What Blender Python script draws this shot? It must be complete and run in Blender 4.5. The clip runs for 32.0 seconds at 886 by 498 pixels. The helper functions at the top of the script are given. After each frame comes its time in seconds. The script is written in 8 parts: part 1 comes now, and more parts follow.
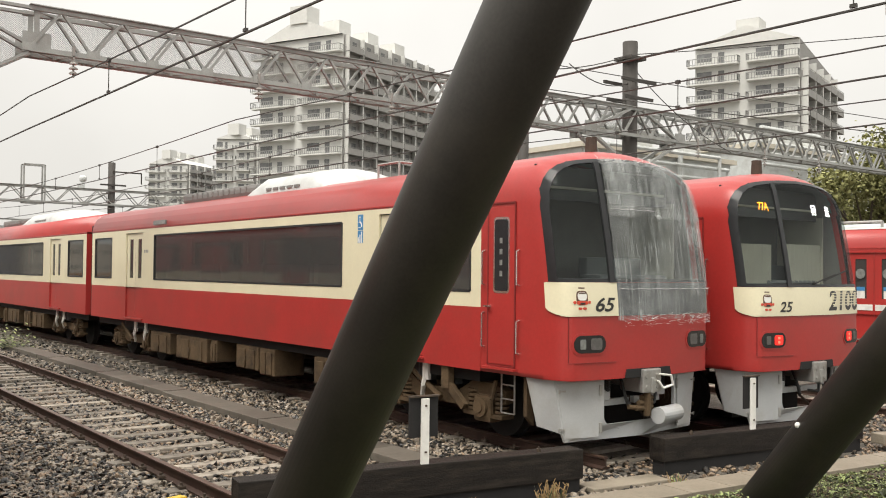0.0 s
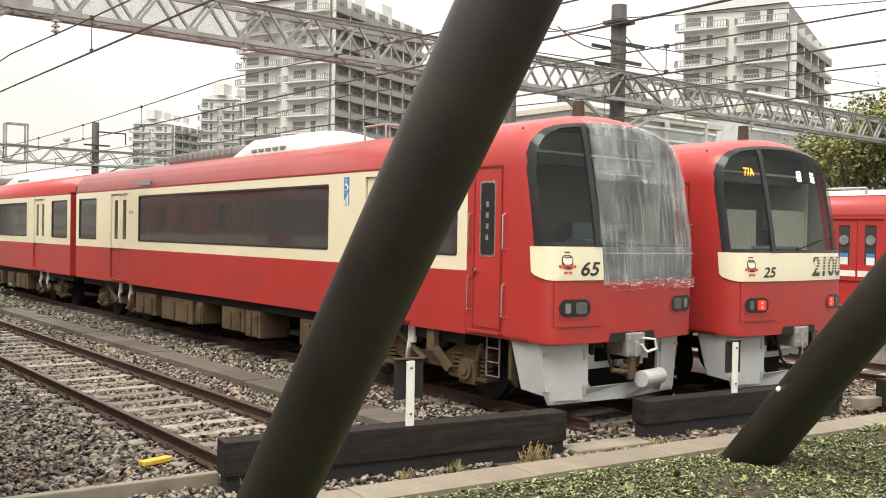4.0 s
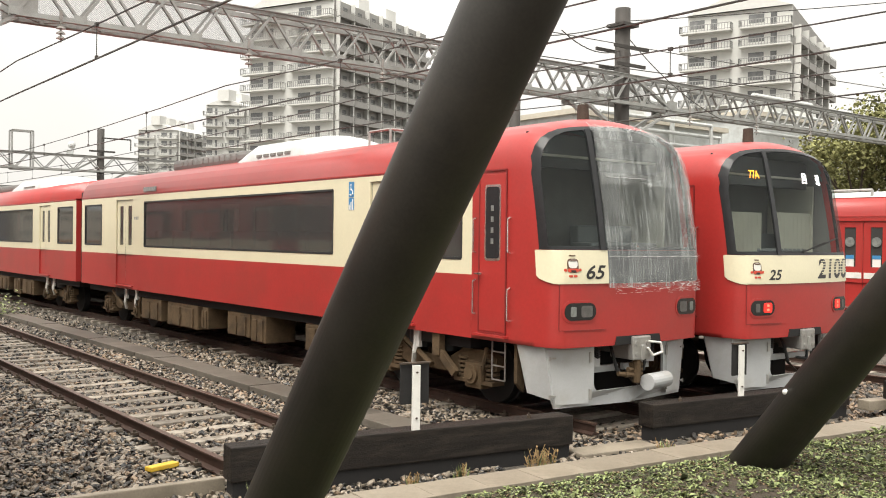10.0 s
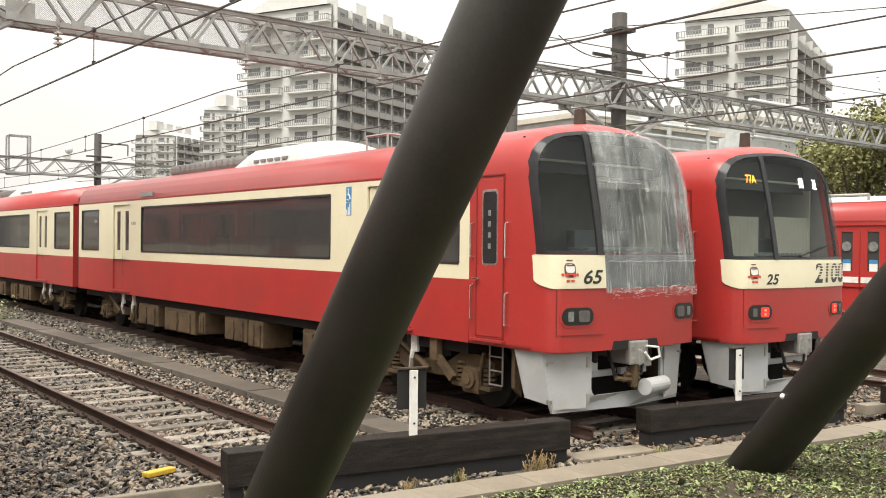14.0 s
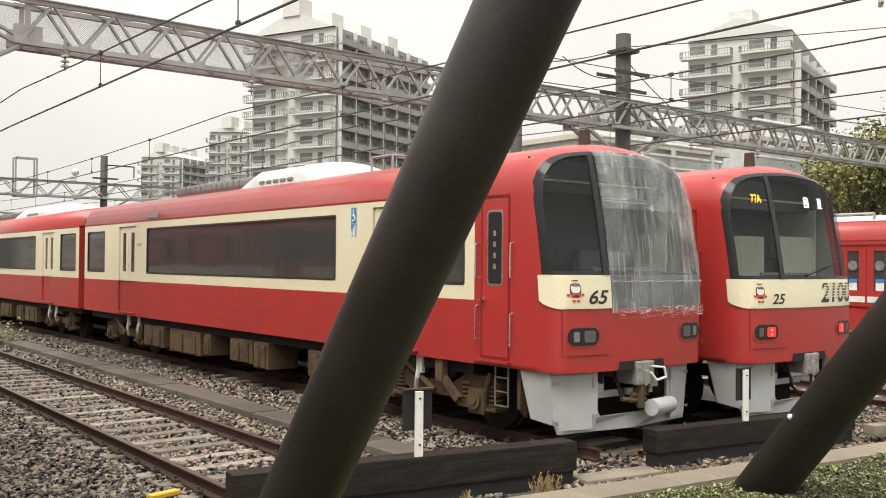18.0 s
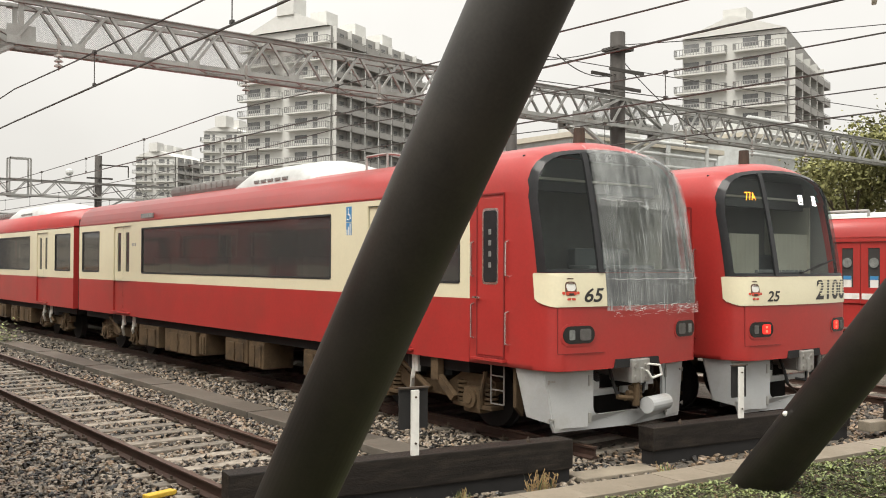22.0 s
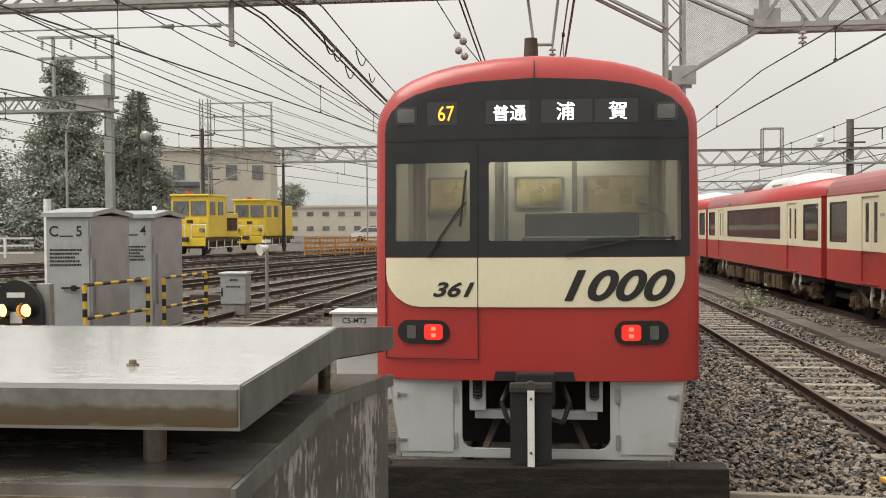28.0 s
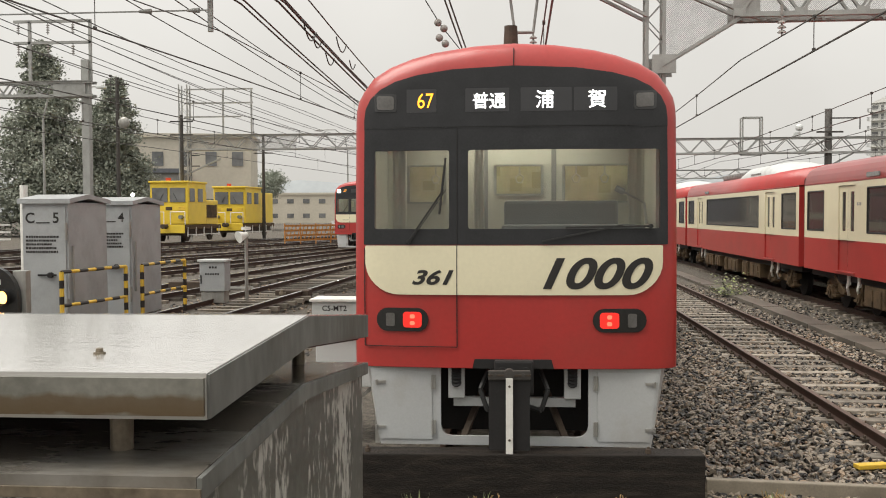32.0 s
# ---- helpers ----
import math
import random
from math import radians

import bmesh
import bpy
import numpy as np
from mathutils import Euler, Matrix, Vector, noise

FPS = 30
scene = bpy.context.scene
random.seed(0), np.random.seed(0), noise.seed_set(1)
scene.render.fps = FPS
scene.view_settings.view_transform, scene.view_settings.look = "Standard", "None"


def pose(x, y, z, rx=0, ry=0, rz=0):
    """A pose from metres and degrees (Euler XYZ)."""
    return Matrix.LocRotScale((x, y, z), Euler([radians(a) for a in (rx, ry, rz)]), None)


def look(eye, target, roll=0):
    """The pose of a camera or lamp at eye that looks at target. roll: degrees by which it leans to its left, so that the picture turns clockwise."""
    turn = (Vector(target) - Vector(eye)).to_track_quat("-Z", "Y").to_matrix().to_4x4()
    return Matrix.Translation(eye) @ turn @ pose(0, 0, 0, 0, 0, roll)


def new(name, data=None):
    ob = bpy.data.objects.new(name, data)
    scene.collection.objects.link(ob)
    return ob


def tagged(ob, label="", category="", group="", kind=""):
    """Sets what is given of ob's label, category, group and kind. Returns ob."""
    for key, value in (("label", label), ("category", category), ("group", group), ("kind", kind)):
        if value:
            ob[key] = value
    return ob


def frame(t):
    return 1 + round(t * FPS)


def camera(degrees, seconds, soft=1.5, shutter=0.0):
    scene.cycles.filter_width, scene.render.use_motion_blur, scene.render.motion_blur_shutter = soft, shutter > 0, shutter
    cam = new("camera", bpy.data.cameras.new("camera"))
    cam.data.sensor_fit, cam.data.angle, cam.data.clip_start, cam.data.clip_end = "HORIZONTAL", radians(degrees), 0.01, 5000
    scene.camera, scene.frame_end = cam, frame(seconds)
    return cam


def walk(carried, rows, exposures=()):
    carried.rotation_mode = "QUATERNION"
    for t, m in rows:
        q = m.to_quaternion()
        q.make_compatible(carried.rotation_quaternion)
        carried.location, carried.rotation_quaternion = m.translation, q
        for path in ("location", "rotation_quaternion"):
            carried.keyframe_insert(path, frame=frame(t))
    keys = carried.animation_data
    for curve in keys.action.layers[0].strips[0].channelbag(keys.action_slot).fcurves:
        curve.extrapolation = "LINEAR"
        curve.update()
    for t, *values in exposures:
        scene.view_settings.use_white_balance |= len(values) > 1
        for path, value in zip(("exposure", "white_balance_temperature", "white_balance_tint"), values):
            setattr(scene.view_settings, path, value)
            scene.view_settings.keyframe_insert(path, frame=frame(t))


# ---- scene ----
cam = camera(50.5, 32.0, soft=1.0, shutter=0.4)
PATH = [
    (0, (-0.085, -8.170, 2.220), (5.970, -0.215, 2.458), 0.61),
    (0.5, (-0.085, -8.170, 2.220), (5.982, -0.224, 2.445), 0.68),
    (1, (-0.085, -8.170, 2.220), (6.011, -0.245, 2.397), 0.74),
    (1.5, (-0.085, -8.170, 2.220), (6.029, -0.257, 2.285), 0.77),
    (2, (-0.085, -8.170, 2.220), (6.042, -0.267, 2.182), 0.84),
    (2.5, (-0.085, -8.170, 2.220), (6.073, -0.292, 2.099), 0.88),
    (3, (-0.085, -8.170, 2.220), (6.079, -0.297, 2.067), 0.96),
    (3.5, (-0.085, -8.170, 2.220), (6.090, -0.306, 2.071), 1.03),
    (5.5, (-0.085, -8.170, 2.220), (6.092, -0.308, 2.013), 0.93),
    (6, (-0.085, -8.170, 2.220), (6.076, -0.297, 1.969), 0.85),
    (6.5, (-0.085, -8.170, 2.220), (6.057, -0.283, 1.970), 0.85),
    (7, (-0.085, -8.170, 2.220), (6.044, -0.272, 1.983), 0.72),
    (7.5, (-0.085, -8.170, 2.220), (6.044, -0.271, 2.018), 0.66),
    (8, (-0.085, -8.170, 2.220), (6.054, -0.278, 2.057), 0.60),
    (8.5, (-0.085, -8.170, 2.220), (6.059, -0.281, 2.092), 0.65),
    (9, (-0.085, -8.170, 2.220), (6.059, -0.281, 2.116), 0.65),
    (9.5, (-0.085, -8.170, 2.220), (6.053, -0.276, 2.122), 0.74),
    (10, (-0.085, -8.170, 2.220), (6.049, -0.273, 2.113), 0.71),
    (10.5, (-0.085, -8.170, 2.220), (6.042, -0.268, 2.101), 0.70),
    (11, (-0.085, -8.170, 2.220), (6.044, -0.269, 2.095), 0.71),
    (11.5, (-0.085, -8.170, 2.220), (6.039, -0.266, 2.089), 0.70),
    (12, (-0.085, -8.170, 2.220), (6.049, -0.274, 2.085), 0.67),
    (12.5, (-0.085, -8.170, 2.220), (6.054, -0.277, 2.097), 0.67),
    (13, (-0.085, -8.170, 2.220), (6.063, -0.284, 2.120), 0.67),
    (13.5, (-0.085, -8.170, 2.220), (6.073, -0.291, 2.151), 0.63),
    (14, (-0.085, -8.170, 2.220), (6.071, -0.290, 2.165), 0.65),
    (14.5, (-0.085, -8.170, 2.220), (6.070, -0.288, 2.182), 0.62),
    (16.5, (-0.085, -8.170, 2.220), (6.026, -0.254, 2.195), 0.51),
    (17, (-0.085, -8.170, 2.220), (6.021, -0.251, 2.247), 0.41),
    (17.5, (-0.085, -8.170, 2.220), (6.030, -0.258, 2.301), 0.39),
    (18, (-0.085, -8.170, 2.220), (6.026, -0.256, 2.383), 0.48),
    (18.5, (-0.085, -8.170, 2.220), (6.032, -0.262, 2.427), 0.57),
    (19, (-0.085, -8.170, 2.220), (6.033, -0.263, 2.444), 0.63),
    (19.5, (-0.085, -8.170, 2.220), (6.032, -0.262, 2.435), 0.62),
    (20, (-0.085, -8.170, 2.220), (6.034, -0.263, 2.418), 0.54),
    (20.5, (-0.085, -8.170, 2.220), (6.043, -0.270, 2.403), 0.47),
    (21, (-0.085, -8.170, 2.220), (6.060, -0.282, 2.381), 0.42),
    (21.5, (-0.085, -8.170, 2.220), (6.065, -0.286, 2.374), 0.36),
    (22, (-0.085, -8.170, 2.220), (6.066, -0.287, 2.369), 0.25),
    (22.5, (-0.085, -8.170, 2.220), (5.997, -0.234, 2.360), 0.18),
    (23, (-0.085, -8.170, 2.220), (5.796, -0.083, 2.332), -0.05),
    (23.5, (-0.070, -8.222, 2.222), (5.263, 0.237, 2.299), 0.23),
    (24, (-0.035, -8.380, 2.255), (3.510, 0.971, 2.176), -0.88),
    (24.5, (0.035, -8.480, 2.286), (1.732, 1.374, 2.231), -2.38),
    (25, (0.060, -8.550, 2.304), (0.467, 1.442, 2.328), -2.59),
    (25.5, (0.045, -8.590, 2.330), (-0.327, 1.403, 2.272), -2.42),
    (26, (0.010, -8.600, 2.366), (-0.614, 1.380, 2.290), -1.65),
    (26.5, (-0.018, -8.605, 2.395), (-0.834, 1.359, 2.195), -1.21),
    (28.5, (-0.005, -8.587, 2.413), (-1.027, 1.357, 2.160), -0.38),
    (29, (0.003, -8.585, 2.413), (-0.917, 1.368, 2.112), -0.12),
    (29.5, (0.003, -8.585, 2.413), (-0.824, 1.375, 2.072), -0.04),
    (30, (0.003, -8.585, 2.413), (-0.844, 1.372, 2.039), -0.03),
    (30.5, (0.003, -8.585, 2.413), (-0.847, 1.372, 2.049), -0.21),
    (31, (0.003, -8.585, 2.413), (-0.771, 1.378, 2.040), -0.29),
    (31.5, (0.003, -8.585, 2.413), (-0.782, 1.377, 2.046), -0.28),
    (32, (0.003, -8.585, 2.413), (-0.811, 1.375, 2.047), -0.23),
]
EXPOSURE = [(0.0, 0.52), (1.0, 0.52), (3.0, 0.72), (6.0, 0.8), (14.0, 0.8), (17.0, 0.74), (18.5, 0.54), (22.5, 0.52), (24.0, 0.56), (24.7, 0.48), (25.6, 0.34), (32.0, 0.32)]
walk(cam, [(t, look(e, g, r)) for t, e, g, r in PATH], EXPOSURE)

# ---- world and sun: bright overcast, light rain ----
world = bpy.data.worlds.new("overcast")
scene.world = world
world.use_nodes = True
wn, wl = world.node_tree.nodes, world.node_tree.links
sky = wn.new("ShaderNodeTexSky")
sky.sky_type = "NISHITA"
sky.sun_disc = False
sky.sun_elevation, sky.sun_rotation = radians(61), radians(245)
sky.dust_density, sky.air_density = 6.0, 1.0
cloud = wn.new("ShaderNodeTexNoise")
cloud.inputs["Scale"].default_value = 2.2
cloud.inputs["Detail"].default_value = 6
ramp = wn.new("ShaderNodeValToRGB")
ramp.color_ramp.elements[0].position, ramp.color_ramp.elements[0].color = 0.3, (7.5, 7.25, 6.75, 1)
ramp.color_ramp.elements[1].position, ramp.color_ramp.elements[1].color = 0.75, (9.0, 8.75, 8.2, 1)
mixw = wn.new("ShaderNodeMix")
mixw.data_type = "RGBA"
mixw.inputs[0].default_value = 0.93
tc = wn.new("ShaderNodeTexCoord")
wl.new(tc.outputs["Generated"], cloud.inputs["Vector"])
wl.new(cloud.outputs["Fac"], ramp.inputs[0])
wl.new(sky.outputs[0], mixw.inputs[6])
wl.new(ramp.outputs[0], mixw.inputs[7])
bg = wn["Background"]
# an overcast sky grows brighter towards the zenith
split, grow, shade = wn.new("ShaderNodeSeparateXYZ"), wn.new("ShaderNodeMapRange"), wn.new("ShaderNodeVectorMath")
wl.new(tc.outputs["Generated"], split.inputs[0])
wl.new(split.outputs["Z"], grow.inputs[0])
grow.inputs[3].default_value, grow.inputs[4].default_value = 0.8, 1.6
shade.operation = "SCALE"
wl.new(mixw.outputs[2], shade.inputs[0])
wl.new(grow.outputs[0], shade.inputs["Scale"])
wl.new(shade.outputs[0], bg.inputs[0])
bg.inputs[1].default_value = 0.089
sun = new("sun", bpy.data.lights.new("sun", "SUN"))
sun.data.energy, sun.data.angle, sun.data.color = 2.5, radians(40), (1.0, 0.96, 0.88)
sun.matrix_world = look((0, 0, 60), (30, 14, 0))

# ---- materials ----
def mat(name, rgb, rough=0.5, metal=0.0, var=0.12, scale=5.0, fine=60.0, bump=0.05, dirt=None, dirt_amount=0.0, random_amount=0.0, island=0.0, coat=0.0, stretch=(1, 1, 1), spec=0.5):
    m = bpy.data.materials.new(name)
    m.use_nodes = True
    n, l = m.node_tree.nodes, m.node_tree.links
    b = n["Principled BSDF"]
    b.inputs["Roughness"].default_value, b.inputs["Metallic"].default_value = rough, metal
    b.inputs["Specular IOR Level"].default_value = spec
    if coat:
        b.inputs["Coat Weight"].default_value, b.inputs["Coat Roughness"].default_value = coat, 0.2
    c, mp = n.new("ShaderNodeTexCoord"), n.new("ShaderNodeMapping")
    mp.inputs["Scale"].default_value = stretch
    l.new(c.outputs["Object"], mp.inputs[0])
    big, small = n.new("ShaderNodeTexNoise"), n.new("ShaderNodeTexNoise")
    big.inputs["Scale"].default_value, big.inputs["Detail"].default_value = scale, 5
    small.inputs["Scale"].default_value, small.inputs["Detail"].default_value = fine, 3
    l.new(mp.outputs[0], big.inputs["Vector"]), l.new(mp.outputs[0], small.inputs["Vector"])
    add = n.new("ShaderNodeMath")
    add.operation = "MULTIPLY_ADD"
    add.inputs[1].default_value = 0.45
    l.new(small.outputs["Fac"], add.inputs[0])
    half = n.new("ShaderNodeMath")
    half.operation = "MULTIPLY"
    half.inputs[1].default_value = 0.55
    l.new(big.outputs["Fac"], half.inputs[0]), l.new(half.outputs[0], add.inputs[2])
    last = add.outputs[0]
    if random_amount:
        info, k = n.new("ShaderNodeObjectInfo"), n.new("ShaderNodeMath")
        k.operation = "MULTIPLY_ADD"
        k.inputs[1].default_value = random_amount
        l.new(info.outputs["Random"], k.inputs[0]), l.new(last, k.inputs[2])
        sub = n.new("ShaderNodeMath")
        sub.operation = "SUBTRACT"
        sub.inputs[1].default_value = random_amount / 2
        l.new(k.outputs[0], sub.inputs[0])
        last = sub.outputs[0]
    if island:
        geo, k = n.new("ShaderNodeNewGeometry"), n.new("ShaderNodeMath")
        k.operation = "MULTIPLY_ADD"
        k.inputs[1].default_value = island
        l.new(geo.outputs["Random Per Island"], k.inputs[0]), l.new(last, k.inputs[2])
        sub = n.new("ShaderNodeMath")
        sub.operation = "SUBTRACT"
        sub.inputs[1].default_value = island / 2
        l.new(k.outputs[0], sub.inputs[0])
        last = sub.outputs[0]
    r = n.new("ShaderNodeValToRGB")
    lo, hi = [max(0, v * (1 - var)) for v in rgb], [min(1, v * (1 + var)) for v in rgb]
    r.color_ramp.elements[0].position, r.color_ramp.elements[0].color = 0.3, (*lo, 1)
    r.color_ramp.elements[1].position, r.color_ramp.elements[1].color = 0.7, (*hi, 1)
    l.new(last, r.inputs[0])
    col = r.outputs[0]
    if dirt:
        dn, dr, mx = n.new("ShaderNodeTexNoise"), n.new("ShaderNodeValToRGB"), n.new("ShaderNodeMix")
        dn.inputs["Scale"].default_value, dn.inputs["Detail"].default_value, dn.inputs["Roughness"].default_value = scale * 0.7, 8, 0.65
        l.new(mp.outputs[0], dn.inputs["Vector"])
        dr.color_ramp.elements[0].position, dr.color_ramp.elements[1].position = 0.48, 0.68
        dr.color_ramp.elements[1].color = (dirt_amount, dirt_amount, dirt_amount, 1)
        l.new(dn.outputs["Fac"], dr.inputs[0])
        mx.data_type = "RGBA"
        l.new(dr.outputs[0], mx.inputs[0]), l.new(col, mx.inputs[6])
        mx.inputs[7].default_value = (*dirt, 1)
        col = mx.outputs[2]
    l.new(col, b.inputs["Base Color"])
    if bump:
        bp = n.new("ShaderNodeBump")
        bp.inputs["Strength"].default_value, bp.inputs["Distance"].default_value = min(1, bump * 4), bump * 0.2
        l.new(add.outputs[0], bp.inputs["Height"]), l.new(bp.outputs[0], b.inputs["Normal"])
    return m


def glow(name, rgb, strength):
    m = bpy.data.materials.new(name)
    m.use_nodes = True
    b = m.node_tree.nodes["Principled BSDF"]
    b.inputs["Base Color"].default_value = (*[v * 0.5 for v in rgb], 1)
    b.inputs["Emission Color"].default_value, b.inputs["Emission Strength"].default_value = (*rgb, 1), strength
    return m


def glazing(name, tint, clear, rough=0.03):
    """A pane: part clear, part its own tinted surface with a gloss."""
    m = bpy.data.materials.new(name)
    m.use_nodes = True
    n, l = m.node_tree.nodes, m.node_tree.links
    b = n["Principled BSDF"]
    b.inputs["Base Color"].default_value, b.inputs["Roughness"].default_value = (*tint, 1), rough
    tr, mx = n.new("ShaderNodeBsdfTransparent"), n.new("ShaderNodeMixShader")
    tr.inputs[0].default_value = (0.75, 0.8, 0.78, 1)
    mx.inputs[0].default_value = clear
    l.new(b.outputs[0], mx.inputs[1]), l.new(tr.outputs[0], mx.inputs[2])
    l.new(mx.outputs[0], n["Material Output"].inputs[0])
    return m


def film_plastic(name):
    """Thin clear wrapping film: mostly clear, milky where it gathers, with fine upright creases and a wet gloss."""
    m = bpy.data.materials.new(name)
    m.use_nodes = True
    n, l = m.node_tree.nodes, m.node_tree.links
    b = n["Principled BSDF"]
    b.inputs["Base Color"].default_value, b.inputs["Roughness"].default_value = (0.7, 0.73, 0.72, 1), 0.16
    c = n.new("ShaderNodeTexCoord")
    outs = []
    for scale, detail, distort, lo, hi, top in (((26, 1, 0.8), 4, 1.0, 0.5, 0.8, 0.26), ((110, 1, 1.6), 4, 0.3, 0.56, 0.7, 0.4), ((5, 1, 90), 4, 0.5, 0.56, 0.76, 0.2), ((1.9, 1, 1.9), 6, 1.0, 0.42, 0.74, 0.2)):
        mp, nz, r = n.new("ShaderNodeMapping"), n.new("ShaderNodeTexNoise"), n.new("ShaderNodeValToRGB")
        mp.inputs["Scale"].default_value, mp.inputs["Rotation"].default_value = scale, (0, 0.06, 0)
        nz.inputs["Scale"].default_value, nz.inputs["Detail"].default_value, nz.inputs["Distortion"].default_value = 1.0, detail, distort
        r.color_ramp.elements[0].position, r.color_ramp.elements[0].color = lo, (0, 0, 0, 1)
        r.color_ramp.elements[1].position, r.color_ramp.elements[1].color = hi, (top, top, top, 1)
        l.new(c.outputs["Object"], mp.inputs[0]), l.new(mp.outputs[0], nz.inputs["Vector"]), l.new(nz.outputs["Fac"], r.inputs[0])
        outs.append(r.outputs[0])
    last = None
    for o in outs:
        add = n.new("ShaderNodeMath")
        add.operation, add.use_clamp, add.inputs[0].default_value = "ADD", True, 0.05
        if last:
            l.new(last, add.inputs[0])
        l.new(o, add.inputs[1])
        last = add.outputs[0]
    bp = n.new("ShaderNodeBump")
    bp.inputs["Strength"].default_value, bp.inputs["Distance"].default_value = 0.4, 0.008
    l.new(last, bp.inputs["Height"]), l.new(bp.outputs[0], b.inputs["Normal"])
    tr, mx = n.new("ShaderNodeBsdfTransparent"), n.new("ShaderNodeMixShader")
    l.new(last, mx.inputs[0]), l.new(tr.outputs[0], mx.inputs[1]), l.new(b.outputs[0], mx.inputs[2])
    l.new(mx.outputs[0], n["Material Output"].inputs[0])
    return m


def flaked_sheet(name):
    """Grey sheet steel whose pale coating flakes off in short upright patches."""
    m = mat(name, (0.13, 0.13, 0.12), 0.4, metal=0.2, var=0.3, scale=4, fine=40, bump=0.03)
    n, l = m.node_tree.nodes, m.node_tree.links
    b = n["Principled BSDF"]
    old = b.inputs["Base Color"].links[0].from_socket
    c, mp = n.new("ShaderNodeTexCoord"), n.new("ShaderNodeMapping")
    mp.inputs["Scale"].default_value = (1, 1, 0.5)
    l.new(c.outputs["Object"], mp.inputs[0])
    fl, wide, ad, r, mx = n.new("ShaderNodeTexNoise"), n.new("ShaderNodeTexNoise"), n.new("ShaderNodeMath"), n.new("ShaderNodeValToRGB"), n.new("ShaderNodeMix")
    fl.inputs["Scale"].default_value, fl.inputs["Detail"].default_value = 46, 5
    wide.inputs["Scale"].default_value, wide.inputs["Detail"].default_value = 4.5, 3
    l.new(mp.outputs[0], fl.inputs["Vector"]), l.new(mp.outputs[0], wide.inputs["Vector"])
    ad.operation = "ADD"
    l.new(fl.outputs["Fac"], ad.inputs[0]), l.new(wide.outputs["Fac"], ad.inputs[1])
    r.color_ramp.elements[0].position, r.color_ramp.elements[1].position = 1.0 - 0.46, 0.62
    half = n.new("ShaderNodeMath")
    half.operation, half.inputs[1].default_value = "MULTIPLY", 0.53
    l.new(ad.outputs[0], half.inputs[0]), l.new(half.outputs[0], r.inputs[0])
    mx.data_type = "RGBA"
    mx.inputs[7].default_value = (0.5, 0.49, 0.46, 1)
    l.new(r.outputs[0], mx.inputs[0]), l.new(old, mx.inputs[6]), l.new(mx.outputs[2], b.inputs["Base Color"])
    return m


def stained_edge(name, z0, z1):
    """Grey sheet edge with a ragged brown stain along its lower part."""
    m = mat(name, (0.2, 0.195, 0.17), 0.45, metal=0.15, var=0.35, scale=8, fine=60, dirt=(0.07, 0.07, 0.055), dirt_amount=0.8, bump=0.04)
    n, l = m.node_tree.nodes, m.node_tree.links
    b = n["Principled BSDF"]
    old = b.inputs["Base Color"].links[0].from_socket
    c, sep, rng, nz, ad, r, mx = n.new("ShaderNodeTexCoord"), n.new("ShaderNodeSeparateXYZ"), n.new("ShaderNodeMapRange"), n.new("ShaderNodeTexNoise"), n.new("ShaderNodeMath"), n.new("ShaderNodeValToRGB"), n.new("ShaderNodeMix")
    l.new(c.outputs["Object"], sep.inputs[0]), l.new(sep.outputs["Z"], rng.inputs[0]), l.new(c.outputs["Object"], nz.inputs["Vector"])
    rng.inputs[1].default_value, rng.inputs[2].default_value = z0, z1
    nz.inputs["Scale"].default_value, nz.inputs["Detail"].default_value = 22, 6
    ad.operation, ad.inputs[1].default_value = "MULTIPLY_ADD", 0.5
    l.new(nz.outputs["Fac"], ad.inputs[0]), l.new(rng.outputs[0], ad.inputs[2])
    e = r.color_ramp.elements
    e[0].position, e[0].color = 0.24, (0.2, 0.2, 0.2, 1)
    e[1].position, e[1].color = 0.88, (0, 0, 0, 1)
    k = e.new(0.36)
    k.color = (1, 1, 1, 1)
    k = e.new(0.74)
    k.color = (0.85, 0.85, 0.85, 1)
    l.new(ad.outputs[0], r.inputs[0])
    mx.data_type = "RGBA"
    mx.inputs[7].default_value = (0.1, 0.068, 0.035, 1)
    l.new(r.outputs[0], mx.inputs[0]), l.new(old, mx.inputs[6]), l.new(mx.outputs[2], b.inputs["Base Color"])
    return m


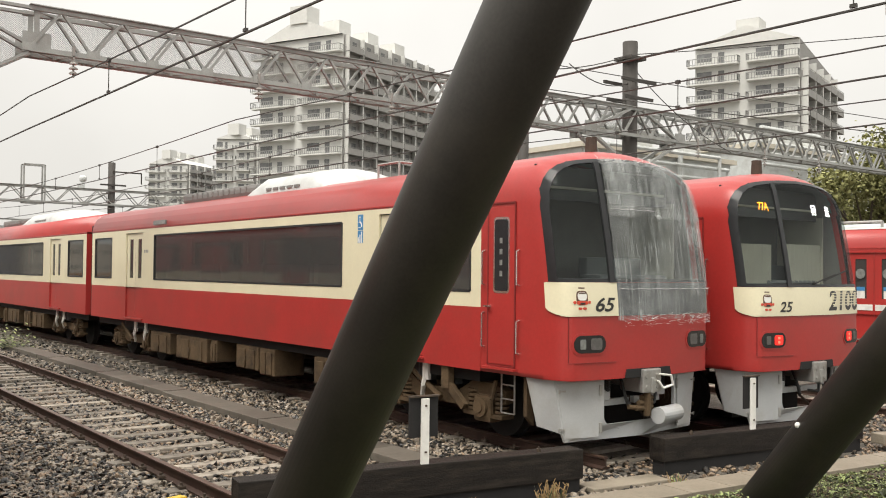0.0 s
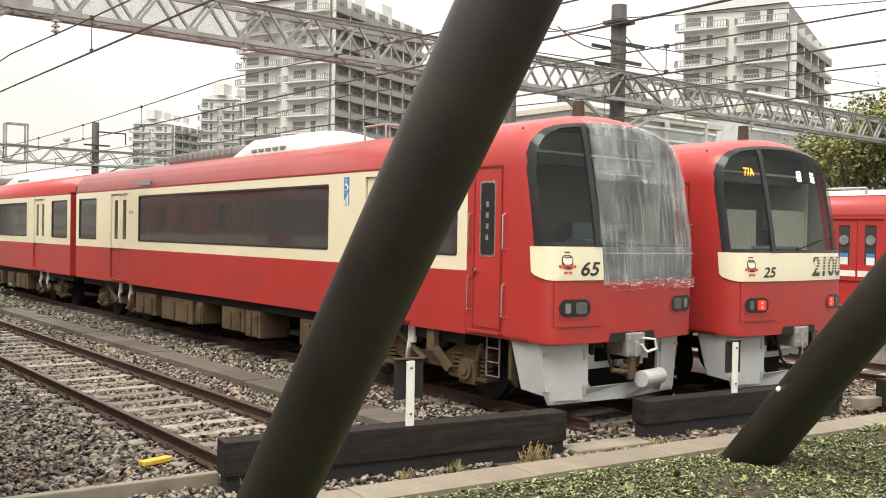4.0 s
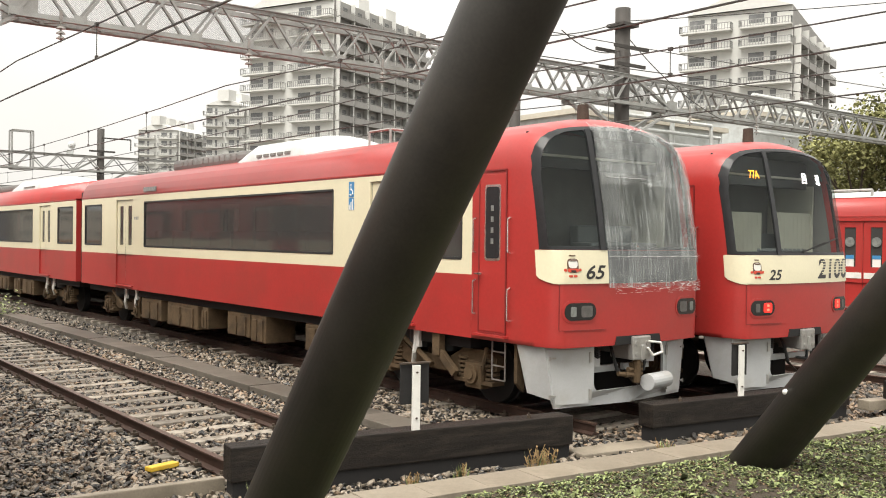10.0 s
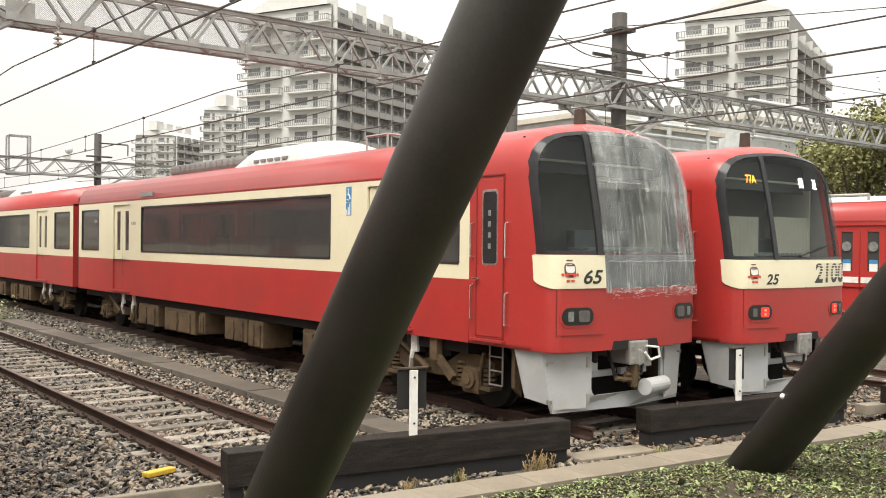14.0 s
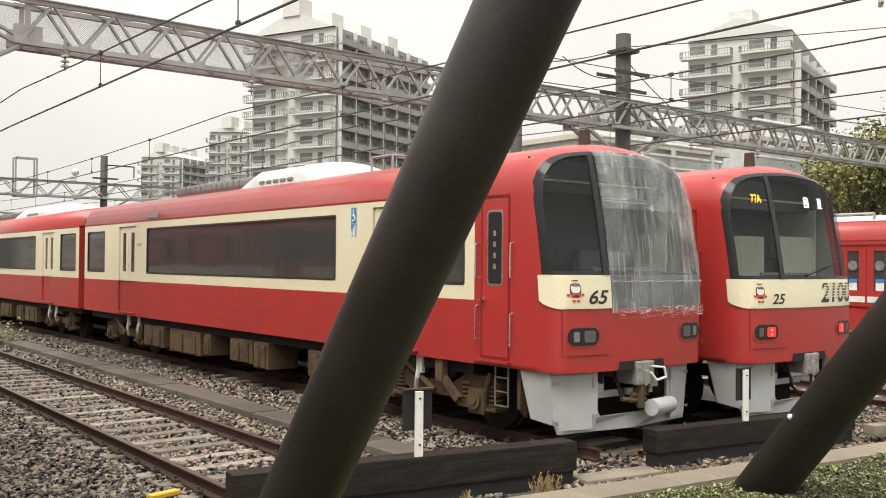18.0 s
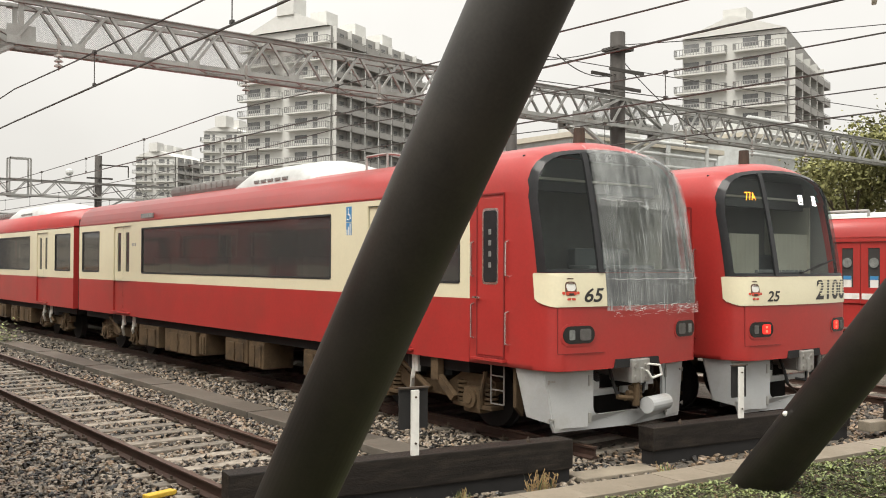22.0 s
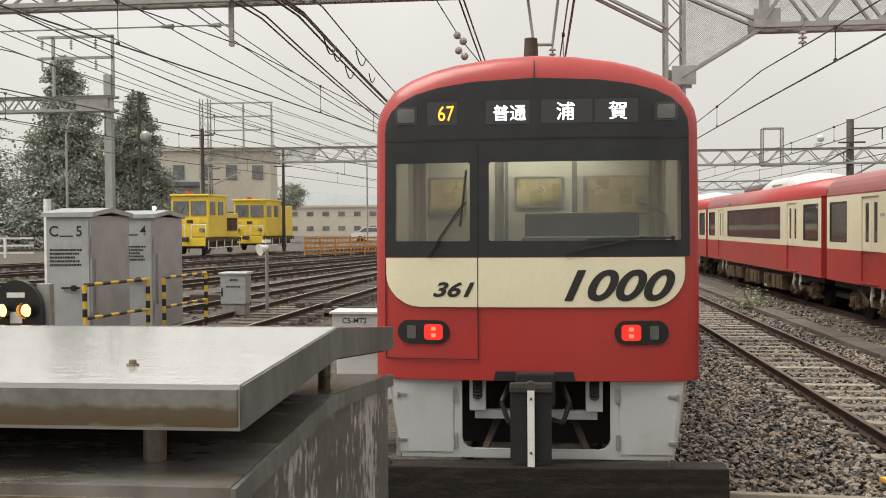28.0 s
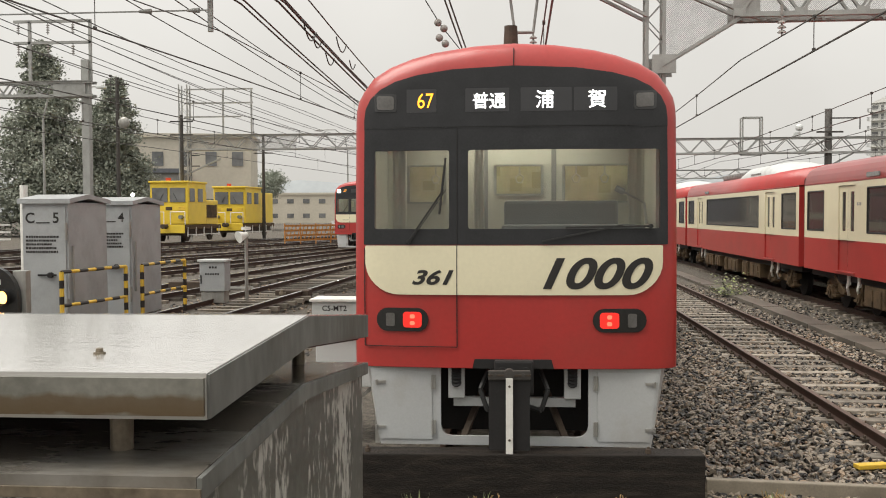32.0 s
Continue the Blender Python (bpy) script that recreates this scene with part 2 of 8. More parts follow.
def mesh_netting(name):
    """Fine wire netting: a lattice of thin grey wires with clear gaps."""
    m = bpy.data.materials.new(name)
    m.use_nodes = True
    n, l = m.node_tree.nodes, m.node_tree.links
    b = n["Principled BSDF"]
    b.inputs["Base Color"].default_value, b.inputs["Roughness"].default_value = (0.36, 0.355, 0.34, 1), 0.5
    c = n.new("ShaderNodeTexCoord")
    outs = []
    for sx in (1, -1):
        mp, wv, gt = n.new("ShaderNodeMapping"), n.new("ShaderNodeTexWave"), n.new("ShaderNodeMath")
        mp.inputs["Rotation"].default_value = (0, radians(45 * sx), 0)
        l.new(c.outputs["Object"], mp.inputs[0]), l.new(mp.outputs[0], wv.inputs["Vector"])
        wv.inputs["Scale"].default_value = 11.0
        gt.operation, gt.inputs[1].default_value = "GREATER_THAN", 0.84
        l.new(wv.outputs["Fac"], gt.inputs[0])
        outs.append(gt.outputs[0])
    mxm = n.new("ShaderNodeMath")
    mxm.operation = "MAXIMUM"
    l.new(outs[0], mxm.inputs[0]), l.new(outs[1], mxm.inputs[1])
    tr, mx = n.new("ShaderNodeBsdfTransparent"), n.new("ShaderNodeMixShader")
    l.new(mxm.outputs[0], mx.inputs[0]), l.new(tr.outputs[0], mx.inputs[1]), l.new(b.outputs[0], mx.inputs[2])
    l.new(mx.outputs[0], n["Material Output"].inputs[0])
    return m


RED = mat("red_train_paint", (0.385, 0.032, 0.028), 0.36, var=0.1, scale=1.5, fine=25, bump=0.01, dirt=(0.25, 0.05, 0.038), dirt_amount=0.35, coat=0.3)
CREAM = mat("cream_train_paint", (0.72, 0.665, 0.475), 0.35, var=0.05, scale=1.2, fine=30, bump=0.008, dirt=(0.58, 0.53, 0.39), dirt_amount=0.22, coat=0.25)
WHITE_LINE = mat("white_paint", (0.75, 0.74, 0.7), 0.45, var=0.06, dirt=(0.4, 0.38, 0.33), dirt_amount=0.4)
BLACK_GLOSS = mat("black_gloss_surround", (0.026, 0.0265, 0.028), 0.22, var=0.2, bump=0.003, spec=0.28)
SKIRT = mat("pale_grey_skirt_paint", (0.44, 0.45, 0.45), 0.45, var=0.07, scale=2.5, dirt=(0.33, 0.3, 0.26), dirt_amount=0.5, bump=0.01)
UNDER = mat("brown_dusty_underframe", (0.06, 0.043, 0.03), 0.8, var=0.4, scale=4, bump=0.08)
# Dusty ochre, darkened so that underfloor shade is part of the colour.
DUSTY_SHADED = mat("ochre_dust_and_shade", (0.1, 0.068, 0.039), 0.8, var=0.35, scale=3, dirt=(0.03, 0.022, 0.016), dirt_amount=0.85, bump=0.04, spec=0.2)
# Near-black for dark parts and for shade put into the colour.
DARK = mat("near_black_and_shade", (0.013, 0.012, 0.012), 0.8, var=0.3, bump=0.03)
RUBBER = mat("black_rubber", (0.02, 0.02, 0.02), 0.55, var=0.2)
METAL = mat("bare_steel", (0.45, 0.44, 0.42), 0.38, metal=0.7, var=0.15, dirt=(0.2, 0.16, 0.12), dirt_amount=0.5)
CHROME = mat("polished_handle_steel", (0.7, 0.69, 0.66), 0.2, metal=0.9, var=0.05)
ROOF_GREY = mat("pale_roof_unit_paint", (0.55, 0.57, 0.56), 0.4, var=0.08, scale=2, dirt=(0.32, 0.32, 0.3), dirt_amount=0.5)
ROOF_DARK = mat("grey_roof_coating", (0.2, 0.2, 0.19), 0.6, var=0.15)
SIDE_GLASS = glazing("dark_tinted_glass", (0.062, 0.06, 0.058), 0.1, 0.06)
CAB_GLASS = glazing("cab_glass", (0.055, 0.06, 0.06), 0.8)
DOOR_GLASS = glazing("door_glass", (0.03, 0.033, 0.034), 0.45)
CAB_WALL = mat("cab_lining_cream", (0.56, 0.54, 0.46), 0.6, var=0.1, scale=3)
CAB_DARK = mat("cab_desk_grey", (0.17, 0.18, 0.185), 0.5)
SEAT = mat("seat_cloth_dark", (0.04, 0.035, 0.035), 0.9, var=0.3)
LINING = mat("saloon_lining_grey", (0.22, 0.215, 0.205), 0.7, var=0.12)
LED_AMBER = glow("amber_led", (1.0, 0.36, 0.02), 2.4)
LED_WHITE = glow("white_led", (1.0, 0.98, 0.95), 4.0)
LED_DARK = mat("led_box_black", (0.03, 0.03, 0.032), 0.3)
TAIL_ON = glow("tail_lamp_lit", (1.0, 0.03, 0.02), 0.6)
TAIL_CORE = glow("tail_lamp_core", (1.0, 0.09, 0.05), 2.4)
HEAD_ON = glow("head_lamp_lit", (1.0, 0.9, 0.7), 30.0)
AMBER_ON = glow("amber_signal_lit", (1.0, 0.42, 0.1), 5.0)
LAMP_OFF = mat("unlit_lens", (0.2, 0.21, 0.2), 0.12, var=0.4, scale=14, coat=0.4)
LAMP_DARK = mat("lamp_housing_black", (0.015, 0.015, 0.015), 0.25, coat=0.4)
SALOON_LIGHT = glow("warm_saloon_light", (1.0, 0.88, 0.64), 190.0)
CAB_FILL = glow("cab_fill_glow", (1.0, 0.93, 0.78), 8.0)
TEXT_BLACK = mat("black_lettering", (0.02, 0.018, 0.016), 0.4)
BADGE_RED = mat("badge_red", (0.55, 0.06, 0.03), 0.4)
BADGE_GREY = mat("badge_brown", (0.1, 0.05, 0.03), 0.4)
STICKER_BLUE = mat("blue_sticker", (0.05, 0.22, 0.45), 0.4)
FILM = film_plastic("clear_wrapping_film")
TAPE = mat("torn_white_tape", (0.7, 0.66, 0.64), 0.35, var=0.2)

BALLAST = mat("ballast_bed", (0.11, 0.096, 0.078), 0.85, var=0.75, scale=9, fine=38, bump=0.5)
STONE = mat("wet_ballast_stone", (0.138, 0.116, 0.09), 0.3, island=1.0, var=0.95, scale=14, fine=70, bump=0.12)
STONE_B = mat("brown_ballast_stone", (0.15, 0.11, 0.075), 0.34, island=0.95, var=0.92, scale=14, fine=70, bump=0.12)
SLEEPER = mat("weathered_concrete_sleeper", (0.26, 0.23, 0.19), 0.7, var=0.35, scale=6, dirt=(0.08, 0.064, 0.046), dirt_amount=0.85, bump=0.06, random_amount=0.5)
RAIL_SIDE = mat("rusty_rail_side", (0.04, 0.02, 0.013), 0.65, var=0.35, scale=8, bump=0.05)
RAIL_TOP = mat("dull_rail_head", (0.12, 0.075, 0.055), 0.4, metal=0.5, var=0.3, scale=10)
RAIL_SHINE = mat("bright_rail_head", (0.55, 0.55, 0.54), 0.2, metal=0.9, var=0.1)
CONCRETE = mat("weathered_concrete", (0.25, 0.215, 0.165), 0.55, var=0.25, scale=2.5, dirt=(0.13, 0.11, 0.08), dirt_amount=0.65, bump=0.04, random_amount=0.12)
TROUGH = mat("dark_trough_lid", (0.12, 0.108, 0.09), 0.4, var=0.3, scale=5, dirt=(0.045, 0.04, 0.033), dirt_amount=0.6, bump=0.03, random_amount=0.35)
TIMBER = mat("tarred_timber", (0.014, 0.011, 0.009), 0.62, var=0.5, scale=3, fine=30, bump=0.12, stretch=(1, 6, 6), dirt=(0.05, 0.04, 0.03), dirt_amount=0.55, spec=0.25)
YELLOW = mat("yellow_marker_paint", (0.72, 0.47, 0.05), 0.5, var=0.15, dirt=(0.35, 0.22, 0.04), dirt_amount=0.5)
SOIL = mat("dark_soil", (0.06, 0.046, 0.03), 0.9, var=0.55, scale=5, fine=50, bump=0.3)
PIPE_BLACK = mat("black_painted_steel_pipe", (0.027, 0.024, 0.02), 0.5, var=0.35, scale=3, fine=55, bump=0.03, dirt=(0.055, 0.046, 0.035), dirt_amount=0.45)
TRUSS = mat("galvanised_truss_steel", (0.33, 0.335, 0.32), 0.55, metal=0.2, var=0.2, scale=2, dirt=(0.17, 0.155, 0.135), dirt_amount=0.45)
COLUMN = mat("dark_steel_column", (0.06, 0.055, 0.05), 0.65, var=0.3, scale=2, spec=0.3)
WIRE = mat("dark_overhead_wire", (0.05, 0.045, 0.04), 0.5)
INSULATOR = mat("glazed_insulator", (0.3, 0.28, 0.26), 0.25)
MATTE_GALV = mat("dull_grey_end_sheet", (0.16, 0.162, 0.152), 0.65, metal=0.1, var=0.3, scale=6, fine=30, dirt=(0.08, 0.075, 0.062), dirt_amount=0.7, bump=0.03, stretch=(1, 1, 0.5), spec=0.25)
STUB = mat("rusty_stub_steel", (0.2, 0.165, 0.12), 0.45, metal=0.4, var=0.4, scale=14, dirt=(0.07, 0.05, 0.035), dirt_amount=0.8)
LAMP_GREY = mat("dull_lamp_glass", (0.11, 0.105, 0.1), 0.2, var=0.25, scale=12)
# Pale tint paints the sky's reflection into the windscreen.
CITY_GLASS = glazing("cab_glass_sky_tint", (0.22, 0.215, 0.195), 0.72)
WARM_WALL = mat("saloon_partition_cream", (0.85, 0.79, 0.6), 0.6, var=0.15, scale=9, fine=40)
YELLOW_CAR = mat("yellow_machine_paint", (0.8, 0.58, 0.05), 0.4, var=0.08, scale=1.5, dirt=(0.5, 0.36, 0.06), dirt_amount=0.3)
SLEEPER_OLD = mat("dark_timber_sleeper", (0.15, 0.13, 0.105), 0.8, island=0.5, var=0.5, scale=6, bump=0.06)
NETTING = mesh_netting("wire_netting")
GALV = mat("galvanised_sheet_steel", (0.38, 0.375, 0.35), 0.3, metal=0.35, var=0.15, scale=3, fine=18, dirt=(0.13, 0.125, 0.11), dirt_amount=0.65, bump=0.02, stretch=(1, 1, 0.35))
WET_LID = mat("wet_steel_lid", (0.55, 0.54, 0.52), 0.07, metal=0.25, var=0.1, scale=3, fine=30, dirt=(0.3, 0.29, 0.27), dirt_amount=0.4, coat=0.8, bump=0.05, stretch=(0.6, 2.2, 1))
CABINET = mat("grey_cabinet_paint", (0.36, 0.375, 0.38), 0.42, var=0.12, scale=2, dirt=(0.2, 0.2, 0.195), dirt_amount=0.5)
WALL_WHITE = mat("apartment_pale_wall", (0.6, 0.6, 0.575), 0.8, var=0.07, scale=0.2, fine=2)
# Dark enough that balcony recess shade is part of this tan.
WALL_TAN = mat("apartment_tan_and_shade", (0.3, 0.295, 0.28), 0.8, var=0.12, scale=0.2, fine=2)
RAILING = mat("grey_balcony_railing", (0.3, 0.3, 0.29), 0.6, var=0.1)
# Pane grey is raised to carry the haze over distant buildings.
PANE = mat("hazed_window_pane", (0.16, 0.163, 0.163), 0.2, var=0.4, scale=0.4, fine=2, bump=0)
BLDG_GREY = mat("grey_building_wall", (0.52, 0.48, 0.4), 0.8, var=0.12, scale=0.3, fine=3)
BLDG_ROOF = mat("slate_roof", (0.13, 0.14, 0.16), 0.6, var=0.2)
BARK = mat("bark", (0.07, 0.055, 0.04), 0.9, var=0.3)
# Far paler than real needles: distance haze is put into the colour.
LEAF_HAZED = mat("haze_paled_foliage", (0.29, 0.31, 0.26), 0.9, island=0.08, var=0.2, scale=1.5, fine=10, spec=0.1)
# Broadleaf green, also lightened to carry haze.
LEAF_MID = mat("broadleaf_foliage", (0.2, 0.2, 0.085), 0.8, island=0.4, var=0.5, scale=1.2, fine=8, spec=0.15)
WEED = mat("weed_leaf", (0.175, 0.205, 0.085), 0.5, island=0.8, var=0.75, scale=6, fine=40)
WEED_DRY = mat("dry_stalk", (0.3, 0.2, 0.09), 0.8, var=0.3)
HILL = mat("hazy_wooded_hill", (0.3, 0.32, 0.33), 1.0, var=0.1, scale=0.02, fine=0.2)
CAR_WHITE = mat("white_car_paint", (0.7, 0.7, 0.7), 0.25, coat=0.5)
FENCE_ORANGE = mat("orange_barrier", (0.45, 0.2, 0.05), 0.6, var=0.2)
# Darker red that draws the shadow in door and panel joints.
RED_SHADE = mat("red_joint_shadow", (0.2, 0.02, 0.018), 0.5)
GREY_PANEL = mat("bare_grey_front_panel", (0.05, 0.053, 0.056), 0.4, var=0.3, scale=3)
LID_EDGE = stained_edge("stained_lid_edge", 2.13, 2.185)
STREAK = flaked_sheet("flaking_galvanised_side")
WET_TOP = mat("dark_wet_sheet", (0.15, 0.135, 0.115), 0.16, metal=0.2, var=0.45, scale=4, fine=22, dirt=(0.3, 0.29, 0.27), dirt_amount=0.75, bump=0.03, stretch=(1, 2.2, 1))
LITTER = mat("brown_leaf_litter", (0.16, 0.115, 0.068), 0.8, island=0.7, var=0.65, scale=6, fine=30)

# ---- mesh helpers ----
def link(name, me, material, parent=None, label=""):
    ob = new(name, me)
    if material and not me.materials:
        for m in (material if isinstance(material, (list, tuple)) else (material,)):
            me.materials.append(m)
    if parent:
        ob.parent = parent
    if label:
        ob["label"] = label
    return ob


def part(name, bm, material, parent=None, label="", smooth=False):
    """Links a bmesh as one mesh object under a thing or a part."""
    me = bpy.data.meshes.new(name)
    bm.normal_update()
    bm.to_mesh(me)
    bm.free()
    if smooth:
        for p in me.polygons:
            p.use_smooth = True
    return link(name, me, material, parent, label)


def thing(name, place=(0, 0, 0), label="", category="", group="", kind=""):
    ob = new(name)
    ob.location = place
    return tagged(ob, label, category, group, kind)


def box(bm, c, s, rot=0.0, bevel=0.0):
    """A box of size s round c, turned by rot degrees about z."""
    x, y, z = (v / 2 for v in s)
    m = Matrix.Translation(c) @ Matrix.Rotation(radians(rot), 4, "Z")
    v = [bm.verts.new(m @ Vector(p)) for p in ((-x, -y, -z), (x, -y, -z), (x, y, -z), (-x, y, -z), (-x, -y, z), (x, -y, z), (x, y, z), (-x, y, z))]
    fs = [bm.faces.new([v[i] for i in q]) for q in ((3, 2, 1, 0), (4, 5, 6, 7), (0, 1, 5, 4), (1, 2, 6, 5), (2, 3, 7, 6), (3, 0, 4, 7))]
    if bevel:
        bmesh.ops.bevel(bm, geom=list({e for f in fs for e in f.edges}), offset=bevel, segments=2, affect="EDGES", profile=0.6)
    return bm


def tube(bm, a, b, r, n=8, r2=None, caps=True):
    a, b = Vector(a), Vector(b)
    q = (b - a).to_track_quat("Z", "Y").to_matrix()
    r2 = r if r2 is None else r2
    rings = []
    for p, rad in ((a, r), (b, r2)):
        rings.append([bm.verts.new(p + q @ Vector((rad * math.cos(2 * math.pi * i / n), rad * math.sin(2 * math.pi * i / n), 0))) for i in range(n)])
    for i in range(n):
        bm.faces.new((rings[0][i], rings[0][(i + 1) % n], rings[1][(i + 1) % n], rings[1][i]))
    if caps:
        bm.faces.new(rings[0][::-1]), bm.faces.new(rings[1])
    return bm


def bar(bm, a, b, w, h):
    """A square bar from a to b."""
    a, b = Vector(a), Vector(b)
    q = (b - a).to_track_quat("Z", "Y").to_matrix()
    ring = [[bm.verts.new(p + q @ Vector((sx * w / 2, sy * h / 2, 0))) for sx, sy in ((-1, -1), (1, -1), (1, 1), (-1, 1))] for p in (a, b)]
    for i in range(4):
        bm.faces.new((ring[0][i], ring[0][(i + 1) % 4], ring[1][(i + 1) % 4], ring[1][i]))
    bm.faces.new(ring[0][::-1]), bm.faces.new(ring[1])
    return bm


def bent(bm, pts, r, n=6):
    for a, b in zip(pts, pts[1:]):
        tube(bm, a, b, r, n)
    return bm


def prism(bm, outline, y0, y1):
    """Extrudes an (x, z) outline from y0 to y1."""
    a = [bm.verts.new((x, y0, z)) for x, z in outline]
    b = [bm.verts.new((x, y1, z)) for x, z in outline]
    k = len(outline)
    for i in range(k):
        bm.faces.new((a[i], a[(i + 1) % k], b[(i + 1) % k], b[i]))
    bm.faces.new(a[::-1]), bm.faces.new(b)
    return bm


def rounded(x0, x1, z0, z1, r=0.05, n=4, radii=None):
    """A rounded rectangle as (x, z) points, from bottom-left on."""
    rs = radii or (r, r, r, r)
    out = []
    for (cx, cz, a0), q in zip(((x0, z0, 180), (x1, z0, 270), (x1, z1, 0), (x0, z1, 90)), rs):
        sx, sz = (1 if cx == x0 else -1), (1 if cz == z0 else -1)
        ox, oz = cx + sx * q, cz + sz * q
        for i in range(n + 1):
            a = radians(a0 + 90 * i / n)
            out.append((ox + q * math.cos(a), oz + q * math.sin(a)))
    return out


def densify(poly, step=0.08):
    out = []
    for (x0, z0), (x1, z1) in zip(poly, poly[1:] + poly[:1]):
        k = max(1, int(math.hypot(x1 - x0, z1 - z0) / step))
        out += [(x0 + (x1 - x0) * i / k, z0 + (z1 - z0) * i / k) for i in range(k)]
    return out


def letters(body, size, shear=0.0, align="CENTER", spacing=1.0, depth=0.0, bold=0.0):
    """The built-in font's letters as a mesh in the x-y plane."""
    cu = bpy.data.curves.new("letters", "FONT")
    cu.body, cu.size, cu.shear, cu.align_x, cu.space_character, cu.extrude = body, size, shear, align, spacing, depth
    cu.resolution_u = 7
    cu.offset = bold * size
    ob = bpy.data.objects.new("letters", cu)
    scene.collection.objects.link(ob)
    me = bpy.data.meshes.new_from_object(ob.evaluated_get(bpy.context.evaluated_depsgraph_get()))
    bpy.data.objects.remove(ob)
    return me


def writing(name, body, size, material, parent, where, shear=0.0, bold=0.0, facing="front", width=1.0, surface=None, spacing=1.0):
    """Letters set upright; facing front: they look towards -y; side: towards -x. surface(x, z): lets them follow a curved front."""
    me = letters(body, size, shear, spacing=spacing, bold=bold)
    x0, y0, z0 = where
    for v in me.vertices:
        u, w = v.co.x * width, v.co.y
        if facing == "front":
            v.co = (x0 + u, (surface(x0 + u, z0 + w) if surface else y0), z0 + w)
        else:
            v.co = (x0, y0 - u, z0 + w)
    me.materials.clear()
    me.materials.append(material)
    ob = new(name, me)
    ob.parent = parent
    return ob


W = 1.415
SECTION = [(W, 3.15), (W - 0.012, 3.27), (W - 0.045, 3.4), (W - 0.12, 3.53), (W - 0.27, 3.635), (W - 0.55, 3.72), (0.5, 3.785), (0.25, 3.81), (0, 3.82)]


# ---- the carriage front: a rounded shell and what lies on it ----
class Front:
    """A cab front. Local space: x across, z up from the rail, y = 0 the foremost line; the shell runs back to y = depth."""

    def __init__(self, w, z0, zt, depth, curve, lean, edge, start=0.72, section=None, fwd=0.0):
        self.fwd = fwd
        self.w, self.z0, self.zt, self.depth, self.curve, self.lean, self.edge, self.start = w, z0, zt, depth, curve, lean, edge, start
        half = [(w, z0 + 0.5), (w, z0 + 1.2)] + [(x * w / W if x < W - 0.2 else x + w - W, z + z0 - 0.93) for x, z in section or SECTION]
        ring = half + [(-x, z) for x, z in half[::-1][1:]]
        self.outline = densify([(-w + 0.004, z0), (w - 0.004, z0)] + ring, 0.06)
        below = densify([(-w, z0 - 1.2), (w, z0 - 1.2)] + ring, 0.06)
        self.c = (0.0, (z0 + zt) / 2 - 0.2)
        self.polar = sorted((math.atan2(z - self.c[1], x), math.hypot(x, z - self.c[1])) for x, z in below)

    def reach(self, a):
        p = self.polar
        for (a0, r0), (a1, r1) in zip(p, p[1:] + [(p[0][0] + 2 * math.pi, p[0][1])]):
            if a0 <= a <= a1 or a0 <= a + 2 * math.pi <= a1:
                k = ((a if a >= a0 else a + 2 * math.pi) - a0) / max(1e-6, a1 - a0)
                return r0 + (r1 - r0) * k
        return p[0][1]

    def y(self, x, z, off=0.0):
        dx, dz = x, z - self.c[1]
        s = min(1.0, math.hypot(dx, dz) / max(0.05, self.reach(math.atan2(dz, dx))))
        base = self.curve * (abs(x) / self.w) ** 2.2 + self.lean * max(0.0, z - 1.7) ** 1.4
        k = max(0.0, (s - self.start) / (1 - self.start))
        return base + self.edge * (1 - math.sqrt(max(0.0, 1 - min(1, k) ** 2.4))) - off - self.fwd

    def proud(self, x, z, off):
        """The point off metres out of the shell over (x, z); near the rounded rim it lies outwards as well as forwards."""
        dx, dz = x, z - self.c[1]
        r = max(0.05, math.hypot(dx, dz))
        k = min(1.0, max(0.0, (r / max(0.05, self.reach(math.atan2(dz, dx))) - self.start) / (0.97 - self.start)))
        return (x + dx / r * off * k, self.y(x, z, off), z + dz / r * off * k)

    def shell(self, parent, material=RED):
        bm = bmesh.new()
        rings = []
        for s in [i / 12 for i in range(1, 10)] + [0.775, 0.8, 0.825, 0.85, 0.87, 0.89, 0.91, 0.93, 0.945, 0.96, 0.97, 0.98, 0.99, 0.996, 1.0]:
            rings.append([bm.verts.new((self.c[0] + (x - self.c[0]) * s, self.y(self.c[0] + (x - self.c[0]) * s, self.c[1] + (z - self.c[1]) * s), self.c[1] + (z - self.c[1]) * s)) for x, z in self.outline])
        rings.append([bm.verts.new((x, self.depth, z)) for x, z in self.outline])
        n = len(self.outline)
        for a, b in zip(rings, rings[1:]):
            for i in range(n):
                bm.faces.new((a[i], a[(i + 1) % n], b[(i + 1) % n], b[i]))
        mid = bm.verts.new((0, self.y(0, self.c[1]), self.c[1]))
        for i in range(n):
            bm.faces.new((mid, rings[0][(i + 1) % n], rings[0][i]))
        bmesh.ops.recalc_face_normals(bm, faces=bm.faces)
        return bm

    def patch(self, name, poly, off, material, parent, rim=True, label="", rings=9, hole=None):
        """A thin panel of the (x, z) outline that lies on the front, off metres proud of it."""
        poly = densify(poly, 0.022 if hole else 0.07)
        cx, cz = sum(p[0] for p in poly) / len(poly), sum(p[1] for p in poly) / len(poly)
        bm = bmesh.new()
        rows = []
        start = 0
        if hole:
            hole = densify(hole, 0.07)
            def inner(a):
                ux, uz, best = math.cos(a), math.sin(a), 9.0
                for (ax, az), (bx, bz) in zip(hole, hole[1:] + hole[:1]):
                    ex, ez = bx - ax, bz - az
                    det = ux * -ez + ex * uz
                    if abs(det) < 1e-9:
                        continue
                    px, pz = ax - cx, az - cz
                    r = (px * -ez + ex * pz) / det
                    f = (ux * pz - uz * px) / det
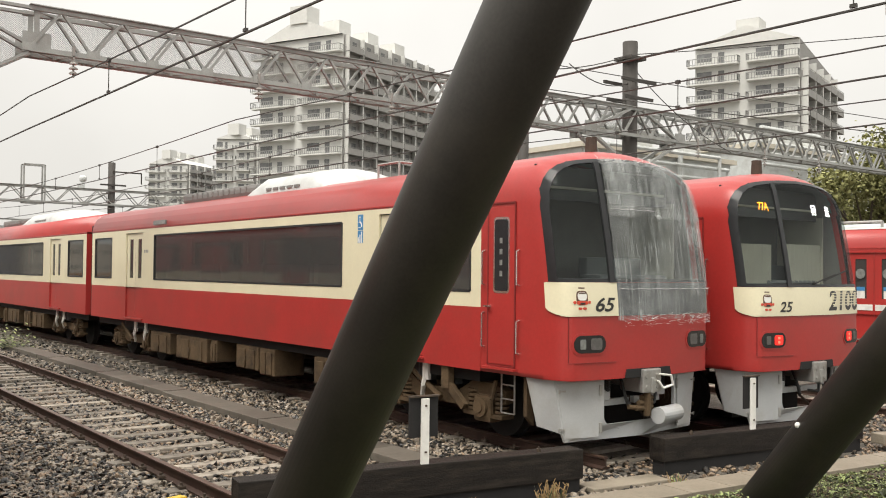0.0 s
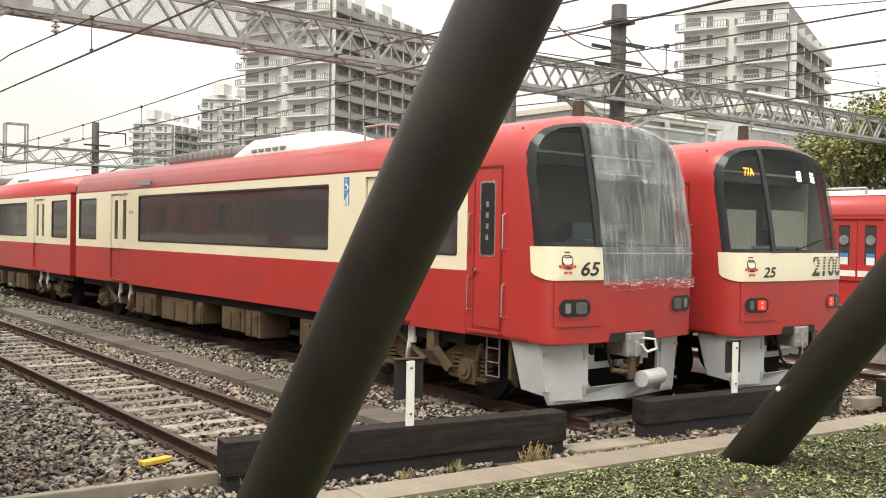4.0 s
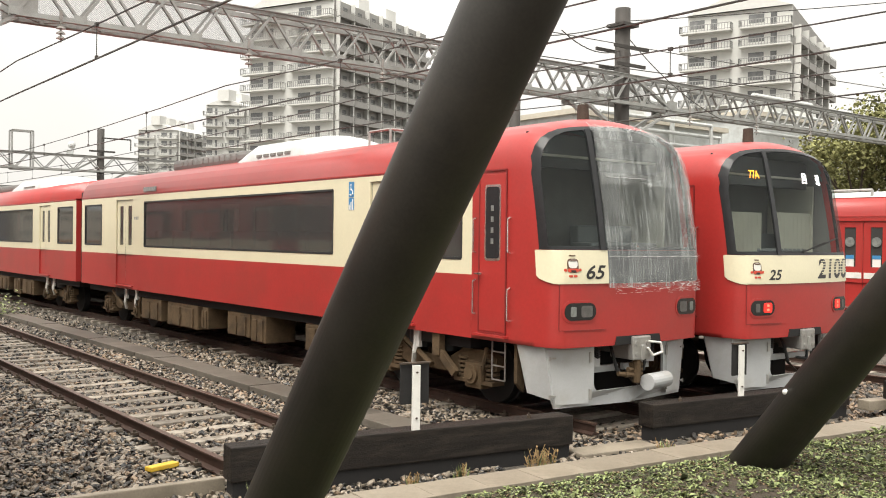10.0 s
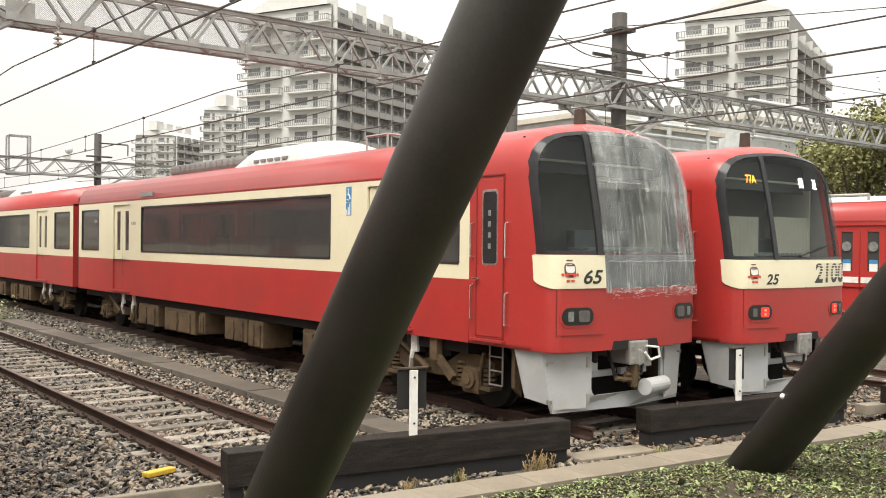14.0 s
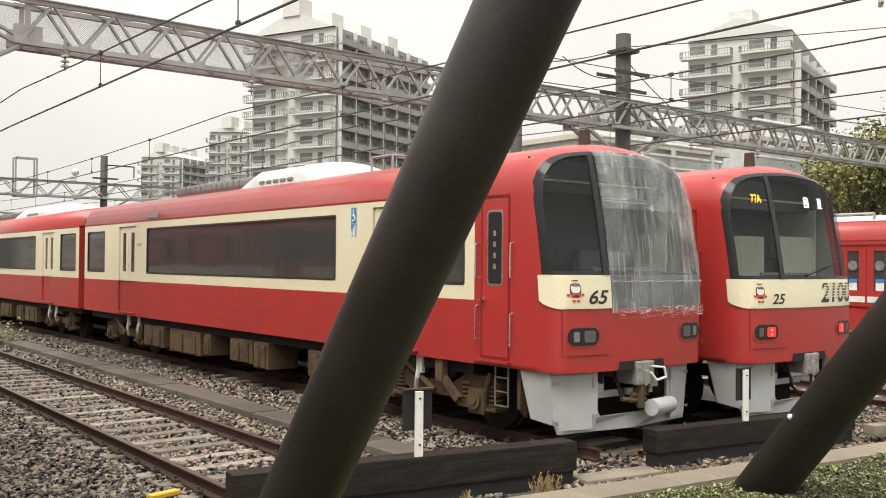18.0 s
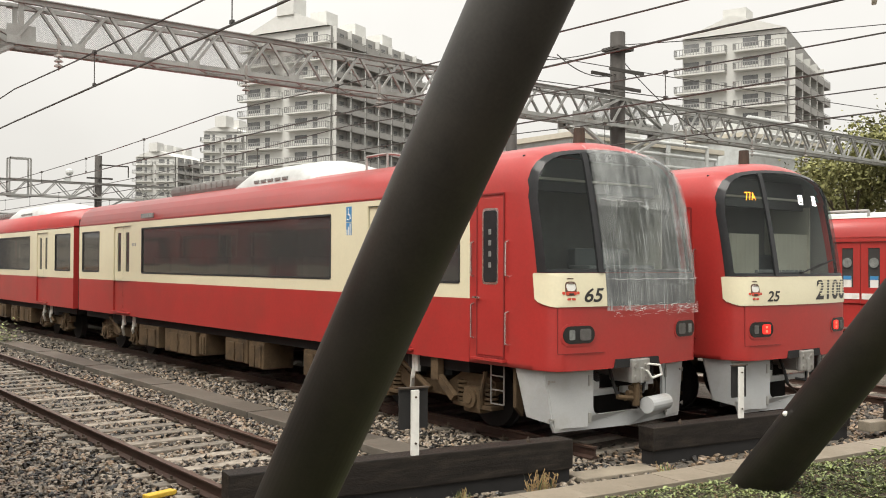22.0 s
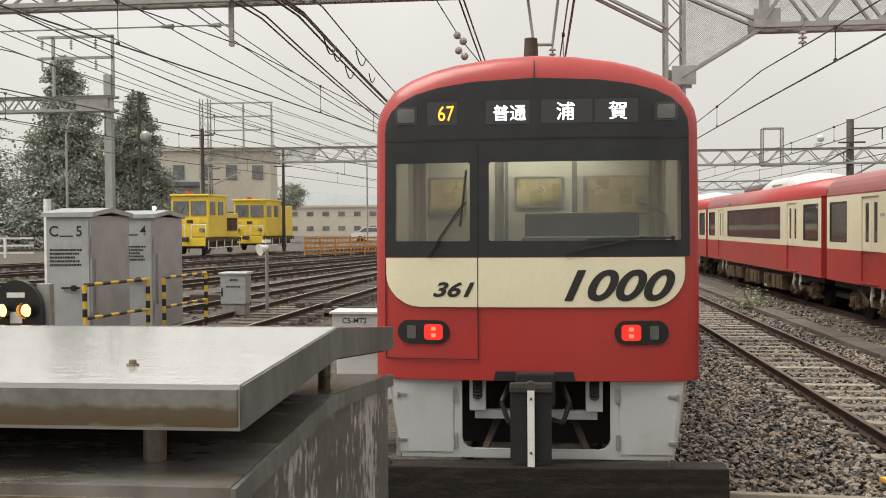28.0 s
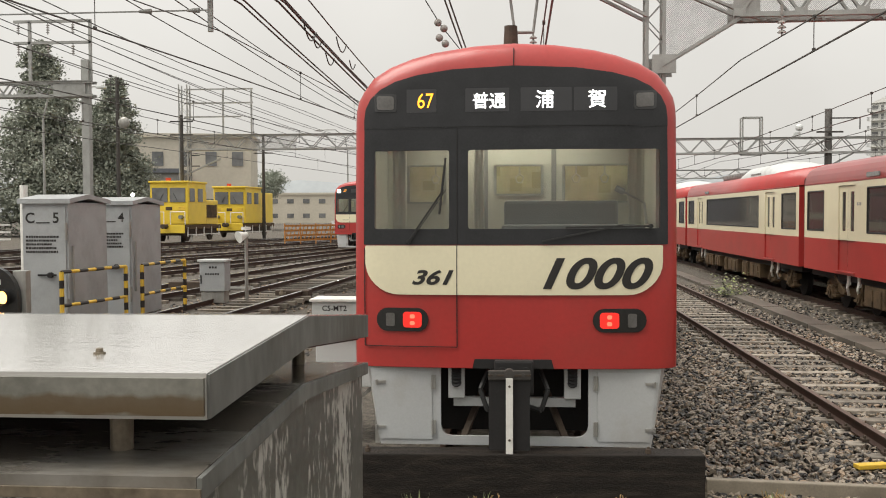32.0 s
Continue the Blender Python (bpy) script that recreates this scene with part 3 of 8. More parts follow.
                    if r > 0 and -1e-6 <= f <= 1 + 1e-6:
                        best = min(best, r)
                return best
        if not hole and max(p[0] for p in poly) - min(p[0] for p in poly) > 1.0:
            rings = 26
        for i in range(rings + 1):
            row = []
            for x, z in poly:
                if hole:
                    r1 = math.hypot(x - cx, z - cz)
                    r0 = inner(math.atan2(z - cz, x - cx))
                    s = (r0 + (r1 - r0) * i / rings) / r1
                else:
                    s = max(0.02, 1 - (1 - i / rings) ** (1.5 if rings > 9 else 1.0))
                px, pz = cx + (x - cx) * s, cz + (z - cz) * s
                row.append(bm.verts.new(self.proud(px, pz, off)))
            rows.append(row)
        if rim:
            edge = [[bm.verts.new(self.proud(x, z, o)) for x, z in poly] for o in (off, 0.0)]
            for i in range(len(poly)):
                bm.faces.new((edge[0][i], edge[0][(i + 1) % len(poly)], edge[1][(i + 1) % len(poly)], edge[1][i]))
        n = len(poly)
        for a, b in zip(rows, rows[1:]):
            for i in range(n):
                bm.faces.new((a[i], a[(i + 1) % n], b[(i + 1) % n], b[i]))
        if not hole:
            bm.faces.new(rows[0][::-1])
        bmesh.ops.recalc_face_normals(bm, faces=bm.faces)
        return part(name, bm, material, parent, label, smooth=True)


def cut_front(front, bm, holes):
    """Takes the shell's faces out where windows look into the cab."""
    doomed = []
    for f in bm.faces:
        c = f.calc_center_median()
        if c.y < front.depth * 0.6 and any(x0 < c.x < x1 and z0 < c.z < z1 for x0, x1, z0, z1 in holes):
            doomed.append(f)
    bmesh.ops.delete(bm, geom=doomed, context="FACES")
    return bm


def side_wall(bm, xs, y0, y1, z0, z1, holes, reveal):
    """A flat wall in the plane x = xs with openings (ya, yb, za, zb); reveals go inwards by reveal (signed)."""
    ys = sorted({y0, y1, *[v for h in holes for v in h[:2]]})
    zs = sorted({z0, z1, *[v for h in holes for v in h[2:]]})
    vs = {}
    def v(y, z, d=0.0):
        k = (round(y, 4), round(z, 4), d)
        if k not in vs:
            vs[k] = bm.verts.new((xs + d, y, z))
        return vs[k]
    for ya, yb in zip(ys, ys[1:]):
        for za, zb in zip(zs, zs[1:]):
            m = ((ya + yb) / 2, (za + zb) / 2)
            if any(h[0] < m[0] < h[1] and h[2] < m[1] < h[3] for h in holes):
                continue
            bm.faces.new((v(ya, za), v(yb, za), v(yb, zb), v(ya, zb)))
    for h in holes:
        c = [(h[0], h[2]), (h[1], h[2]), (h[1], h[3]), (h[0], h[3])]
        for a, b in zip(c, c[1:] + c[:1]):
            q = [bm.verts.new((xs, *a)), bm.verts.new((xs, *b)), bm.verts.new((xs + reveal, *b)), bm.verts.new((xs + reveal, *a))]
            bm.faces.new(q)
    return bm



def bogie(parent, yc, dz=0.0):
    bg = bmesh.new()
    box(bg, (0, yc, 0.6 + dz), (2.0, 0.5, 0.2), bevel=0.03)
    b = part("bogie", bg, DUSTY_SHADED, parent, "dusty ochre bogie frame")
    outline = [(-1.45, 0.66), (-1.2, 0.74), (-0.75, 0.74), (-0.45, 0.58), (0.45, 0.58), (0.75, 0.74), (1.2, 0.74), (1.45, 0.66), (1.45, 0.5), (0.8, 0.5), (0.5, 0.38), (-0.5, 0.38), (-0.8, 0.5), (-1.45, 0.5)]
    for sx in (-1, 1):
        bg = bmesh.new()
        x = sx * 1.06
        rows = [[bg.verts.new((x + o, yc + u, v + dz)) for u, v in outline] for o in (-0.07, 0.07)]
        n = len(outline)
        for i in range(n):
            bg.faces.new((rows[0][i], rows[0][(i + 1) % n], rows[1][(i + 1) % n], rows[1][i]))
        bg.faces.new(rows[0][::-1]), bg.faces.new(rows[1])
        bmesh.ops.recalc_face_normals(bg, faces=bg.faces)
        part("side_frame", bg, DUSTY_SHADED, b)
    for sx in (-1, 1):
        for dy in (-1.05, 1.05):
            ab = bmesh.new()
            box(ab, (sx * 1.1, yc + dy, 0.4 + dz), (0.24, 0.36, 0.36), bevel=0.06)
            tube(ab, (sx * 1.2, yc + dy, 0.42 + dz), (sx * 1.26, yc + dy, 0.42 + dz), 0.13, 14)
            tube(ab, (sx * 1.26, yc + dy, 0.42 + dz), (sx * 1.28, yc + dy, 0.42 + dz), 0.07, 10)
            part("axle_box", ab, DUSTY_SHADED, b)
            for e in (-0.28, 0.28):
                sp = bmesh.new()
                for k in range(5):
                    tube(sp, (sx * 1.1, yc + dy + e, 0.36 + 0.06 * k + dz), (sx * 1.1, yc + dy + e, 0.395 + 0.06 * k + dz), 0.1, 12)
                box(sp, (sx * 1.1, yc + dy + e, 0.32 + dz), (0.22, 0.24, 0.06), bevel=0.01)
                part("axle_spring", sp, DUSTY_SHADED, b)
            wb = bmesh.new()
            tube(wb, (sx * 0.7, yc + dy, 0.43 + dz), (sx * 0.82, yc + dy, 0.43 + dz), 0.43, 24)
            tube(wb, (sx * 0.67, yc + dy, 0.43 + dz), (sx * 0.7, yc + dy, 0.43 + dz), 0.46, 24)
            part("wheel", wb, DARK, b)
        for e in (-0.3, 0.3):
            ar = bmesh.new()
            tube(ar, (sx * 1.06, yc + e, 0.66 + dz), (sx * 1.06, yc + e, 0.92 + dz), 0.2, 14)
            part("air_spring", ar, RUBBER, b)
        dm = bmesh.new()
        tube(dm, (sx * 1.22, yc - 0.15, 0.45 + dz), (sx * 1.24, yc + 0.55, 0.82 + dz), 0.045, 8)
        part("damper", dm, DUSTY_SHADED, b)
        dm = bmesh.new()
        bent(dm, [(sx * 1.22, yc - 1.35, 0.8 + dz), (sx * 1.25, yc - 1.3, 0.55 + dz), (sx * 1.2, yc - 1.25, 0.34 + dz)], 0.03)
        part("sand_pipe", dm, DUSTY_SHADED, b)
    return b


def seat_mesh():
    bm = bmesh.new()
    box(bm, (0, 0, 1.95), (0.9, 0.16, 0.75), bevel=0.05)
    box(bm, (0, 0.3, 1.62), (0.9, 0.5, 0.14))
    me = bpy.data.meshes.new("seat")
    bm.to_mesh(me)
    bm.free()
    me.materials.append(SEAT)
    return me


SEAT_MESH = seat_mesh()


def carriage(parent, y0, y1, dz, big_windows, small_windows, doors, near=True, band=(1.76, 3.15), scheme="band", aircon=(), boxes=True, open_front=False, first_bogie=2.6, cases=None):
    """The body of one carriage from y0 to y1 (local y runs back along the train). dz: its lift over the rail."""
    zb, za, zc, zt = 0.93 + dz, band[0] + dz, band[1] + dz, 3.72 + dz
    lo = bmesh.new()
    dh = [(a - 0.01, b + 0.01, 1.02 + dz, za) for a, b in doors]
    for s in (-1, 1):
        side_wall(lo, s * W, y0, y1, zb, za, dh, -s * 0.04)
    for yy in ((y1,) if open_front else (y0, y1)):
        lo.faces.new([lo.verts.new(p) for p in ((-W, yy, zb), (W, yy, zb), (W, yy, 3.2 + dz), (-W, yy, 3.2 + dz))])
    lo.faces.new([lo.verts.new(p) for p in ((-W, y0, zb), (W, y0, zb), (W, y1, zb), (-W, y1, zb))])
    bmesh.ops.remove_doubles(lo, verts=lo.verts, dist=1e-4)
    body = part("lower_body", lo, RED, parent, "glossy red lower side panels")
    up = bmesh.new()
    wins = [(a, b, 1.966 + dz, 2.98 + dz) for a, b in big_windows + small_windows]
    uh = wins + [(a - 0.01, b + 0.01, za, 3.07 + dz) for a, b in doors]
    for s in (-1, 1):
        side_wall(up, s * W, y0, y1, za, zc, uh, -s * 0.04)
    bmesh.ops.remove_doubles(up, verts=up.verts, dist=1e-4)
    wb = part("window_band", up, CREAM if scheme == "band" else RED, parent, "cream window band" if scheme == "band" else "red window band")
    roof = bmesh.new()
    prof = ([(W, zc)] if band[1] < 3.1 else []) + [(x, z + dz) for x, z in SECTION]
    prof = prof + [(-x, z) for x, z in prof[::-1][1:]]
    rows = [[roof.verts.new((x, y, z)) for x, z in prof] for y in (y0, y1)]
    for i in range(len(prof) - 1):
        roof.faces.new((rows[0][i], rows[0][i + 1], rows[1][i + 1], rows[1][i]))
    for row in (rows[1:] if open_front else rows):
        roof.faces.new(row)
    bmesh.ops.recalc_face_normals(roof, faces=roof.faces)
    part("roof", roof, RED, parent, "red curved roof", smooth=True)
    if scheme == "plain":
        cap = bmesh.new()
        prism(cap, [(x * 1.004, z + dz + 0.012) for x, z in SECTION[4:]] + [(-x * 1.004, z + dz + 0.012) for x, z in SECTION[4:][::-1][1:]], y0 + 0.02, y1 - 0.02)
        bmesh.ops.recalc_face_normals(cap, faces=cap.faces)
        part("roof_covering", cap, ROOF_GREY, parent, "pale grey roof covering")
    gut = bmesh.new()
    for s in (-1, 1):
        bar(gut, (s * (W + 0.004), y0, zc + 0.03), (s * (W + 0.004), y1, zc + 0.03), 0.012, 0.02)
    part("rain_gutter", gut, RED, parent)
    # lining, seats and far wall that the tinted panes let through
    for nm, z in (("saloon_floor", 1.2), ("saloon_ceiling", 3.12)):
        inn = bmesh.new()
        box(inn, (0, (y0 + y1) / 2, z + dz), (2.6, y1 - y0 - 0.2, 0.05))
        part(nm, inn, LINING, parent)

    for s in (-1, 1):
        inn = bmesh.new()
        side_wall(inn, s * (W - 0.07), y0 + 0.1, y1 - 0.1, 1.2 + dz, 3.1 + dz, wins + [(a, b, 1.2 + dz, 3.06 + dz) for a, b in doors], -s * 0.01)
        part("saloon_lining", inn, LINING, parent)
    y = y0 + 1.6
    while y < y1 - 1.2:
        if not any(a - 0.5 < y < b + 0.5 for a, b in doors):
            for s in (-1, 1):
                seat = link("seat", SEAT_MESH, SEAT, parent)
                seat.location = (s * 0.85, y, dz)
        y += 0.98
    for s in (-1, 1):
        for a, b, c, d in wins:
            fr = bmesh.new()
            for p, q in (((a, c), (b, c)), ((b, c), (b, d)), ((b, d), (a, d)), ((a, d), (a, c))):
                bar(fr, (s * (W - 0.012), *p), (s * (W - 0.012), *q), 0.035, 0.035)
            w = part("window", fr, RUBBER, parent, "black-framed side window")
            gb = bmesh.new()
            x = s * (W - 0.02)
            gb.faces.new([gb.verts.new(p) for p in ((x, a, c), (x, b, c), (x, b, d), (x, a, d))])
            part("pane", gb, SIDE_GLASS, w).visible_shadow = False
        for a, b in doors:
            m = (a + b) / 2
            for p, q in ((a, m), (m, b)):
                db = bmesh.new()
                x = s * (W - 0.035)
                side_wall(db, x, p + 0.004, q - 0.004, 1.03 + dz, za - 0.002, [], 0)
                dr = part("door", db, RED, parent, "sliding passenger door leaf")
                ub = bmesh.new()
                hw = (p + (q - p) * 0.28, q - (q - p) * 0.28, 1.98 + dz, 2.92 + dz)
                side_wall(ub, x, p + 0.004, q - 0.004, za, 3.06 + dz, [hw], -s * 0.02)
                part("upper_leaf", ub, CREAM if scheme == "band" else RED, dr)
                gb = bmesh.new()
                xx = s * (W - 0.05)
                gb.faces.new([gb.verts.new(v) for v in ((xx, hw[0], hw[2]), (xx, hw[1], hw[2]), (xx, hw[1], hw[3]), (xx, hw[0], hw[3]))])
                part("pane", gb, SIDE_GLASS, dr).visible_shadow = False
            sb = bmesh.new()
            box(sb, (s * (W + 0.02), m, 1.0 + dz), (0.07, b - a + 0.1, 0.025))
            part("door_step", sb, RED if scheme == "band" else METAL, parent)
    # underframe boxes and bogies
    un = bmesh.new()
    box(un, (0, (y0 + y1) / 2, 0.84 + dz), (2.5, y1 - y0 - 0.4, 0.16))
    part("underframe", un, DARK, parent)
    L = y1 - y0
    if boxes:
        y = y0 + 4.6
        i = 0
        rnd = random.Random(int(y0 * 7) + 3)
        while y < y1 - 4.6:
            if cases and i == len(cases):
                break
            ln = (1.35, 0.75, 1.5, 0.35, 0.9)[i % 5]
            if cases:
                y, ln = cases[i]
            for s in (-1, 1):
                eb = bmesh.new()
                h = 0.42 + 0.1 * rnd.random()
                box(eb, (s * 1.02, y + ln / 2, 0.76 + dz - h / 2), (0.62, ln, h), bevel=0.02)
                box(eb, (s * 1.345, y + ln * 0.3, 0.74 + dz - h / 2), (0.03, ln * 0.34, h * 0.8), bevel=0.008)
                box(eb, (s * 1.345, y + ln * 0.72, 0.74 + dz - h / 2), (0.03, ln * 0.34, h * 0.8), bevel=0.008)
                box(eb, (s * 1.365, y + ln * 0.5, 0.74 + dz - h / 2), (0.03, 0.05, 0.1))
                part("equipment_box", eb, DUSTY_SHADED, parent, "dusty ochre underfloor equipment box")
            y += ln + (0.3, 0.75, 0.25, 0.9, 0.45)[i % 5]
            i += 1
    bogie(parent, y0 + first_bogie, dz)
    bogie(parent, y1 - 2.6, dz)
    for s in (-1, 1):
        for a, b in doors:
            lb = bmesh.new()
            for yy in (a + 0.1, b - 0.35):
                bent(lb, [(s * 1.25, yy, 0.93 + dz), (s * 1.28, yy + 0.05, 0.6 + dz), (s * 1.2, yy + 0.18, 0.42 + dz)], 0.035)
                box(lb, (s * 1.26, yy, 0.8 + dz), (0.05, 0.14, 0.25))
            part("step_bracket", lb, WHITE_LINE, parent)
    # roof air-conditioning shrouds
    for a, b in aircon:
        ab = bmesh.new()
        n = 10
        rows = []
        for k in range(n + 1):
            f = k / n
            e = min(1, min(f, 1 - f) * 5) ** 0.5
            y = a + (b - a) * f
            pr = [(1.0, 3.62 + dz), (0.98, 3.66 + dz + 0.14 * e), (0.8, 3.7 + dz + 0.3 * e), (0.4, 3.72 + dz + 0.36 * e), (0, 3.73 + dz + 0.38 * e)]
            pr = pr + [(-x, z) for x, z in pr[::-1][1:]]
            rows.append([ab.verts.new((x, y, z)) for x, z in pr])
        for p, q in zip(rows, rows[1:]):
            for i in range(len(p) - 1):
                ab.faces.new((p[i], p[i + 1], q[i + 1], q[i]))
        for r in (rows[0], rows[-1]):
            ab.faces.new(r)
        bmesh.ops.recalc_face_normals(ab, faces=ab.faces)
        ac = part("roof_unit", ab, ROOF_GREY, parent, "pale grey roof air-conditioning unit", smooth=True)
        gb = bmesh.new()
        gb.free()
        for s in (-1, 1):
            for k in range(5):
                gb = bmesh.new()
                box(gb, (s * 0.99, (a + b) / 2 + (k - 2) * 0.28, 3.76 + dz), (0.03, 0.2, 0.05))
                part("vent_grille", gb, ROOF_DARK, ac)
        if b + 3.6 < y1:
            lb = bmesh.new()
            box(lb, (0, b + 1.9, 3.85 + dz), (1.5, 3.9, 0.24), bevel=0.08)
            un = part("roof_equipment", lb, ROOF_DARK, parent, "low grey ribbed roof equipment case")
            for k in range(11):
                lb = bmesh.new()
                box(lb, (0, b + 0.45 + 0.28 * k, 3.87 + dz), (1.53, 0.06, 0.1))
                part("rib", lb, ROOF_DARK, un)
    return body


# ---- trains ----
def lamp_unit(fr, parent, x, z, lit, side, rim=True):
    """An oval lamp recess with a tail lamp and a clear lens."""
    u = fr.patch("lamp_housing", rounded(x - 0.235, x + 0.235, z - 0.105, z + 0.105, 0.1, 6), 0.014, LAMP_DARK, parent, label="black oval lamp housing")
    if rim:
        fr.patch("lamp_rim", rounded(x - 0.265, x + 0.265, z - 0.135, z + 0.135, 0.13, 6), 0.008, RED, u, hole=rounded(x - 0.235, x + 0.235, z - 0.105, z + 0.105, 0.1, 6))
    inner, outer = x - side * 0.09, x + side * 0.11
    fr.patch("tail_lens", rounded(inner - 0.085, inner + 0.085, z - 0.07, z + 0.07, 0.03), 0.02, TAIL_ON if lit else LAMP_GREY, u)
    if lit:
        for dz in (-0.03, 0.03):
            fr.patch("bulb", rounded(inner - 0.022, inner + 0.022, z + dz - 0.018, z + dz + 0.018, 0.012), 0.024, TAIL_CORE, u)
    fr.patch("clear_lens", rounded(outer - 0.04, outer + 0.04, z - 0.06, z + 0.06, 0.015), 0.02, LAMP_GREY if lit else LAMP_OFF, u)
    return u


def pleats(parent, x0, x1, y, z0, z1):
    cu = bmesh.new()
    n = max(6, int((x1 - x0) * 26))
    rows = [[cu.verts.new((x0 + (x1 - x0) * k / n, y + 0.022 * math.sin(k * 2.1), z)) for k in range(n + 1)] for z in (z0, z1)]
    for k in range(n):
        cu.faces.new((rows[0][k], rows[0][k + 1], rows[1][k + 1], rows[1][k]))
    part("curtain", cu, CAB_WALL, parent, "pale pleated cab curtain", smooth=True)


def cab_inside(parent, dz, lit, curtains=True):
    """Desk, side linings and back wall; in the lit cab its windows look at the saloon's first partition."""
    bm = bmesh.new()
    y = 1.42
    holes = [(-1.1, -0.72), (-0.2, 0.28), (0.5, 1.16)] if lit else []
    xs = sorted({-1.36, 1.36, *[v for h in holes for v in h]})
    for a, b in zip(xs, xs[1:]):
        solid = not any(h[0] <= (a + b) / 2 <= h[1] for h in holes)
        for z0, z1 in (((1.1, 3.3),) if solid else ((1.1, 2.42 if a != -0.2 else 2.5), (2.8, 3.3))):
            box(bm, ((a + b) / 2, y, (z0 + z1) / 2 + dz), (b - a, 0.05, z1 - z0))
    wall = part("cab_back_wall", bm, CAB_WALL if lit else LINING, parent, "cream cab back wall with windows" if lit else "grey cab back wall")
    for a, b in holes:
        fb = bmesh.new()
        z0 = 2.42 if a != -0.2 else 2.5
        for p, q in (((a, z0), (b, z0)), ((b, z0), (b, 2.8)), ((b, 2.8), (a, 2.8)), ((a, 2.8), (a, z0))):
            bar(fb, (p[0], y - 0.03, p[1] + dz), (q[0], y - 0.03, q[1] + dz), 0.03, 0.02)
        part("window_frame", fb, METAL, wall)
    if lit:
        bm = bmesh.new()
        for x in (-0.3, 0.4):
            bar(bm, (x, y - 0.03, 1.1 + dz), (x, y - 0.03, 3.0 + dz), 0.05, 0.02)
        part("door_post", bm, LINING, wall)
    for s in (-1, 1):
        bm = bmesh.new()
        box(bm, (s * 1.33, 1.0, 2.15 + dz), (0.03, 0.84, 2.1))
        part("cab_side_lining", bm, CAB_WALL, parent)
    bm = bmesh.new()
    box(bm, (0, 1.0, 3.3 + dz), (2.3, 0.8, 0.03))
    part("cab_ceiling", bm, CAB_WALL, parent)
    bm = bmesh.new()
    box(bm, (0, 0.62, 1.6 + dz), (2.3, 0.04, 1.1))
    part("cab_front_lining", bm, CAB_DARK, parent)
    for x0, x1, z1 in ((-1.3, -0.02, 2.74), (0.36, 1.32, 2.76))[:2 if curtains else 0] if not lit else ((-1.22, -1.08, 2.95), (1.12, 1.26, 2.95), (-0.4, -0.3, 2.95)):
        pleats(parent, x0, x1, 0.62 if not lit else 1.1, 2.0 + dz, z1 + dz)
    dk = bmesh.new()
    box(dk, (0.55, 0.8, 1.95 + dz), (1.35, 0.4, 0.5), bevel=0.04)
    part("driving_desk", dk, CAB_DARK, parent)
    dk = bmesh.new()
    box(dk, (0.45, 0.95, 2.3 + dz), (1.1, 0.16, 0.26), bevel=0.03)
    part("desk_hood", dk, CAB_DARK, parent)
    if lit:
        pb = bmesh.new()
        box(pb, (0, 2.1, 2.2 + dz), (2.5, 0.04, 2.0))
        part("saloon_partition", pb, WARM_WALL, parent, "cream saloon partition in warm light")
        pb = bmesh.new()
        for k in range(9):
            x = -0.95 + 0.24 * k
            box(pb, (x, 2.06 - 0.02 * (k % 3), 2.62 + 0.05 * (k % 4) + dz), (0.13, 0.01, 0.1 + 0.04 * (k % 3)))
        part("poster", pb, CREAM, parent, "small posters on the partition")
        for k in range(7):
            pb = bmesh.new()
            x = -0.85 + 0.3 * k
            bar(pb, (x, 1.8, 3.0 + dz), (x, 1.8, 2.72 + dz), 0.02, 0.006)
            bent(pb, [(x + 0.045 * math.cos(a), 1.8, 2.68 + dz + 0.05 * math.sin(a)) for a in (1.57, 3.0, 4.2, 5.2, 6.5, 7.85)], 0.008, 5)
            part("strap_handle", pb, WHITE_LINE, parent)
        lb = bmesh.new()
        box(lb, (0, 1.75, 3.12 + dz), (2.2, 0.3, 0.03))
        part("saloon_light", lb, SALOON_LIGHT, parent, "lit saloon ceiling strip")
        # Unseen glowing strip added to brighten the cab behind its glass.
        cb = bmesh.new()
        box(cb, (0, 1.05, 3.26 + dz), (1.4, 0.3, 0.02))
        part("cab_fill", cb, CAB_FILL, parent)
        mb = bmesh.new()
        bent(mb, [(1.22, 0.5, 2.2 + dz), (1.2, 0.52, 2.4 + dz), (1.02, 0.55, 2.5 + dz)], 0.012)
        tube(mb, (1.02, 0.55, 2.5 + dz), (0.94, 0.55, 2.54 + dz), 0.03, 10)
        part("desk_microphone", mb, METAL, parent)


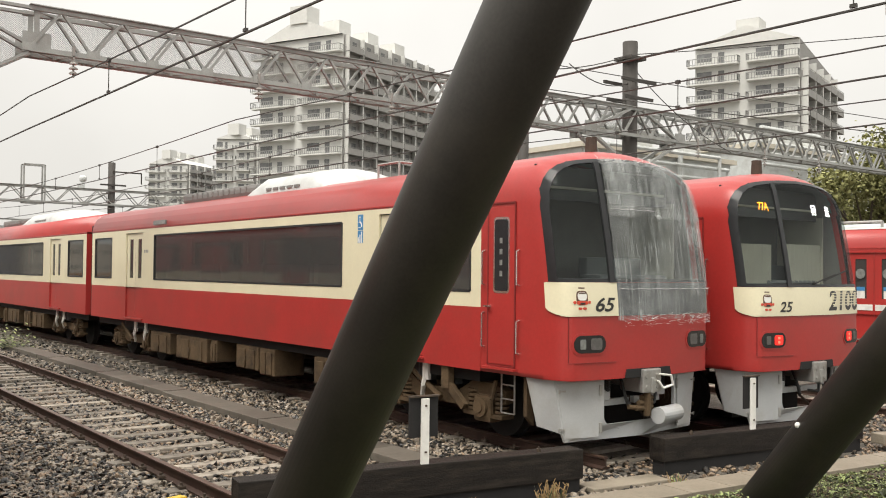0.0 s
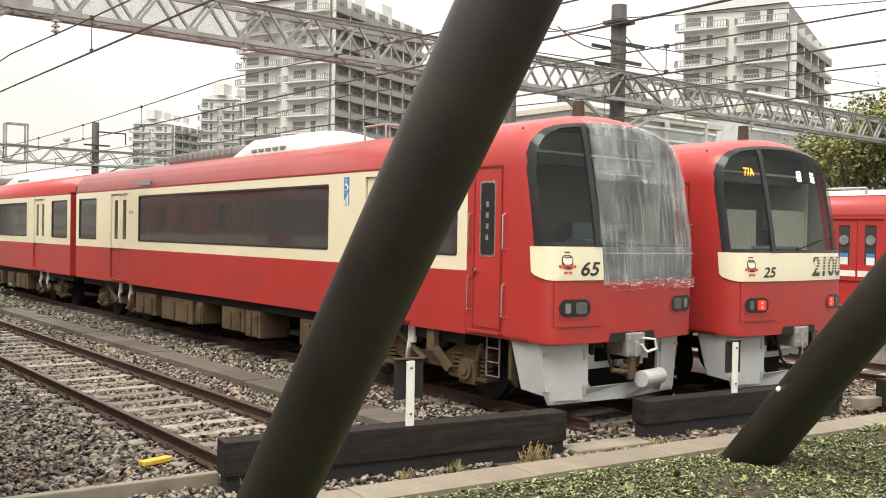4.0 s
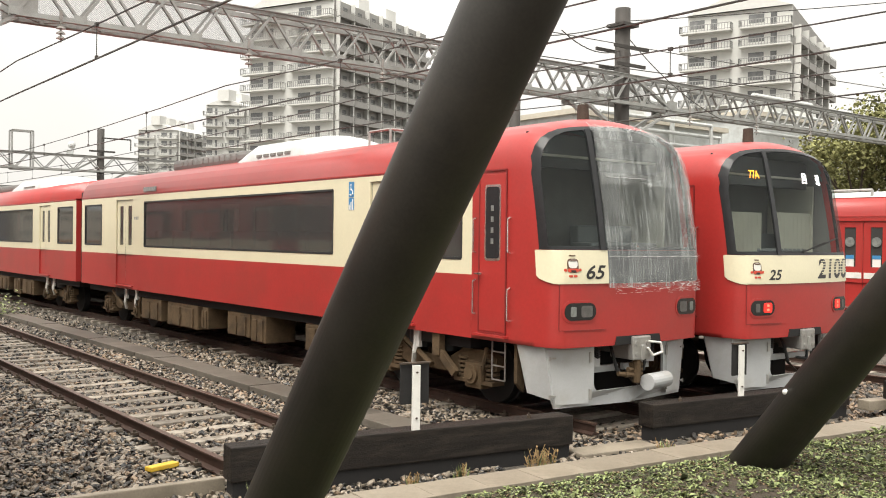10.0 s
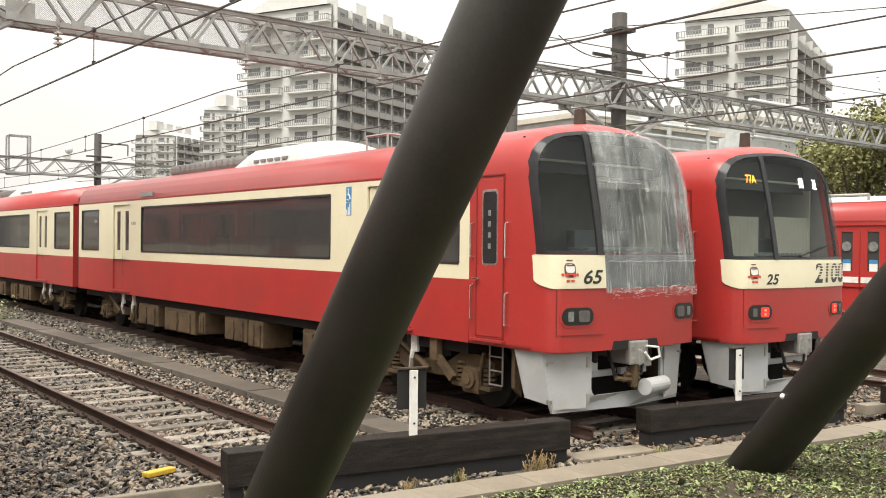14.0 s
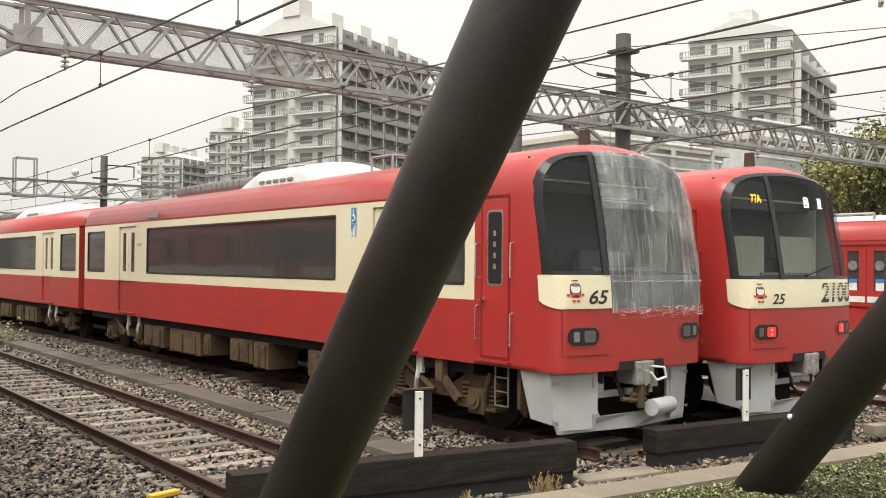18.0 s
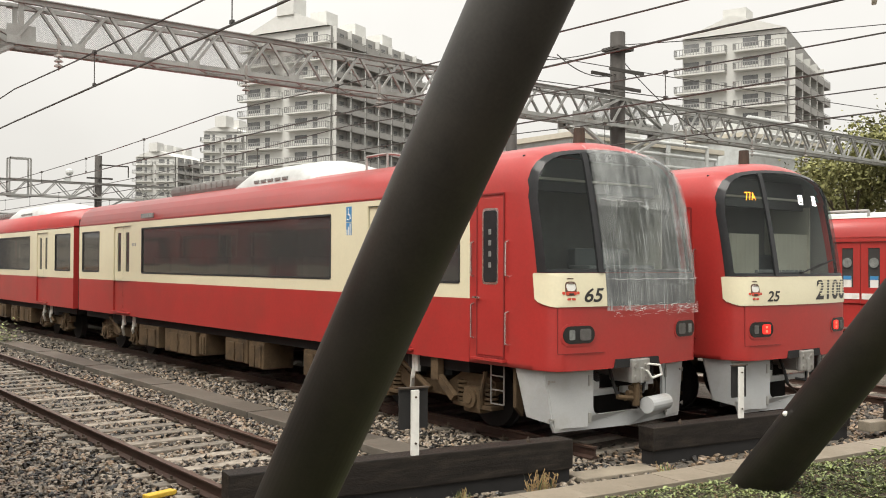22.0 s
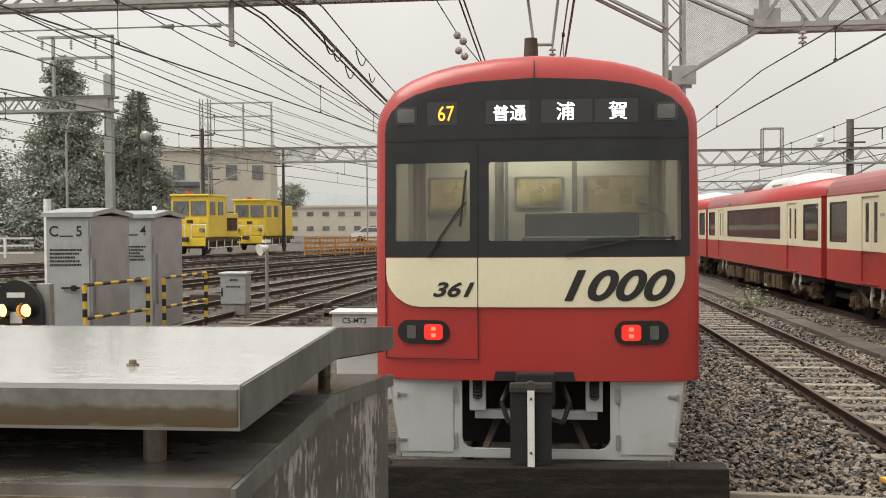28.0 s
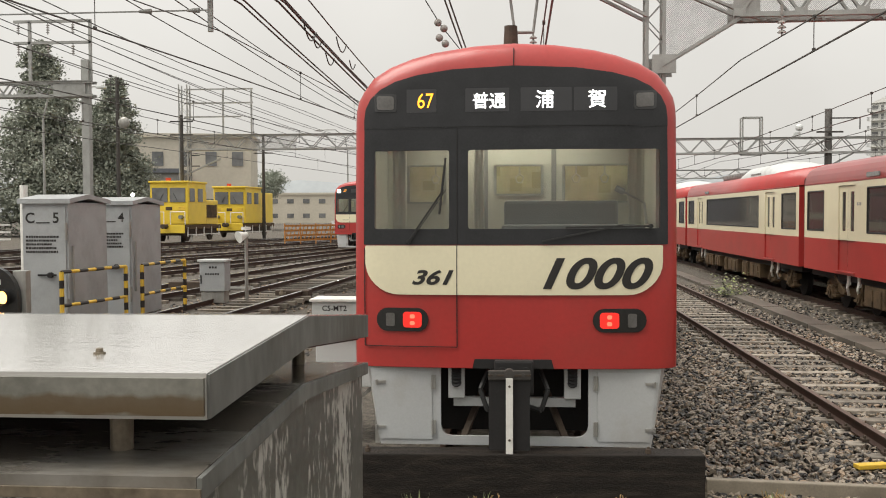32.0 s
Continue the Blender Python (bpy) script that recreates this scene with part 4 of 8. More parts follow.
def skirt_plates(parent, dz, zb, outer=1.08, taper=0.0, cut=0.19, sweep=0.0):
    """A one-piece front skirt with a round-cornered opening for the coupler, hinged doors and swept-back sides."""
    z1 = 0.93 + dz
    def bow(bm):
        for v in bm.verts:
            if sweep:
                v.co.y += sweep * max(0.0, abs(v.co.x) - 0.68) - 0.08
        return bm
    inner = [(0.66, z1), (0.66, zb + cut + 0.09), (0.645, zb + cut + 0.045), (0.61, zb + cut + 0.012), (0.56, zb + cut)]
    side = [(outer - taper * 1.3, zb), (outer - taper, zb + 0.1), (outer, z1)]
    for s in (-1, 1):
        bm = bmesh.new()
        pl = [(s * x, z) for x, z in [(0.0, zb + cut), (0.0, zb)] + side + inner]
        prism(bm, pl, 0.1, 0.14)
        bmesh.ops.recalc_face_normals(bm, faces=bm.faces)
        sk = part("skirt_plate", bow(bm), SKIRT, parent, "pale grey steel skirt plate")
        db = bmesh.new()
        x0, x1 = 0.74, outer - 0.03
        prism(db, [(s * x0, zb + 0.05), (s * (x1 - taper), zb + 0.05), (s * x1, z1 - 0.04), (s * x0, z1 - 0.04)], 0.09, 0.1)
        bmesh.ops.recalc_face_normals(db, faces=db.faces)
        dr = part("skirt_door", bow(db), SKIRT, sk)
        sb = bmesh.new()
        q = [sb.verts.new(p) for p in ((s * outer, 0.1, z1), (s * 1.385, 0.5 if sweep else 0.42, z1), (s * 1.3, 0.42 if sweep else 0.3, zb + (0.16 if sweep else 0.3)), (s * (outer - taper), 0.1, zb + 0.1 * bool(taper)))]
        r = [sb.verts.new(v.co + Vector((-s * 0.012, 0.03, 0))) for v in q]
        sb.faces.new(q), sb.faces.new(r[::-1])
        for i in range(4):
            sb.faces.new((q[i], r[i], r[(i + 1) % 4], q[(i + 1) % 4]))
        bmesh.ops.recalc_face_normals(sb, faces=sb.faces)
        part("skirt_return", bow(sb), SKIRT, sk)
        for z in (z1 - 0.14, zb + 0.16):
            hb = bmesh.new()
            box(hb, (s * 0.72, 0.088, z), (0.03, 0.02, 0.13), bevel=0.004)
            tube(hb, (s * 0.735, 0.082, z - 0.065), (s * 0.735, 0.082, z + 0.065), 0.011, 8)
            part("hinge", bow(hb), GALV, dr)
            hb = bmesh.new()
            box(hb, (s * (x1 - 0.07), 0.082, z), (0.08, 0.016, 0.022))
            tube(hb, (s * (x1 - 0.03), 0.08, z - 0.03), (s * (x1 - 0.03), 0.075, z + 0.02), 0.012, 8)
            part("latch", bow(hb), METAL, dr)
    for s in (-1, 1):
        db = bmesh.new()
        bar(db, (s * 0.3, 0.5, zb + 0.42), (s * 0.46, 0.16, zb + 0.05), 0.06, 0.03)
        part("plough_brace", db, UNDER, parent)
    db = bmesh.new()
    box(db, (0, 0.75, zb + 0.35), (1.7, 0.05, 0.7))
    part("rear_plate", db, DARK, parent)


def coupler(parent, dz, cylinder, shaded=False):
    bm = bmesh.new()
    z = 0.86 + dz
    box(bm, (0, 0.06, z), (0.3, 0.34, 0.26), bevel=0.03)
    box(bm, (0, -0.14, z + 0.02), (0.34, 0.08, 0.3), bevel=0.02)
    tube(bm, (0, 0.2, z), (0, 0.9, z), 0.09, 10)
    for s in (-1, 1):
        tube(bm, (s * 0.1, -0.19, z + 0.08), (s * 0.1, -0.13, z + 0.08), 0.035, 10)
        tube(bm, (s * 0.1, -0.19, z - 0.06), (s * 0.1, -0.13, z - 0.06), 0.028, 10)
    box(bm, (0.0, -0.17, z - 0.04), (0.06, 0.06, 0.2), bevel=0.015)
    # shaded: bare steel turns near-black, its shade put into the colour.
    cp = part("coupler", bm, DARK if shaded else METAL, parent, "coupler head in near-black shade colour" if shaded else "worn steel coupler head")
    sb = bmesh.new()
    for s in (-1, 1):
        box(sb, (s * 0.52, 0.14, z - 0.02), (0.15, 0.05, 0.4), bevel=0.01)
        box(sb, (s * 0.3, 0.2, z - 0.26), (0.5, 0.06, 0.08))
    part("jumper_plate", sb, SKIRT, parent)
    for s in (-1, 1):
        rb = bmesh.new()
        for k in range(5):
            tube(rb, (s * 0.52, 0.11, z - 0.08 + 0.03 * k), (s * 0.52, 0.1, z - 0.07 + 0.03 * k), 0.045, 10)
        part("jumper_socket", rb, RUBBER, parent)
        rb = bmesh.new()
        bent(rb, [(s * 0.2, 0.2, z + 0.12), (s * 0.3, 0.02, z - 0.12), (s * 0.24, 0.0, z - 0.3), (s * 0.12, 0.1, z - 0.28)], 0.022)
        part("hose", rb, RUBBER, parent)
    if cylinder:
        cb = bmesh.new()
        tube(cb, (0.08, -0.2, z - 0.42), (0.55, -0.12, z - 0.42), 0.105, 18)
        part("drawbar_cylinder", cb, SKIRT, parent, "off-white painted cylinder")
        fb = bmesh.new()
        for k, zz in enumerate((-0.2, -0.26, -0.32)):
            tube(fb, (-0.1 - 0.05 * k, -0.08, z + zz), (0.08, -0.1, z + zz), 0.035, 8)
        tube(fb, (-0.03, -0.12, z - 0.42), (-0.03, -0.12, z - 0.1), 0.05, 8)
        tube(fb, (-0.3, -0.05, z - 0.3), (0.0, -0.12, z - 0.34), 0.03, 8)
        part("linkage", fb, DUSTY_SHADED, parent)
        wb = bmesh.new()
        bent(wb, [(0.1, -0.2, z + 0.1), (0.26, -0.26, z + 0.08), (0.3, -0.26, z - 0.04), (0.16, -0.22, z - 0.08), (0.08, -0.2, z + 0.02)], 0.016)
        part("white_cable", wb, WHITE_LINE, parent)


def pointed_badge(fr, parent, x, z):
    """A plain emblem: a pale plate in a dark outline over a red band, with small red tabs."""
    b = fr.patch("badge", rounded(x - 0.082, x + 0.082, z - 0.085, z + 0.085, 0.05), 0.02, BADGE_GREY, parent, label="small red and white emblem")
    fr.patch("badge_plate", rounded(x - 0.066, x + 0.066, z - 0.03, z + 0.07, 0.04), 0.024, WHITE_LINE, b)
    fr.patch("badge_band", rounded(x - 0.076, x + 0.076, z - 0.078, z - 0.036, 0.015), 0.025, BADGE_RED, b)
    fr.patch("badge_slot", rounded(x - 0.035, x + 0.035, z - 0.075, z - 0.055, 0.005), 0.028, TEXT_BLACK, b)
    fr.patch("badge_strip", rounded(x - 0.05, x + 0.05, z + 0.052, z + 0.066, 0.005), 0.028, BADGE_GREY, b)
    for s in (-1, 1):
        fr.patch("badge_tab", rounded(x + s * 0.105 - 0.018, x + s * 0.105 + 0.018, z - 0.07, z - 0.035, 0.015), 0.022, BADGE_RED, b)
        fr.patch("badge_foot", rounded(x + s * 0.033 - 0.026, x + s * 0.033 + 0.026, z - 0.14, z - 0.112, 0.012), 0.022, BADGE_RED, b)
    fr.patch("badge_line", rounded(x - 0.045, x + 0.045, z + 0.112, z + 0.126, 0.005), 0.02, BADGE_GREY, b)


def wiper(fr, parent, a, b, c, d):
    bm = bmesh.new()
    P = lambda p: (p[0], fr.y(*p, 0.035), p[1])
    bar(bm, P(a), P(b), 0.016, 0.016)
    bar(bm, P((a[0] + 0.02, a[1])), P((b[0] + 0.02, b[1])), 0.008, 0.008)
    bar(bm, P(c), P(d), 0.02, 0.014)
    tube(bm, (a[0], fr.y(*a, 0.0), a[1]), P(a), 0.02, 8)
    part("wiper", bm, RUBBER, parent, "black windscreen wiper")


def cab_door(parent, s, y0, y1, dz, marks=True):
    x = s * (W + 0.006)
    bm = bmesh.new()
    zc = 2.25 + dz
    box(bm, (s * (W + 0.002), (y0 + y1) / 2, 2.05 + dz), (0.016, y1 - y0, 2.0), bevel=0.004)
    d = part("cab_door", bm, RED, parent, "red crew door with a narrow window")
    # Bars round the door, coloured as the shadow of its frame.
    fb = bmesh.new()
    for a, b in (((y0, 1.03), (y1, 1.03)), ((y1, 1.03), (y1, 3.1)), ((y1, 3.1), (y0, 3.1)), ((y0, 3.1), (y0, 1.03))):
        bar(fb, (x + s * 0.004, a[0], a[1] + dz), (x + s * 0.004, b[0], b[1] + dz), 0.014, 0.02)
    part("door_frame_shadow", fb, RED_SHADE, d)
    m = (y0 + y1) / 2
    rb = bmesh.new()
    prism(rb, rounded(m - 0.155, m + 0.155, 1.95 + dz, 2.92 + dz, 0.05), 0, 0.012)
    for v in rb.verts:
        v.co = (x + s * (0.006 - v.co.y), v.co.x, v.co.z)
    bmesh.ops.recalc_face_normals(rb, faces=rb.faces)
    wr = part("window_rim", rb, CHROME, d)
    pb = bmesh.new()
    prism(pb, rounded(m - 0.125, m + 0.125, 1.98 + dz, 2.89 + dz, 0.04), 0, 0.008)
    for v in pb.verts:
        v.co = (x + s * (0.012 - v.co.y), v.co.x, v.co.z)
    bmesh.ops.recalc_face_normals(pb, faces=pb.faces)
    part("pane", pb, BLACK_GLOSS, wr)
    if marks:
        for k in range(4):
            tb = bmesh.new()
            box(tb, (x + s * 0.014, m, 2.62 - 0.14 * k + dz), (0.003, 0.05, 0.07))
            part("lettering_bar", tb, LAMP_OFF, wr)
    for yy, za, zb in ((y1 + 0.07, 2.05, 2.5), (y0 - 0.08, 2.05, 2.5), (y1 + 0.07, 1.25, 1.7), (y0 - 0.08, 1.2, 1.62)):
        hb = bmesh.new()
        bent(hb, [(x, yy, za + dz), (x + s * 0.05, yy, za + 0.02 + dz), (x + s * 0.05, yy, zb - 0.02 + dz), (x, yy, zb + dz)], 0.012)
        part("handrail", hb, CHROME, parent)
    kb = bmesh.new()
    tube(kb, (x, y1 - 0.04, 1.78 + dz), (x + s * 0.06, y1 - 0.04, 1.78 + dz), 0.015)
    bar(kb, (x + s * 0.05, y1 - 0.1, 1.78 + dz), (x + s * 0.05, y1 + 0.04, 1.78 + dz), 0.02, 0.02)
    part("handle", kb, CHROME, d)
    sb = bmesh.new()
    box(sb, (x + s * 0.03, m, 1.0 + dz), (0.08, y1 - y0 + 0.1, 0.03))
    part("door_step", sb, RED, d)


def modern_front(parent, dz, number, style, film, tail, code, words, lean=0.13, curve=0.13):
    """The cab end shared by the two cream-banded express sets: one wide dark glass face that leans back."""
    fr = Front(W, 0.93 + dz, 3.8 + dz, 1.5, curve, lean, 0.45, 0.86, fwd=0.13)
    A = dz
    arch = [(1.393, 3.04), (1.391, 3.14), (1.379, 3.24), (1.337, 3.365), (1.262, 3.47), (1.155, 3.54), (1.03, 3.587), (0.9, 3.612), (0.7, 3.64), (0.4, 3.662), (0.0, 3.675)]
    def pane(x0, x1, z0, inset):
        """An outline between two uprights under the arched top edge, drawn in by inset."""
        top = [(x - inset if x > 0.2 else x, z - inset) for x, z in arch]
        top = [(x, z + A) for x, z in top + [(-x, z) for x, z in top[::-1][1:]]]
        def height(x):
            for (xa, za), (xb, zb) in zip(top, top[1:]):
                if xb <= x <= xa:
                    return za + (zb - za) * (xa - x) / max(1e-6, xa - xb)
            return top[0][1]
        inner = [p for p in top if x0 + 0.01 < p[0] < x1 - 0.01]
        return [(x0, z0 + A), (x1, z0 + A), (x1, height(x1))] + inner + [(x0, height(x0))]
    face, hole = fr.shell(parent), pane(-1.376, 1.376, 2.13, 0.02)
    def inside(x, z):
        odd = False
        for (ax, az), (bx, bz) in zip(hole, hole[1:] + hole[:1]):
            if (az > z) != (bz > z) and x < ax + (bx - ax) * (z - az) / (bz - az):
                odd = not odd
        return odd
    doomed = [f for f in face.faces if f.calc_center_median().y < 0.9 and inside(f.calc_center_median().x, f.calc_center_median().z)]
    bmesh.ops.delete(face, geom=doomed, context="FACES")
    part("cab_shell", face, RED, parent, "rounded glossy red cab front", smooth=True)
    lining, hole = fr.shell(parent), pane(-1.391, 1.391, 2.1, 0.005)
    doomed = [f for f in lining.faces if f.calc_center_median().z < 1.6 or f.calc_center_median().y < 0.9 and inside(f.calc_center_median().x, f.calc_center_median().z)]
    bmesh.ops.delete(lining, geom=doomed, context="FACES")
    for v in lining.verts:
        v.co = (v.co.x * 0.982, v.co.y + 0.03, v.co.z - 0.03)
    part("cab_lining", lining, LINING, parent, "grey cab lining", smooth=True)
    lw, rw = pane(-1.356, -0.70, 2.15, 0.04), pane(-0.59, 1.356, 2.15, 0.04)
    fr.patch("windscreen_surround", pane(-1.393, -0.65, 2.11, 0.0), 0.012, BLACK_GLOSS, parent, hole=lw)
    fr.patch("windscreen_surround", pane(-0.65, 1.393, 2.11, 0.0), 0.012, BLACK_GLOSS, parent, hole=rw)
    fr.patch("windscreen", pane(-1.37, -0.68, 2.13, 0.025), 0.006, CAB_GLASS, parent, rim=False).visible_shadow = False
    fr.patch("windscreen", pane(-0.61, 1.37, 2.13, 0.025), 0.006, CAB_GLASS, parent, rim=False).visible_shadow = False
    fr.patch("mullion", rounded(-0.69, -0.605, 2.11 + A, 3.6 + A, 0.01), 0.03, BLACK_GLOSS, parent)
    bb = bmesh.new()
    box(bb, (0, 0.66, 3.36 + A), (2.5, 0.03, 0.44), bevel=0.01)
    part("blackout_board", bb, LED_DARK, parent, "black board behind the top of the windscreen")
    band = fr.patch("front_band", rounded(-1.404, -0.57 if film else 1.404, 1.7 + A, 2.105 + A, radii=(0.1, 0.01 if film else 0.03, 0.01, 0.01)), 0.016, CREAM, parent, label="cream front band")
    if film:
        fr.patch("bare_panel", rounded(-0.568, 1.404, 1.7 + A, 2.105 + A, 0.01), 0.016, GREY_PANEL, parent, label="bare grey panel under the film")
    sur = lambda x, z: fr.y(x, z, 0.02)
    writing("number", number, 0.23 if film else 0.2, TEXT_BLACK, band, (-0.81 if film else -0.78, 0, 1.76 + A), shear=0.3, surface=sur, width=1.3, bold=0.02)
    if style:
        # the striped class number
        writing("class_number", style, 0.4, TEXT_BLACK, band, (0.76, 0, 1.77 + A), shear=0.22, surface=sur, width=1.22, bold=0.022)
        fr.patch("stripe", rounded(0.4, 1.3, 1.84 + A, 1.855 + A, 0.003), 0.024, CREAM, band)
        for k in range(1, 6):
            fr.patch("stripe", rounded(0.4, 1.3, 1.84 + 0.042 * k + A, 1.853 + 0.042 * k + A, 0.003), 0.024, CREAM, band)
    pointed_badge(fr, band, -1.13, 1.92 + A)
    for s in (-1, 1):
        lamp_unit(fr, parent, s * 1.01, 1.365 + A, tail, s)
    for a, b in (((-1.3, 1.15), (-1.3, 2.1)), ((-1.3, 1.14), (-0.6, 1.14))):
        gap = bmesh.new()
        for k in range(8):
            p, q = [(a[0] + (b[0] - a[0]) * j / 8, a[1] + (b[1] - a[1]) * j / 8 + A) for j in (k, k + 1)]
            bar(gap, (p[0], fr.y(*p, 0.008), p[1]), (q[0], fr.y(*q, 0.008), q[1]), 0.008, 0.008)
        part("panel_gap", gap, RED_SHADE, parent)
    # Solid near-black block stands for the shade inside the coupler notch.
    nb = bmesh.new()
    pr = [(-0.45, 0.932 + A), (-0.42, 1.04 + A), (0.38, 1.04 + A), (0.41, 0.932 + A)]
    prism(nb, pr, fr.y(0, 1.0 + A) - 0.012, 0.4)
    bmesh.ops.recalc_face_normals(nb, faces=nb.faces)
    part("coupler_notch_shade", nb, DARK, parent)
    if code:
        writing("code_display", code, 0.17, LED_AMBER, parent, (-0.95, 0, 3.2 + A), surface=lambda x, z: fr.y(x, z, 0.016), width=0.75)
        for w, x in words:
            writing("destination_display", w, 0.17, LED_WHITE, parent, (x, 0, 3.19 + A), surface=lambda x, z: fr.y(x, z, 0.016), width=0.8)
    cab_inside(parent, A, False, not film)
    skirt_plates(parent, A, 0.17 + A, 1.33, 0.12, sweep=0.3)
    coupler(parent, A, film)
    for s in (-1, 1):
        cab_door(parent, s, 0.82, 1.34, A)
    if not film:
        wiper(fr, parent, (-0.05, 2.16 + A), (0.55, 2.3 + A), (0.2, 2.2 + A), (0.95, 2.36 + A))
    hb = bmesh.new()
    tube(hb, (0, 0.9, 3.7 + A), (0, 0.9, 4.05 + A), 0.09, 14, r2=0.075)
    part("roof_horn_cover", hb, UNDER, parent, "dark tapered roof antenna")
    if film:
        rnd = random.Random(5)
        def sheet(name, x0, x1, z0, z1, off, label, owner, fold=1.0):
            """A loose sheet that follows the glass, gathered in upright pleats that fan out downwards."""
            bm = bmesh.new()
            nx, nz = 110, 60
            rows = []
            for j in range(nz + 1):
                row = []
                for i in range(nx + 1):
                    ragged = 0.02 * noise.noise(Vector((i * 0.35, 0.0, z0 * 3)))
                    x, z = x0 + (x1 - x0) * i / nx, z0 + (z1 - z0) * j / nz + (ragged if j in (0, nz) else 0)
                    fan = (x + 0.58) * (1.0 + 0.35 * (z - 1.7 - A)) if x < 0.25 else x + 0.58
                    q = noise.noise(Vector((fan * 13, z * 0.5, 3.1 + off * 40))) * 0.45 + noise.noise(Vector((fan * 38, z * 0.6, 1.7))) * 0.2 + noise.noise(Vector((x * 3, z * 5, 8.2))) * 0.35
                    row.append(bm.verts.new((x, fr.y(x, z, off + 0.02 * fold * q), z)))
                rows.append(row)
            for a, b in zip(rows, rows[1:]):
                for i in range(nx):
                    bm.faces.new((a[i], a[i + 1], b[i + 1], b[i]))
            return part(name, bm, FILM, owner, label, smooth=True)
        fo = sheet("wrapping_film", -0.6, 1.39, 1.64 + A, 3.66 + A, 0.04, "crinkled clear film taped over the windscreen", parent)
        sheet("film_layer", -0.58, 1.385, 2.93 + A, 3.68 + A, 0.062, "second layer of film across the top", fo, 0.6)
        sheet("film_layer", 0.85, 1.39, 1.95 + A, 3.1 + A, 0.055, "second layer of film down one side", fo, 0.8)
        bm = bmesh.new()
        for k in range(120):
            x = rnd.uniform(-0.6, 1.3)
            z = rnd.choice((1.58, 1.6, 1.62, 1.64, 1.66, 1.7, 3.66)) + rnd.gauss(0, 0.012) + A
            ln, a = rnd.uniform(0.02, 0.14), rnd.gauss(0, 0.5)
            x2, z2 = min(1.38, x + ln * math.cos(a)), z + ln * math.sin(a) * 0.4
            bar(bm, (x, fr.y(x, z, 0.07), z), (x2, fr.y(x2, z2, 0.07), z2), rnd.uniform(0.002, 0.012), 0.002)
        for z, w in ((2.03 + A, 0.012), (3.02 + A, 0.01)):
            for k in range(24):
                xa, xb = -0.58 + 1.96 * k / 24, -0.58 + 1.96 * (k + 1) / 24
                if z > 2.9 + A and k > 9:
                    continue
                bar(bm, (xa, fr.y(xa, z, 0.075), z + 0.006 * math.sin(k * 1.7)), (xb, fr.y(xb, z, 0.075), z + 0.006 * math.sin((k + 1) * 1.7)), w, 0.002)
        tagged(part("tape_strips", bm, TAPE, fo, "torn white tape and folds"), kind="stuff")
    return fr


GAP = 18.24
def express_set(place, dz, number, style, film, tail, code, words, label, cars, detail=True):
    t = thing("electric_train", place, label, "train", "parked trains")
    modern_front(t, dz, number, style, film, tail, code, words)
    carriage(t, 1.5, 17.98, dz, [(5.0, 13.35)], [(1.72, 2.55), (16.34, 17.71)], [(2.78, 3.92), (14.1, 15.25)], aircon=((6.25, 9.5),), open_front=True, first_bogie=1.25, cases=((5.2, 0.8), (7.45, 0.58), (8.1, 0.95), (9.97, 0.28), (10.47, 1.65), (12.5, 1.2)))
    y = GAP
    for k in range(cars):
        carriage(t, y + 0.25, y + 17.75, dz, [(y + 4.7, y + 13.2)], [(y + 0.56, y + 2.0), (y + 16.0, y + 17.4)], [(y + 2.75, y + 3.9), (y + 14.1, y + 15.25)], aircon=((y + 4.2, y + 9.4),))
        gb = bmesh.new()
        box(gb, (0, y, 2.15 + dz), (2.55, 0.56, 2.45), bevel=0.03)
        part("gangway_bellows", gb, DARK, t, "dark gangway between carriages")
        y += 18.0
    return t


